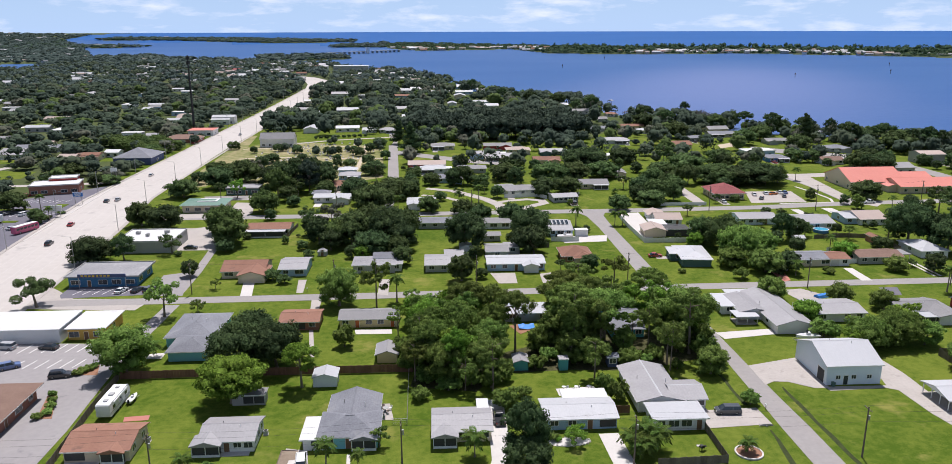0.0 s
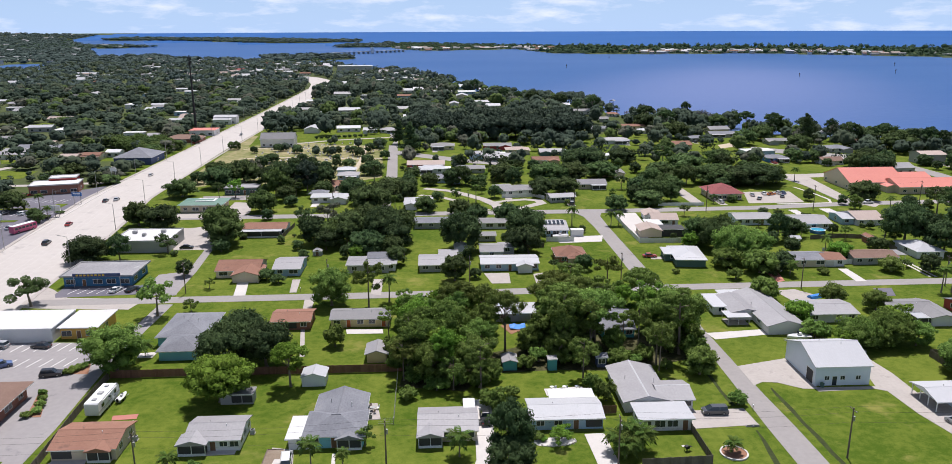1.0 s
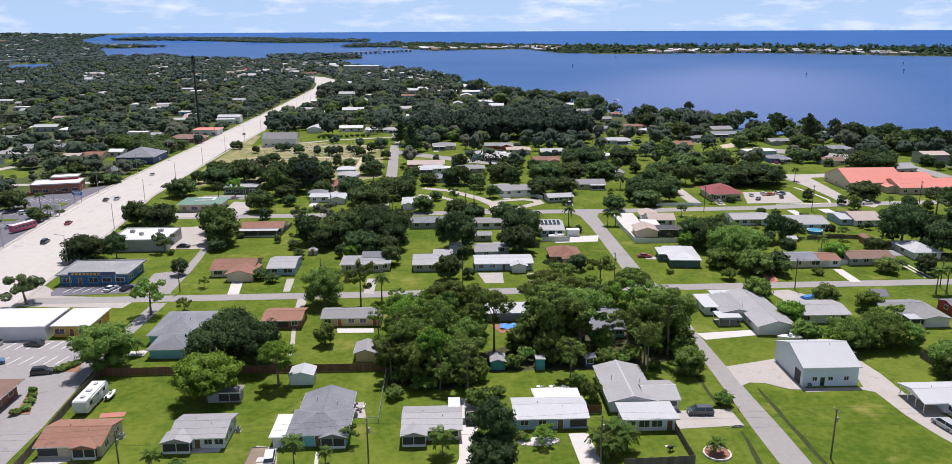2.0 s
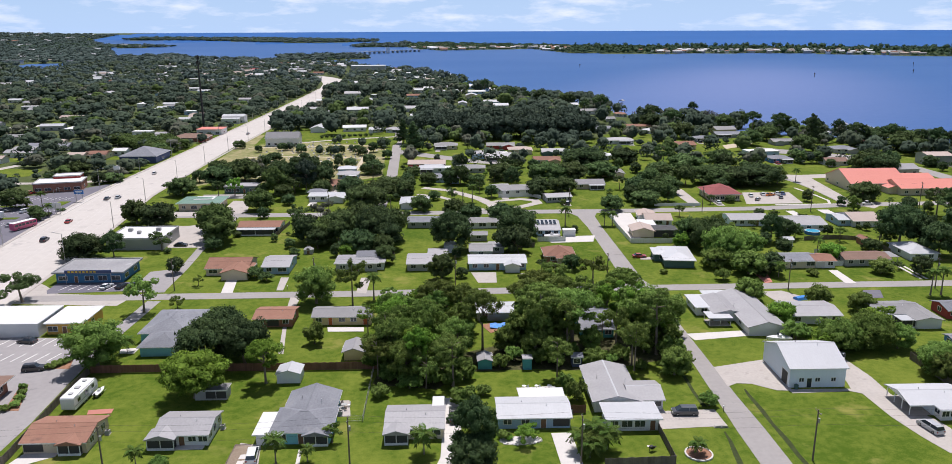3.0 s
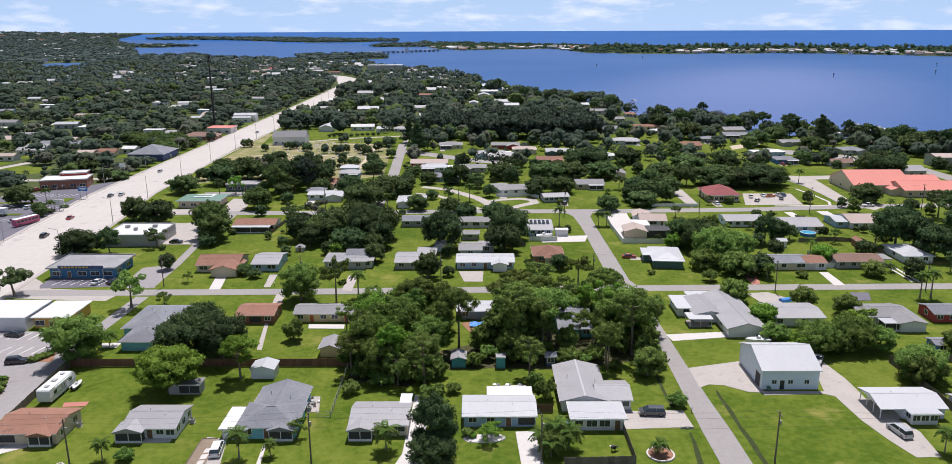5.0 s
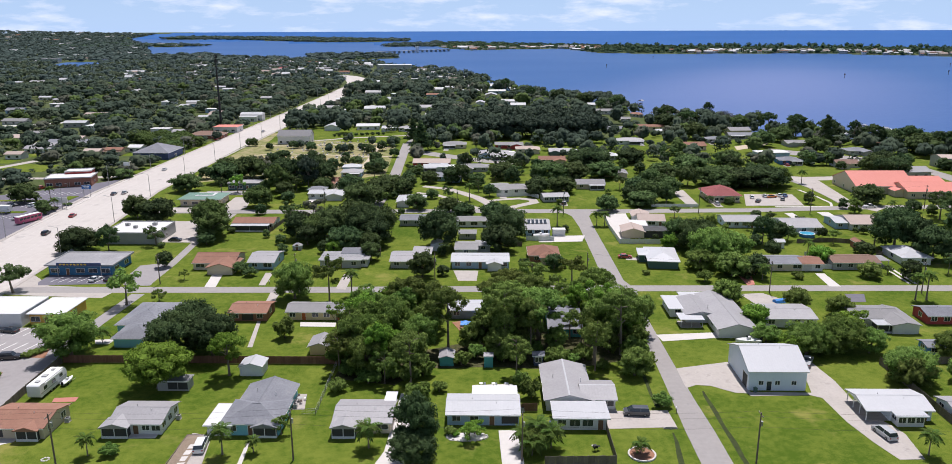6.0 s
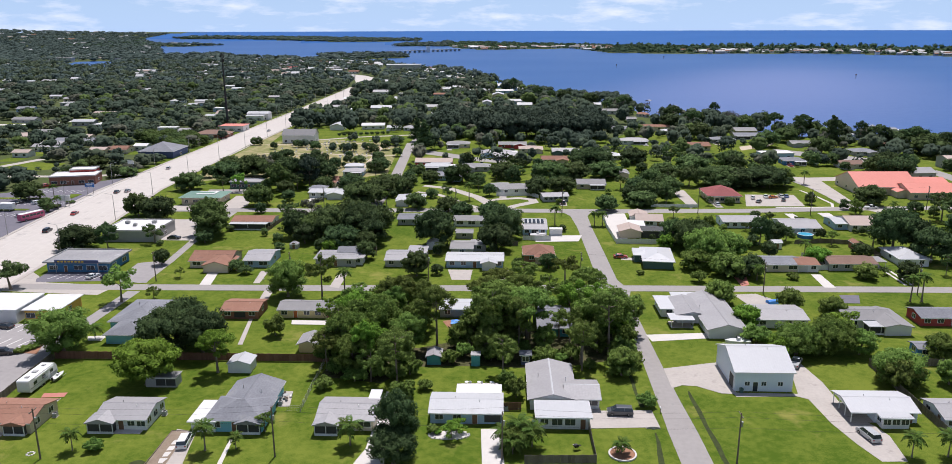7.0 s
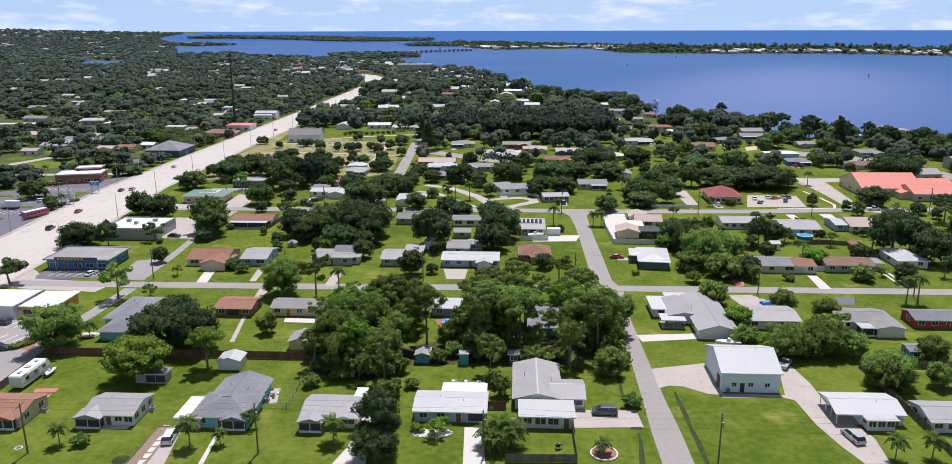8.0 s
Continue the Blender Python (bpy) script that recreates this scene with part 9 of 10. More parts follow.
def sign(x, y, h, w, hh, mat, label, rz=0.0):
    ob = thing("road_sign", x, y, 0, rz, label, "sign", "roadside signs")
    for sx in (-0.35, 0.35):
        part("post", Shape().tube((sx * w, 0, 0), (sx * w, 0, h), 0.12, 0.12, 8), STEEL, ob)
    b = part("board", Shape().box(-w / 2, -0.2, h, w / 2, 0.2, h + hh), mat, ob)
    part("frame", Shape().box(-w / 2 - 0.1, -0.14, h - 0.1, w / 2 + 0.1, 0.14, h).box(-w / 2 - 0.1, -0.14, h + hh, w / 2 + 0.1, 0.14, h + hh + 0.1), TRIM, b)
    part("letter_bar", Shape().box(-w * 0.36, -0.225, h + hh * 0.55, w * 0.36, -0.2, h + hh * 0.75), TRIM, b)
    part("letter_bar", Shape().box(-w * 0.28, -0.225, h + hh * 0.25, w * 0.28, -0.2, h + hh * 0.4), TRIM, b)
    return ob


sign(-157.2, 340.0, 3.6, 4.2, 1.8, SIGNBLUE, "blue roadside sign on two posts")
sign(-156.0, 316.3, 2.6, 5.2, 2.2, W_WHITE, "white roadside sign with red lines")
sign(-159.5, 386.0, 6.5, 3.0, 1.6, W_WHITE, "white roadside sign on tall posts")
shop_sign = thing("shop_sign", -97.5, 223.0, 0.0, 0, "dark shop sign board with yellow lettering bars", "sign")
part("board", Shape().box(-9.0, -0.12, 3.5, 5.0, 0.08, 4.5), W_NAVY, shop_sign)
part("post", Shape().box(-8.9, -0.1, 0.0, -8.7, 0.06, 3.5), STEEL, shop_sign)
part("post", Shape().box(4.7, -0.1, 0.0, 4.9, 0.06, 3.5), STEEL, shop_sign)
for i in range(8):
    part("letter_bar", Shape().box(-8.0 + i * 1.1, -0.16, 3.75, -7.3 + i * 1.1, -0.12, 4.25), SIGNYELLOW, shop_sign)


def bay_lines(name, x0, x1, y0, y1, step, lean, top, label):
    ob = thing(name, (x0 + x1) / 2, (y0 + y1) / 2, 0, 0, label, "road marking", "car park markings", kind="structure")
    n = int((x1 - x0) / step)
    for i in range(n + 1):
        u = x0 + i * step - (x0 + x1) / 2
        h = (y1 - y0) / 2
        part("line", Shape().prism([(u - 0.11, -h), (u + 0.11, -h), (u + 0.11 + lean, h), (u - 0.11 + lean, h)], "z", top - 0.02, top), PAINT, ob)
    return ob


bay_lines("bay_lines", -106, -87, 217.4, 222.4, 2.8, 1.6, 0.07, "white slanting bay lines before the blue shop")
bay_lines("bay_lines", -106, -82, 175.5, 180.5, 2.8, 1.2, 0.06, "white bay lines in the car park")
bay_lines("bay_lines", -106, -82, 166.5, 171.0, 2.8, 1.2, 0.06, "white bay lines in the car park")
bay_lines("bay_lines", -198, -166, 344, 349.5, 2.9, 1.5, 0.07, "white slanting bay lines before the restaurant")
bay_lines("bay_lines", -205, -160, 318, 323, 2.9, 1.5, 0.07, "white slanting bay lines beside the main road")
bay_lines("bay_lines", -200, -158, 297, 302, 2.9, 1.5, 0.07, "white slanting bay lines beside the main road")
for i, (x, y, w, d) in enumerate([(-185, 331, 26, 3.0), (-178, 309, 20, 3.0), (-182, 288, 28, 3.0), (-164, 336, 5, 9)]):
    slab("planted_island", rect(x - w / 2, y - d / 2, x + w / 2, y + d / 2), GRASS, 0.16, "planted kerbed island in the car park", category="island")

# lane markings and verges of the main road
MAIN_Y = (160, 249, 297, 350, 420, 500, 600, 700, 855, 1000)
for off in (-0.62, -0.36, -0.07, 0.07, 0.36, 0.62):
    strip("lane_line", [(main_x(y) + off * main_half(y), y) for y in MAIN_Y], 0.14, FAINT, 0.062, "thin worn lane line on the main road")
for side in (-1, 1):
    strip("pavement", [(main_x(y) + side * (main_half(y) + 0.9), y) for y in MAIN_Y], 1.5, CONCRETE, 0.14, "pale concrete pavement beside the main road")

# headstones
def headstones():
    rng = np.random.default_rng(8)
    s = Shape()
    for i in range(260):
        x, y = rng.uniform(-108, -36), rng.uniform(395, 520)
        if not clear(x, y, 1.0):
            continue
        h = rng.uniform(0.4, 0.9)
        s.box(x - 0.4, y - 0.12, 0, x + 0.4, y + 0.12, h)
        s.box(x - 0.5, y - 1.9, 0, x + 0.5, y - 0.15, 0.1)
    return tagged(new("headstones", s.mesh("headstones", STONE)), "many small pale headstones in a dry cemetery lawn", "headstones", kind="stuff")


headstones()

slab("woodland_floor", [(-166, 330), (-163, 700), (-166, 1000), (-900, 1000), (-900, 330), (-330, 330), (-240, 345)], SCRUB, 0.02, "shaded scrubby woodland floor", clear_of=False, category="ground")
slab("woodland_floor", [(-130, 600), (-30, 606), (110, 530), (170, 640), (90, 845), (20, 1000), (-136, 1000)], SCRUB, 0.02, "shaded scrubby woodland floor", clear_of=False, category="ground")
# leaf litter, darkened further to hold the shade of the trees above
slab("woodland_floor", [(14, 157.5), (30, 158.5), (45, 157), (62, 163), (62, 178), (46, 180), (28, 178), (22, 172), (14, 168), (-4, 170), (-6, 152), (8, 149)], LITTERSHADE, 0.02, "leafy ground with tree shade painted into its dark colour", clear_of=False, category="ground")

# ---- bridge, docks, channel markers ----
bridge = thing("bridge", -205.0, 2453.0, 0, math.degrees(math.atan2(265, 202)), "long low grey road bridge across the bay", "bridge", kind="structure")
part("deck", Shape().box(-170, -5, 5.0, 170, 5, 6.6), W_GREY, bridge)
for i in range(16):
    part("pier", Shape().box(-160 + 21 * i, -4, -5, -157 + 21 * i, 4, 5.0), W_GREY, bridge)
part("bridge_house", Shape().box(-6, -8, 0, 6, -5, 14).box(-7, -9, 14, 7, -4, 18), W_WHITE, bridge)


def dock(x, y, rz, length):
    ob = thing("dock", x, y, -0.9, rz, "weathered wooden dock on posts in the bay", "dock", "docks")
    part("deck", Shape().box(0, -0.9, 1.3, length, 0.9, 1.5), FENCEGREY, ob)
    for i in range(int(length / 4) + 1):
        for s_ in (-1, 1):
            part("post", Shape().tube((i * 4, s_ * 1.0, -3), (i * 4, s_ * 1.0, 2.6), 0.16, 0.14, 6), POLEWOOD, ob)
    part("boat_lift_roof", Shape().prism([(-2.5, 4.0), (2.5, 4.0), (2.5, 4.15), (0, 5.2), (-2.5, 4.15)], "x", length - 7, length), R_LIGHT, ob)
    for s_ in (-2.2, 2.2):
        part("post", Shape().tube((length - 6, s_, -3), (length - 6, s_, 4.0), 0.16, 0.14, 6), POLEWOOD, ob)
    return ob


for x, y, rz, l in ((158, 740, 60, 46), (172, 690, 55, 40), (118, 800, 65, 46), (72, 905, 60, 40), (215, 610, 55, 34), (290, 545, 60, 36)):
    dock(x, y, rz, l)
for x, y in ((560, 1180), (760, 1260), (420, 1900), (250, 1500), (900, 1500)):
    mk = thing("channel_marker", x, y, -0.9, 0, "lone wooden channel marker post in the bay", "marker", "channel markers")
    part("post", Shape().tube((0, 0, -3), (0, 0, 7), 0.35, 0.3, 8), POLEWOOD, mk)
    part("board", Shape().box(-1.0, -0.1, 4.6, 1.0, 0.1, 6.6), FENCE, mk)

# ---- scattered houses in the woods, the far town and on the barrier island ----
def scattered_houses(seed, n, x0, y0, x1, y1, wmin, wmax, h, words, flat=0.15, gap=9.0):
    rng = np.random.default_rng(seed)
    roofs = [R_WHITE, R_LIGHT, R_GREY, R_TAN, R_SLATE, R_WHITE, R_BROWN, R_FLATWHITE, R_LIGHT]
    names = ["white", "light grey", "grey", "tan", "slate-grey", "white", "brown", "white", "light grey"]
    walls = [W_WHITE, W_CREAM, W_GREY, W_SKY, W_WHITE]
    made = 0
    for _ in range(n * 8):
        x, y = rng.uniform(x0, x1), rng.uniform(y0, y1)
        w, d = rng.uniform(wmin, wmax), rng.uniform(wmin * 0.55, wmax * 0.6)
        k = int(rng.integers(len(roofs)))
        if not clear(x, y, gap) or not on_land(np.array([x]), np.array([y]))[0] or not on_land(np.array([x]), np.array([y + d]))[0]:
            continue
        f = rng.uniform() < flat
        far_house(x, y, w, d, h * rng.uniform(0.9, 1.2), R_FLATWHITE if f else roofs[k], walls[int(rng.integers(len(walls)))],
                  "distant %s-roofed %s %s" % ("flat white" if f else names[k], "building" if f else "house", words), rz=float(rng.choice([0, 0, 90, 5])), flat=f)
        made += 1
        if made >= n:
            return


scattered_houses(21, 36, -560, 380, -178, 1000, 11, 19, 3.0, "in the woods")
scattered_houses(22, 25, -140, 560, 190, 1000, 13, 21, 3.0, "among the trees")
scattered_houses(23, 9, 150, 335, 420, 560, 13, 20, 3.0, "near the shore")
town("far_town", "far cluster of white-roofed town buildings along the road", 24, 120, -600, 1120, -190, 1800, 8, 19, 3.6, 3.0)
town("far_town", "far white-roofed houses near the wooded point", 25, 30, -140, 900, 60, 1450, 10, 18, 3.2, 5.0)
town("far_town", "far scattered houses beyond the woods", 26, 90, -1700, 1000, -500, 2600, 9, 17, 3.4, 6.0)
town("far_town", "far pale roofs in the woods near the horizon", 29, 90, -2900, 2200, -1000, 4300, 14, 30, 5.0, 6.0)
town("island_town", "far white beach houses on the barrier island", 27, 125, 590, 2010, 1240, 2480, 9, 26, 5.5, 1.0)
town("island_town", "far scattered houses on the wooded end of the barrier island", 30, 16, 1240, 1800, 1900, 2300, 10, 22, 4.5, 4.0)
town("island_town", "far reddish and white buildings beside the bridge", 28, 60, -150, 2620, 420, 3000, 10, 28, 5.0, 1.0)

# ---- garden trees scattered through the middle distance ----
ROADS = [(a, b, c, d) for a, b, c, d in OCC if c - a < 40 and d - b < 40]


def clear_road(x, y, r):
    return not any(a - r < x < c + r and b - r < y < d + r for a, b, c, d in ROADS) and not any(abs(x - a) < w / 2 + 0.8 and abs(y - b) < d / 2 + 0.8 for a, b, w, d in PLOTS)


BELT = []


def garden_trees():
    rng = np.random.default_rng(31)
    spots = (scatter(32, -112, 322, 30, 395, 9.5, 5, 11, gap=3.2, density=0.55) + scatter(33, -15, 322, 200, 560, 9.2, 4.5, 11.5, gap=2.6, density=0.5)
             + scatter(34, 200, 232, 430, 560, 9.5, 5, 12, gap=3.0, density=0.7, spread=(0.8, 1.4)) + scatter(38, -15, 400, 200, 560, 11.0, 7, 13, gap=2.0, density=0.28, spread=(0.8, 1.4)) + scatter(35, 78, 222, 200, 300, 11.0, 3, 7, gap=3.5, density=0.38)
             + scatter(36, -70, 222, 60, 300, 12.0, 3, 7, gap=3.5, density=0.22) + scatter(37, -112, 395, -36, 540, 12.0, 4, 7, gap=2.0, density=0.3))
    extra = []
    for x, y, w, d in PLOTS:                    # shrubs and small trees round the houses farther off
        if 220 < y < 560:
            for side in (-1, 1, -1, 1, 0):
                u = x + side * (w / 2 + rng.uniform(-1.5, 4)) + rng.uniform(-2, 2)
                v = y + rng.uniform(-d / 2 - 8, -d / 2 - 1.5) if rng.uniform() < 0.75 else y + d / 2 + rng.uniform(2, 6)
                s = rng.uniform(2.2, 7.5) if y > 320 else rng.uniform(1.5, 4.5)
                if rng.uniform() < (0.6 if y > 320 else 0.4) and clear_road(u, v, 1.2) and not (194 < u < 264 and 328 < v < 376) and not (84 < u < 98 and 294 < v < 304) and not (2 < u < 10 and 240 < v < 250):
                    extra.append((u, v, 0, s, s * rng.uniform(0.9, 1.4)))
    seen = [(a, b, c, d) for a, b, c, d in PLOTS if 322 < b < 520 and -60 < a < 130]
    for x, y, _, h, w in spots + extra:
        if any(abs(x - a) < c / 2 + 0.35 * w and 0 < b - y < 6 * max(h - 1.5, 0.5) for a, b, c, d in seen) and rng.uniform() < 0.8:
            continue                            # gardens before the bungalows stay open
        if y > 415:
            BELT.append((x, y, 0.0, h, min(w, 11.5)))
            continue
        if h < 3.0:
            tree(x, y, h, w * 1.2, "bush", "leaf" if rng.uniform() < 0.4 else "mid")
            continue
        q = rng.uniform()
        if q < 0.06:
            palm(x, y, rng.uniform(4, 8), rng.uniform(1.8, 2.6), 11)
        else:
            kind = "oak" if q < 0.35 else "dense" if q < 0.8 else "airy" if q < 0.9 else "pine"
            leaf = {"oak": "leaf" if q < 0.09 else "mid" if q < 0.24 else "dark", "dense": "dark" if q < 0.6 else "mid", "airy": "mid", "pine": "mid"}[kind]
            tree(x, y, h * (1.35 if kind == "pine" else 1.0), min(w, 11.5), kind, leaf)


def driveways():
    """Pale drives, and a few parked cars, before the houses farther off."""
    rng = np.random.default_rng(52)
    paints = [(CAR_WHITE, "white"), (CAR_SILVER, "silver"), (CAR_BLACK, "black"), (CAR_RED, "red"), (CAR_BLUE, "blue"), (CAR_GREY, "dark grey")]
    cars = 0
    for x, y, w, d in PLOTS:
        if y < 322 or y > 560 or rng.uniform() < 0.35:
            continue
        u = x + rng.choice([-1, 1]) * (w / 2 - 2.2)
        n = rng.uniform(6, 11)
        if not all(not (a - 1.6 < u < c + 1.6 and b - 0.5 < v < e + 0.5) for a, b, c, e in ROADS for v in (y - d / 2 - n + 1, y - d / 2 - n / 2 - 2) if not (abs(x - (a + c) / 2) < 1 and abs(y - (b + e) / 2) < 1)):
            continue
        slab("driveway", rect(u - 1.6, y - d / 2 - n, u + 1.6, y - d / 2 - 0.1), CONCRETE if rng.uniform() < 0.6 else WHITECON, 0.057, "short pale concrete drive before a bungalow", category="pavement")
        if rng.uniform() < 0.4 and cars < 12:
            m, c = paints[int(rng.integers(6))]
            car(u, y - d / 2 - n * 0.5, 90, m, c + " car parked on a bungalow drive", ["sedan", "suv", "van"][int(rng.integers(3))])
            cars += 1


driveways()
garden_trees()

# ---- small yard things ----
def chair(x, y, rz, mat, label="white plastic garden chair on a patio"):
    ob = thing("garden_chair", x, y, 0.06, rz, label, "chair", "garden chairs")
    part("seat", Shape().box(-0.25, -0.25, 0.4, 0.25, 0.25, 0.45), mat, ob)
    part("backrest", Shape().add([(-0.25, 0.2, 0.45), (0.25, 0.2, 0.45), (0.25, 0.25, 0.45), (-0.25, 0.25, 0.45), (-0.25, 0.34, 0.95), (0.25, 0.34, 0.95), (0.25, 0.38, 0.95), (-0.25, 0.38, 0.95)],
                                 [(3, 2, 1, 0), (4, 5, 6, 7), (0, 1, 5, 4), (1, 2, 6, 5), (2, 3, 7, 6), (3, 0, 4, 7)]), mat, ob)
    for sx in (-0.22, 0.22):
        for sy in (-0.22, 0.22):
            part("leg", Shape().box(sx - 0.025, sy - 0.025, 0, sx + 0.025, sy + 0.025, 0.4), mat, ob)
    return ob


def table(x, y, r, mat, label):
    ob = thing("garden_table", x, y, 0.06, 0, label, "table")
    part("tabletop", Shape().tube((0, 0, 0.7), (0, 0, 0.75), r, r, 18), mat, ob)
    part("pedestal", Shape().tube((0, 0, 0), (0, 0, 0.7), 0.06, 0.05, 8), STEEL, ob)
    part("foot", Shape().tube((0, 0, 0), (0, 0, 0.05), 0.35, 0.3, 12), STEEL, ob)
    return ob


PADX, PADY = -9.2, 141.5
table(PADX - 1.5, PADY, 0.6, W_GREY, "round grey garden table on a concrete pad")
for i in range(4):
    a = i * 1.571 + 0.4
    chair(PADX - 1.5 + 1.05 * math.cos(a), PADY + 1.05 * math.sin(a), math.degrees(a) - 90, (W_WHITE, R_TAN)[i % 2])
for i in range(5):
    chair(27.5 + 1.3 * i, 146.6 + 0.4 * (i % 2), 10 * i, W_WHITE, "white plastic garden chair behind the house")


def bin_(x, y, mat, label):
    ob = thing("wheeled_bin", x, y, 0.05, 15, label, "bin", "wheeled bins")
    part("body", Shape().add([(-0.25, -0.3, 0.08), (0.25, -0.3, 0.08), (0.25, 0.25, 0.08), (-0.25, 0.25, 0.08), (-0.3, -0.35, 1.0), (0.3, -0.35, 1.0), (0.3, 0.35, 1.0), (-0.3, 0.35, 1.0)],
                             [(3, 2, 1, 0), (4, 5, 6, 7), (0, 1, 5, 4), (1, 2, 6, 5), (2, 3, 7, 6), (3, 0, 4, 7)]), mat, ob)
    part("lid", Shape().box(-0.32, -0.37, 1.0, 0.32, 0.38, 1.07), mat, ob)
    for s in (-0.27, 0.27):
        part("wheel", Shape().tube((s - 0.04, 0.3, 0.12), (s + 0.04, 0.3, 0.12), 0.12, 0.12, 10), BLACK, ob)
    return ob


bin_(84.9, 146.5, W_GREEN, "dark green wheeled bin beside the workshop")
bin_(40.6, 131.5, W_NAVY, "dark blue wheeled bin beside the house")


def cooler(x, y, rz=0):
    ob = thing("air_conditioner", x, y, 0.0, rz, "grey outdoor air conditioning unit beside a wall", "air conditioner", "air conditioners")
    part("plinth", Shape().box(-0.5, -0.5, 0, 0.5, 0.5, 0.1), CONCRETE, ob)
    part("casing", Shape().box(-0.4, -0.4, 0.1, 0.4, 0.4, 0.9), W_GREY, ob)
    part("fan_grille", Shape().tube((0, 0, 0.9), (0, 0, 0.94), 0.33, 0.33, 14), BLACK, ob)
    return ob


for x, y, w, d in PLOTS[:9]:
    cooler(x + w / 2 + 0.9, y + d * 0.22)


def mailbox(x, y):
    ob = thing("mailbox", x, y, 0, 0, "white mailbox on a short wooden post", "mailbox", "mailboxes")
    part("post", Shape().box(-0.05, -0.05, 0, 0.05, 0.05, 1.0), POLEWOOD, ob)
    part("box", Shape().prism([(-0.1, 1.0), (0.1, 1.0), (0.1, 1.15), (0.06, 1.23), (-0.06, 1.23), (-0.1, 1.15)], "y", -0.25, 0.25), W_WHITE, ob)
    return ob


for x, y in ((66.2, 137.5), (66.4, 168.0), (95.0, 210.3), (-38.0, 216.0)):
    mailbox(x, y)
culvert = thing("culvert", 63.6, 131.2, 0, 0, "small pale concrete culvert head at a ditch", "culvert")
part("headwall", Shape().prism([(-1.6, -0.3), (1.6, -0.3), (1.2, 0.3), (0.5, 0.45), (-0.5, 0.45), (-1.2, 0.3)], "y", -0.25, 0.25), CONCRETE, culvert)
part("pipe", Shape().tube((0, -0.5, 0.05), (0, 0.5, 0.05), 0.25, 0.25, 12), STEEL, culvert)
bed = thing("flower_bed", 24.4, 127.4, 0, 0, "oval bed of pale stones before the pale blue house", "flower bed")
part("gravel", Shape().prism([(-4.0, -0.2), (-3.0, 1.1), (-0.5, 1.5), (3.2, 1.4), (3.9, 0.0), (2.6, -1.2), (-0.8, -1.7), (-3.2, -1.3)], "z", -0.05, 0.1), WHITECON, bed)
rng1 = np.random.default_rng(8)
for i in range(22):
    a = i * 0.2856
    u, v, r = 3.9 * math.cos(a), 1.5 * math.sin(a), float(rng1.uniform(0.16, 0.3))
    part("stone", Shape().tube((u, v, -0.03), (u, v, 0.1 + r * 0.6), r, r * 0.6, 6), (WHITECON, STONE, CONCRETE)[i % 3], bed)
tree(21.0, 128.6, 1.7, 2.2, "bush", "leaf", "small dark green shrub in a stone bed")
tree(22.3, 127.9, 1.2, 1.7, "bush", "light", "small yellow-green shrub in a stone bed")
tree(25.8, 128.4, 3.2, 4.6, "airy", "light", "thin spreading shrub in a stone bed")
grill = thing("barbecue_grill", 48.0, 122.9, 0.0, 20, "black barbecue grill on a small lawn", "grill")
part("firebox", Shape().prism([(-0.45, 0.8), (-0.32, 0.6), (0.32, 0.6), (0.45, 0.8)], "y", -0.3, 0.3), BLACK, grill)
part("lid", Shape().prism([(-0.45, 0.81), (0.45, 0.81), (0.36, 1.05), (0.15, 1.15), (-0.15, 1.15), (-0.36, 1.05)], "y", -0.3, 0.3), DARKSTEEL, grill)
part("side_shelf", Shape().box(0.46, -0.25, 0.78, 0.95, 0.25, 0.82), BLACK, grill)
for sx in (-0.3, 0.3):
    for sy in (-0.24, 0.24):
        part("leg", Shape().box(sx - 0.03, sy - 0.03, 0, sx + 0.03, sy + 0.03, 0.62), BLACK, grill)
slab("stepping_slab", rect(47.6, 124.3, 48.5, 124.9), WHITECON, 0.06, "single white paving slab on a lawn", category="slab")
slab("driveway", [(-69.0, 112.0), (-64.2, 112.0), (-64.6, 122.0), (-60.6, 124.6), (-60.8, 126.0), (-66.8, 125.9), (-67.9, 122.0)], WHITECON, 0.052, "pale concrete drive before a carport", category="pavement")
slab("patio_slab", [(25.2, 149.2), (33.6, 149.8), (34.0, 146.2), (25.4, 145.9)], WHITECON, 0.05, "white concrete patio behind the pale blue house", category="pavement")
for i in range(3):
    table(26.8 + 2.7 * i, 148.6, 0.45, W_WHITE, "round white garden table on a patio")
    chair(27.6 + 2.7 * i, 148.2, 40 * i, W_WHITE, "white plastic garden chair on a patio")
boat(-63.6, 149.2, 86, "small white boat on a trailer beside a travel trailer").scale = (0.62, 0.62, 0.62)

# ---- more of the car park beside the main road ----
strip("kerb", [(-150.4, 278.3), (-152.2, 305.4)], 0.6, WHITECON, 0.2, "pale concrete kerb along a car park")
strip("kerb", [(-152.6, 313.5), (-154.8, 346.7), (-157.0, 385.9)], 0.6, WHITECON, 0.2, "pale concrete kerb along a car park")
for x, y in ((-189.9, 328.3), (-186.7, 328.9), (-183.5, 329.5), (-180.4, 330.1), (-177.2, 330.8), (-174.0, 331.4), (-170.8, 332.0), (-167.6, 332.6)):
    stop = thing("wheel_stop", x, y, 0.045, 62, "short white concrete wheel stop in a car park", "wheel stop", "wheel stops")
    part("block", Shape().prism([(-0.12, 0), (0.12, 0), (0.08, 0.3), (-0.08, 0.3)], "x", -1.1, 1.1), WHITECON, stop)
truck = thing("box_truck", -176.9, 307.1, 0.05, 178, "white box truck parked in the car park", "truck")
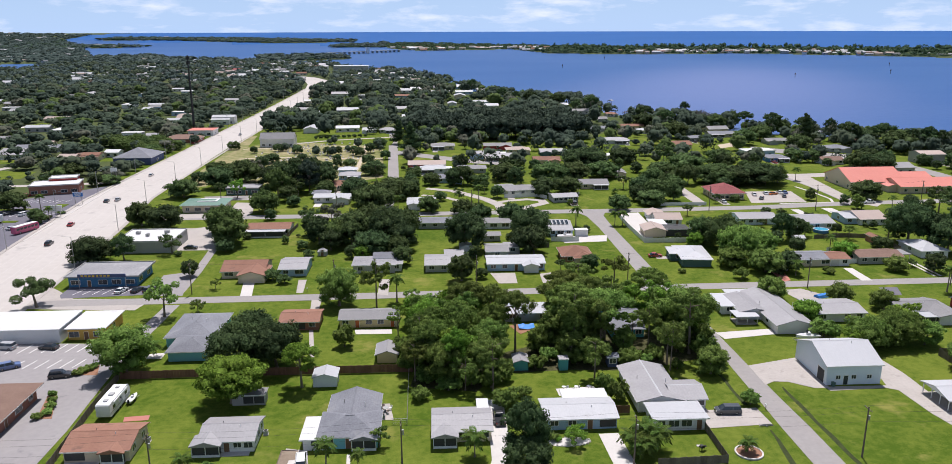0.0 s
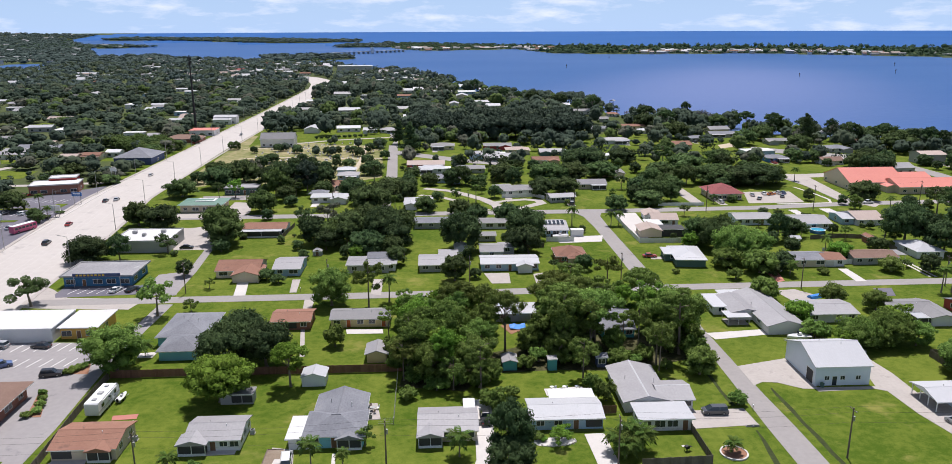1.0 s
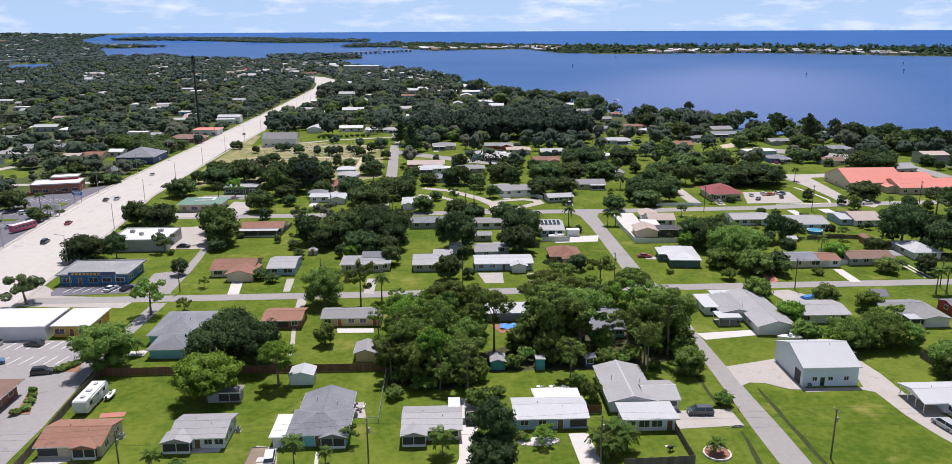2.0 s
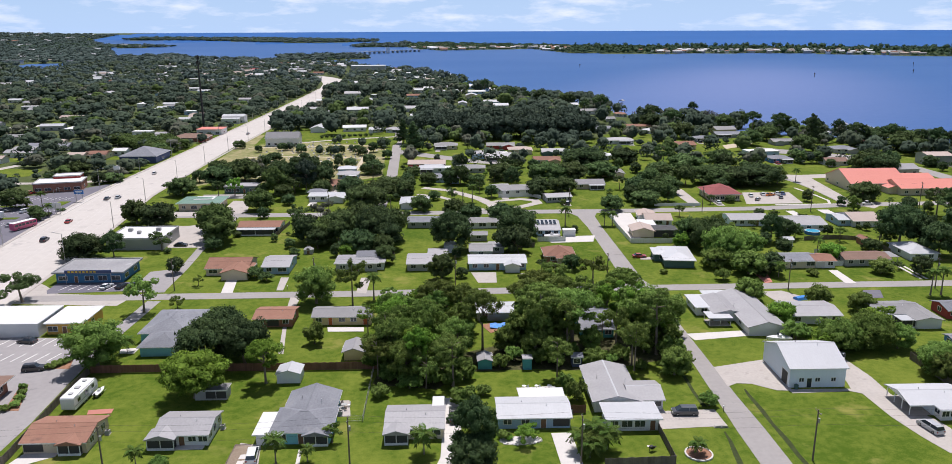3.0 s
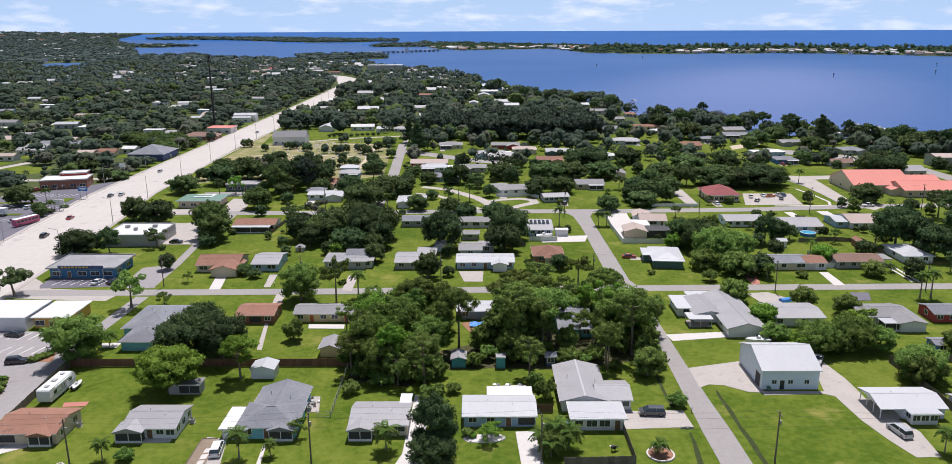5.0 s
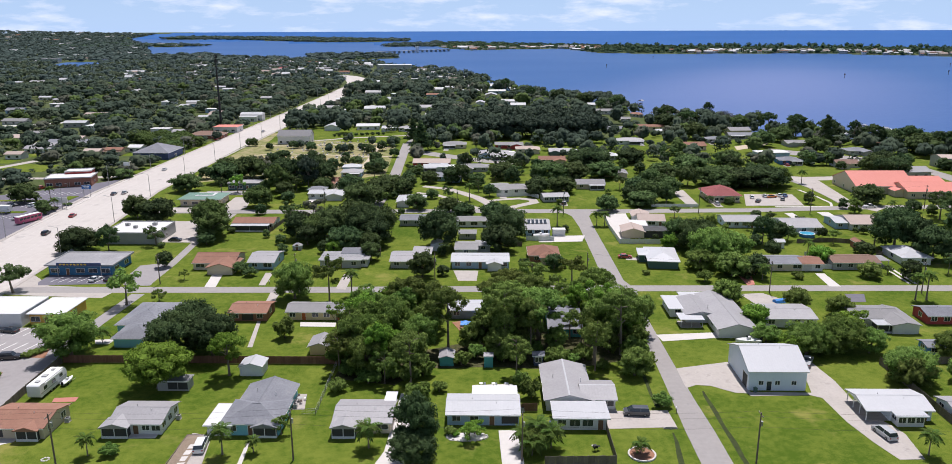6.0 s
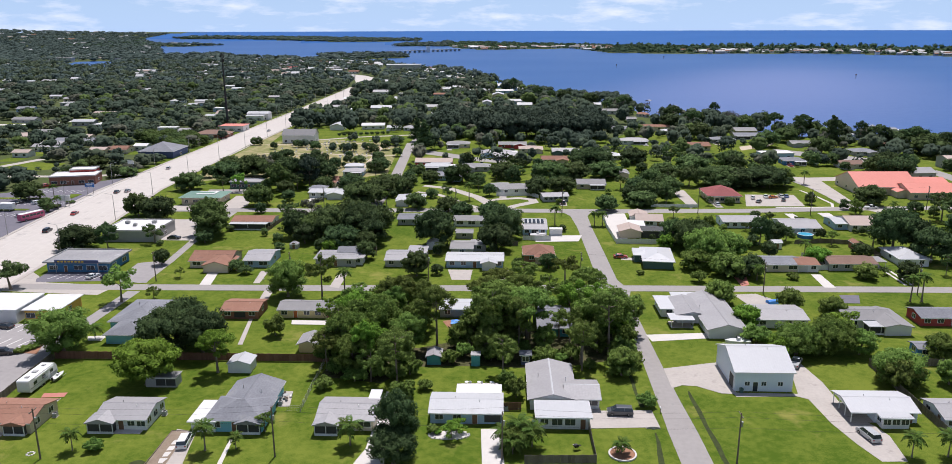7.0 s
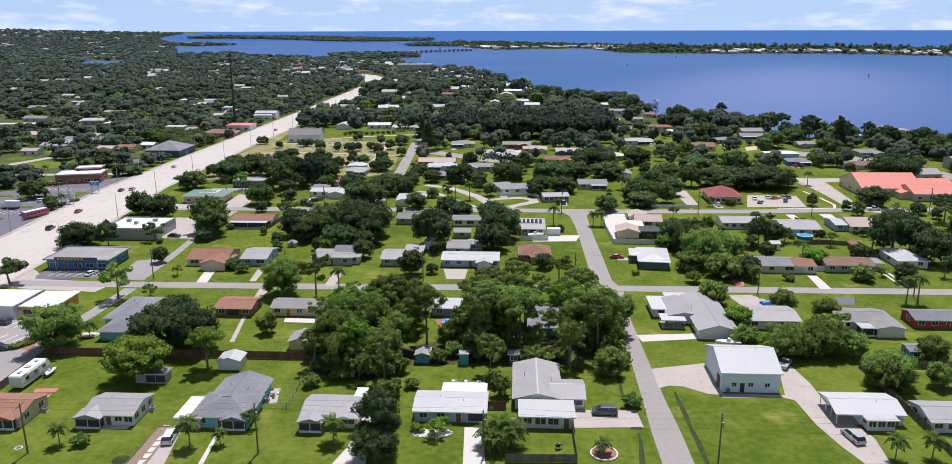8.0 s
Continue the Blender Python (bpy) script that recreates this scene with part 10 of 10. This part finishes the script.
part("cargo_box", Shape().box(-4.2, -1.2, 0.9, 1.6, 1.2, 3.4), W_WHITE, truck)
part("cab", Shape().prism([(1.7, 0.6), (3.9, 0.6), (3.95, 1.4), (3.1, 1.6), (2.6, 2.4), (1.7, 2.45)], "y", -1.05, 1.05), CAR_WHITE, truck)
part("windscreen", Shape().add([(3.12, -0.95, 1.62), (3.12, 0.95, 1.62), (2.64, 0.85, 2.36), (2.64, -0.85, 2.36)], [(0, 1, 2, 3)]), GLASS, truck)
part("chassis", Shape().box(-4.0, -0.5, 0.55, 3.6, 0.5, 0.9), BLACK, truck)
wheels(truck, (-2.8, 2.8), 1.0, 0.45, 0.28)

# ---- more of the front yards ----
slab("dirt_strip", [(-28.9, 127.4), (-25.9, 127.2), (-25.2, 117), (-25.0, 110), (-28.6, 110)], DIRT, 0.055, "bare brown dirt strip beside a drive", category="dirt")
edge = thing("board_edging", -28.9, 118.5, 0.0, 0, "low weathered board edging round a dirt strip", "edging")
part("board", Shape().box(-0.06, -8.5, 0, 0.06, 9.0, 0.16), POLEWOOD, edge)
part("board", Shape().box(0.06, 8.88, 0, 3.0, 9.0, 0.16), POLEWOOD, edge)
for i in range(6):
    slab("broken_slab", [(-26.9 + 0.2 * math.sin(i), 112 + 2.1 * i), (-25.9, 112.1 + 2.1 * i), (-25.7 - 0.15 * math.cos(2 * i), 113.7 + 2.1 * i), (-27.0, 113.5 + 2.1 * i)], WHITECON, 0.085, "broken piece of old pale concrete in the dirt", category="slab", kind="")
stone = thing("stone_ring", -51.3, 118.6, 0, 0, "low ring of white stones on the lawn", "stones")
for i in range(9):
    a = i * 0.698
    part("stone", Shape().tube((0.62 * math.cos(a), 0.62 * math.sin(a), -0.05), (0.62 * math.cos(a), 0.62 * math.sin(a), 0.12), 0.24, 0.17, 7), WHITECON, stone)
mound = thing("soil_mound", -30.4, 115.6, 0, 0, "low heap of dark soil on the lawn", "soil")
part("heap", Shape().tube((0, 0, -0.05), (0, 0, 0.18), 1.7, 1.1, 14).tube((0.2, 0.1, 0.18), (0.2, 0.1, 0.3), 1.1, 0.3, 12), DITCH, mound)
slab("patio", rect(-40.6, 126.2, -34.6, 128.0), WHITECON, 0.1, "pale concrete patio slab before the bungalow", category="patio", clear_of=False)
slab("driveway", [(9.9, 145.0), (13.4, 145.0), (13.2, 130), (11.4, 118), (8.6, 108), (5.6, 108), (9.4, 122)], WHITECON, 0.06, "long pale concrete drive beside the house", category="pavement")
car(11.9, 136.4, 92, CAR_BLACK, "black pickup truck parked on a pale drive", "truck", "pickup truck")
strip("drive_track", [(154.9, 233.5), (154.8, 218.2)], 0.8, WHITECON, 0.055, "narrow white concrete wheel track over a lawn")
strip("drive_track", [(156.7, 233.5), (156.6, 218.2)], 0.8, WHITECON, 0.055, "narrow white concrete wheel track over a lawn")
kayak = thing("kayak", 110.6, 202.3, 0.0, 20, "bright blue upturned boat beside a house", "boat")
part("hull", Shape().prism([(-1.1, 0), (1.1, 0), (0.7, 0.7), (0, 0.95), (-0.7, 0.7)], "x", -2.2, 1.6).add([(1.6, -1.1, 0), (1.6, 1.1, 0), (1.6, 0, 0.95), (3.0, 0, 0.3)], [(0, 1, 3), (1, 2, 3), (2, 0, 3), (2, 1, 0)]), TARP, kayak)

# ---- solar panels on the low blue-grey house ----
for i in range(5):
    panel = thing("solar_panel", 43.2 + 1.55 * i, 278.6, 3.84, 0, "dark blue solar panel on a roof slope", "solar panel", "solar panels on a roof")
    part("panel", Shape().add([(-0.55, -1.6, -0.22), (0.55, -1.6, -0.22), (0.55, 1.6, 0.42), (-0.55, 1.6, 0.42), (-0.55, -1.6, -0.14), (0.55, -1.6, -0.14), (0.55, 1.6, 0.50), (-0.55, 1.6, 0.50)],
                              [(3, 2, 1, 0), (4, 5, 6, 7), (0, 1, 5, 4), (1, 2, 6, 5), (2, 3, 7, 6), (3, 0, 4, 7)]), GLASS, panel)
    for u in (-0.57, 0.57):
        part("edge", Shape().add([(u - 0.04, -1.6, -0.2), (u + 0.04, -1.6, -0.2), (u + 0.04, 1.6, 0.44), (u - 0.04, 1.6, 0.44), (u - 0.04, -1.6, -0.1), (u + 0.04, -1.6, -0.1), (u + 0.04, 1.6, 0.54), (u - 0.04, 1.6, 0.54)],
                                 [(3, 2, 1, 0), (4, 5, 6, 7), (0, 1, 5, 4), (1, 2, 6, 5), (2, 3, 7, 6), (3, 0, 4, 7)]), STEEL, panel)
    part("rail", Shape().box(-0.6, -0.06, -0.3, 0.6, 0.06, 0.06), STEEL, panel)

# ---- units on the flat shop roofs ----
def roof_unit(x, y, z, w, label):
    ob = thing("roof_unit", x, y, z, 0, label, "air conditioner", "roof units")
    part("casing", Shape().box(-w / 2, -0.6, 0.12, w / 2, 0.6, 1.0), W_GREY, ob)
    part("fan_guard", Shape().tube((0, 0, 1.0), (0, 0, 1.08), 0.42, 0.40, 12), STEEL, ob)
    for u in (-1, 1):
        part("skid", Shape().box(u * w * 0.35 - 0.08, -0.7, 0.0, u * w * 0.35 + 0.08, 0.7, 0.14), STEEL, ob)
    return ob


for u, v, w in ((-106.0, 271.0, 1.5), (-101.5, 267.4, 1.2), (-96.2, 271.8, 1.6), (-94.4, 265.0, 1.1)):
    roof_unit(u, v, 4.1, w, "grey rooftop air unit on a white membrane roof")

# ---- vents on the nearer roofs ----
for ob in [o for o in bpy.data.objects if o.parent is None and o.name.split(".")[0] in ("house", "workshop") and o.location.y < 235]:
    roofs = [c for c in ob.children if c.name.split(".")[0] == "roof"]
    if not roofs or not roofs[0].data:
        continue
    tops = roofs[0].matrix_basis @ Vector((0, 0, max(v.co.z for v in roofs[0].data.vertices)))
    wide = max(abs(v.co.x) for v in roofs[0].data.vertices)
    for k, (u, v, r) in enumerate(((0.35, -0.9, 0.07), (-0.3, 0.7, 0.07))):
        part("vent_pipe", Shape().tube((tops.x + u * wide, tops.y + v, tops.z - 1.0), (tops.x + u * wide, tops.y + v, tops.z + (0.12, 0.15)[k]), r, r, 8), (TRIM, STEEL)[k], ob)

# ---- far woods ----
VIEW = [(-60, 0), (60, 0), (3300, 4800), (-3700, 4800)]     # the sector of land that the flight looks over


def split(spots, seed):
    """Shares tree places out between five leaf colours, in drifts."""
    rng = np.random.default_rng(seed)
    out = [[], [], [], [], []]
    for s in spots:
        v = math.sin(s[0] * 0.05 + 2 * math.sin(s[1] * 0.03)) + math.sin(s[1] * 0.043 + s[0] * 0.02) + rng.normal(0, 0.9)
        q = rng.uniform()
        out[4 if q < 0.07 else 3 if q < 0.15 + 0.08 * (v > 1) else 0 if v < 0.0 else 1 if v < 1.3 else 2].append(s)
    return out


def low_before(spots, houses, seed, share):
    """Gardens before most of the houses in the woods hold only low trees."""
    rng = np.random.default_rng(seed)
    open_ = [q for q in houses if rng.uniform() < share]
    out = []
    for x, y, z, h, w in spots:
        for a, b, c, d in open_:
            reach = (h - 2.0) * y / 75.0
            if abs(x - a) < c * 0.5 + 0.3 * w and 0 < b - y < reach:
                k = max(2.2, (b - y) * 75.0 / y + 1.0)
                h, w = min(h, k), min(w, k * 1.3)
        out.append((x, y, z, h, w))
    return out


HOMES = [q for q in PLOTS if q[0] < -155 and q[1] > 330] + WOODPLOTS + [(-390, 600, 130, 8), (-245, 408, 50, 24)]
LEFT = scatter(11, -900, 330, -158, 1000, 11.5, 6, 12, VIEW, density=0.85, gap=2.2, spread=(1.0, 1.6)) + scatter(17, -900, 330, -160, 1000, 12.0, 3, 6, VIEW, density=0.6, gap=1.5, spread=(1.0, 1.5))
SHORE = scatter(12, -150, 560, 260, 1000, 9.5, 7, 15, VIEW, density=0.85, gap=2.0, spread=(0.7, 1.15))
LEFT, SHORE = low_before(LEFT, HOMES, 61, 0.75), low_before(SHORE, HOMES + PLOTS, 62, 0.6)
for spots, leaf, words in zip(split(LEFT + SHORE + BELT, 41), (LEAFDEEP, LEAFFAR, LEAFOLIVE, LEAFFRESH, LEAFGREY), ("deep green", "mid green", "olive green", "fresh green", "grey-green")):
    woods("near_woods", words + " trees of the woods between houses", spots, leaf, 84, 0.084, 5, 7)
MIDWOOD = scatter(13, -1500, 1000, 150, 1720, 14.5, 7, 12, VIEW, density=0.95, gap=3.0, spread=(0.9, 1.5))
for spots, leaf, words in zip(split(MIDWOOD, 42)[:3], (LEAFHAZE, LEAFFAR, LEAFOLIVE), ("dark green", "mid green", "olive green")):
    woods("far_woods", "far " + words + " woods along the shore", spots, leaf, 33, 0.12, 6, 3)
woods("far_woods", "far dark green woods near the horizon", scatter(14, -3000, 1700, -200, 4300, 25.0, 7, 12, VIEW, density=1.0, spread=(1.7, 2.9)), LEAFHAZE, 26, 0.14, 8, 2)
woods("island_mangroves", "low dark mangroves and trees on the far islands", scatter(15, -480, 1800, 2300, 3700, 25.0, 3.5, 6.5, VIEW, density=1.0, spread=(2.6, 5.0)) + scatter(18, 300, 2020, 1900, 3000, 37.0, 8, 20, VIEW, density=0.7, spread=(0.8, 1.3))
      + scatter(16, -1700, 3000, -300, 4200, 40.0, 6, 10, VIEW, density=1.2, spread=(4.0, 5.6)), LEAFMANG, 40, 0.11, 7, 2)
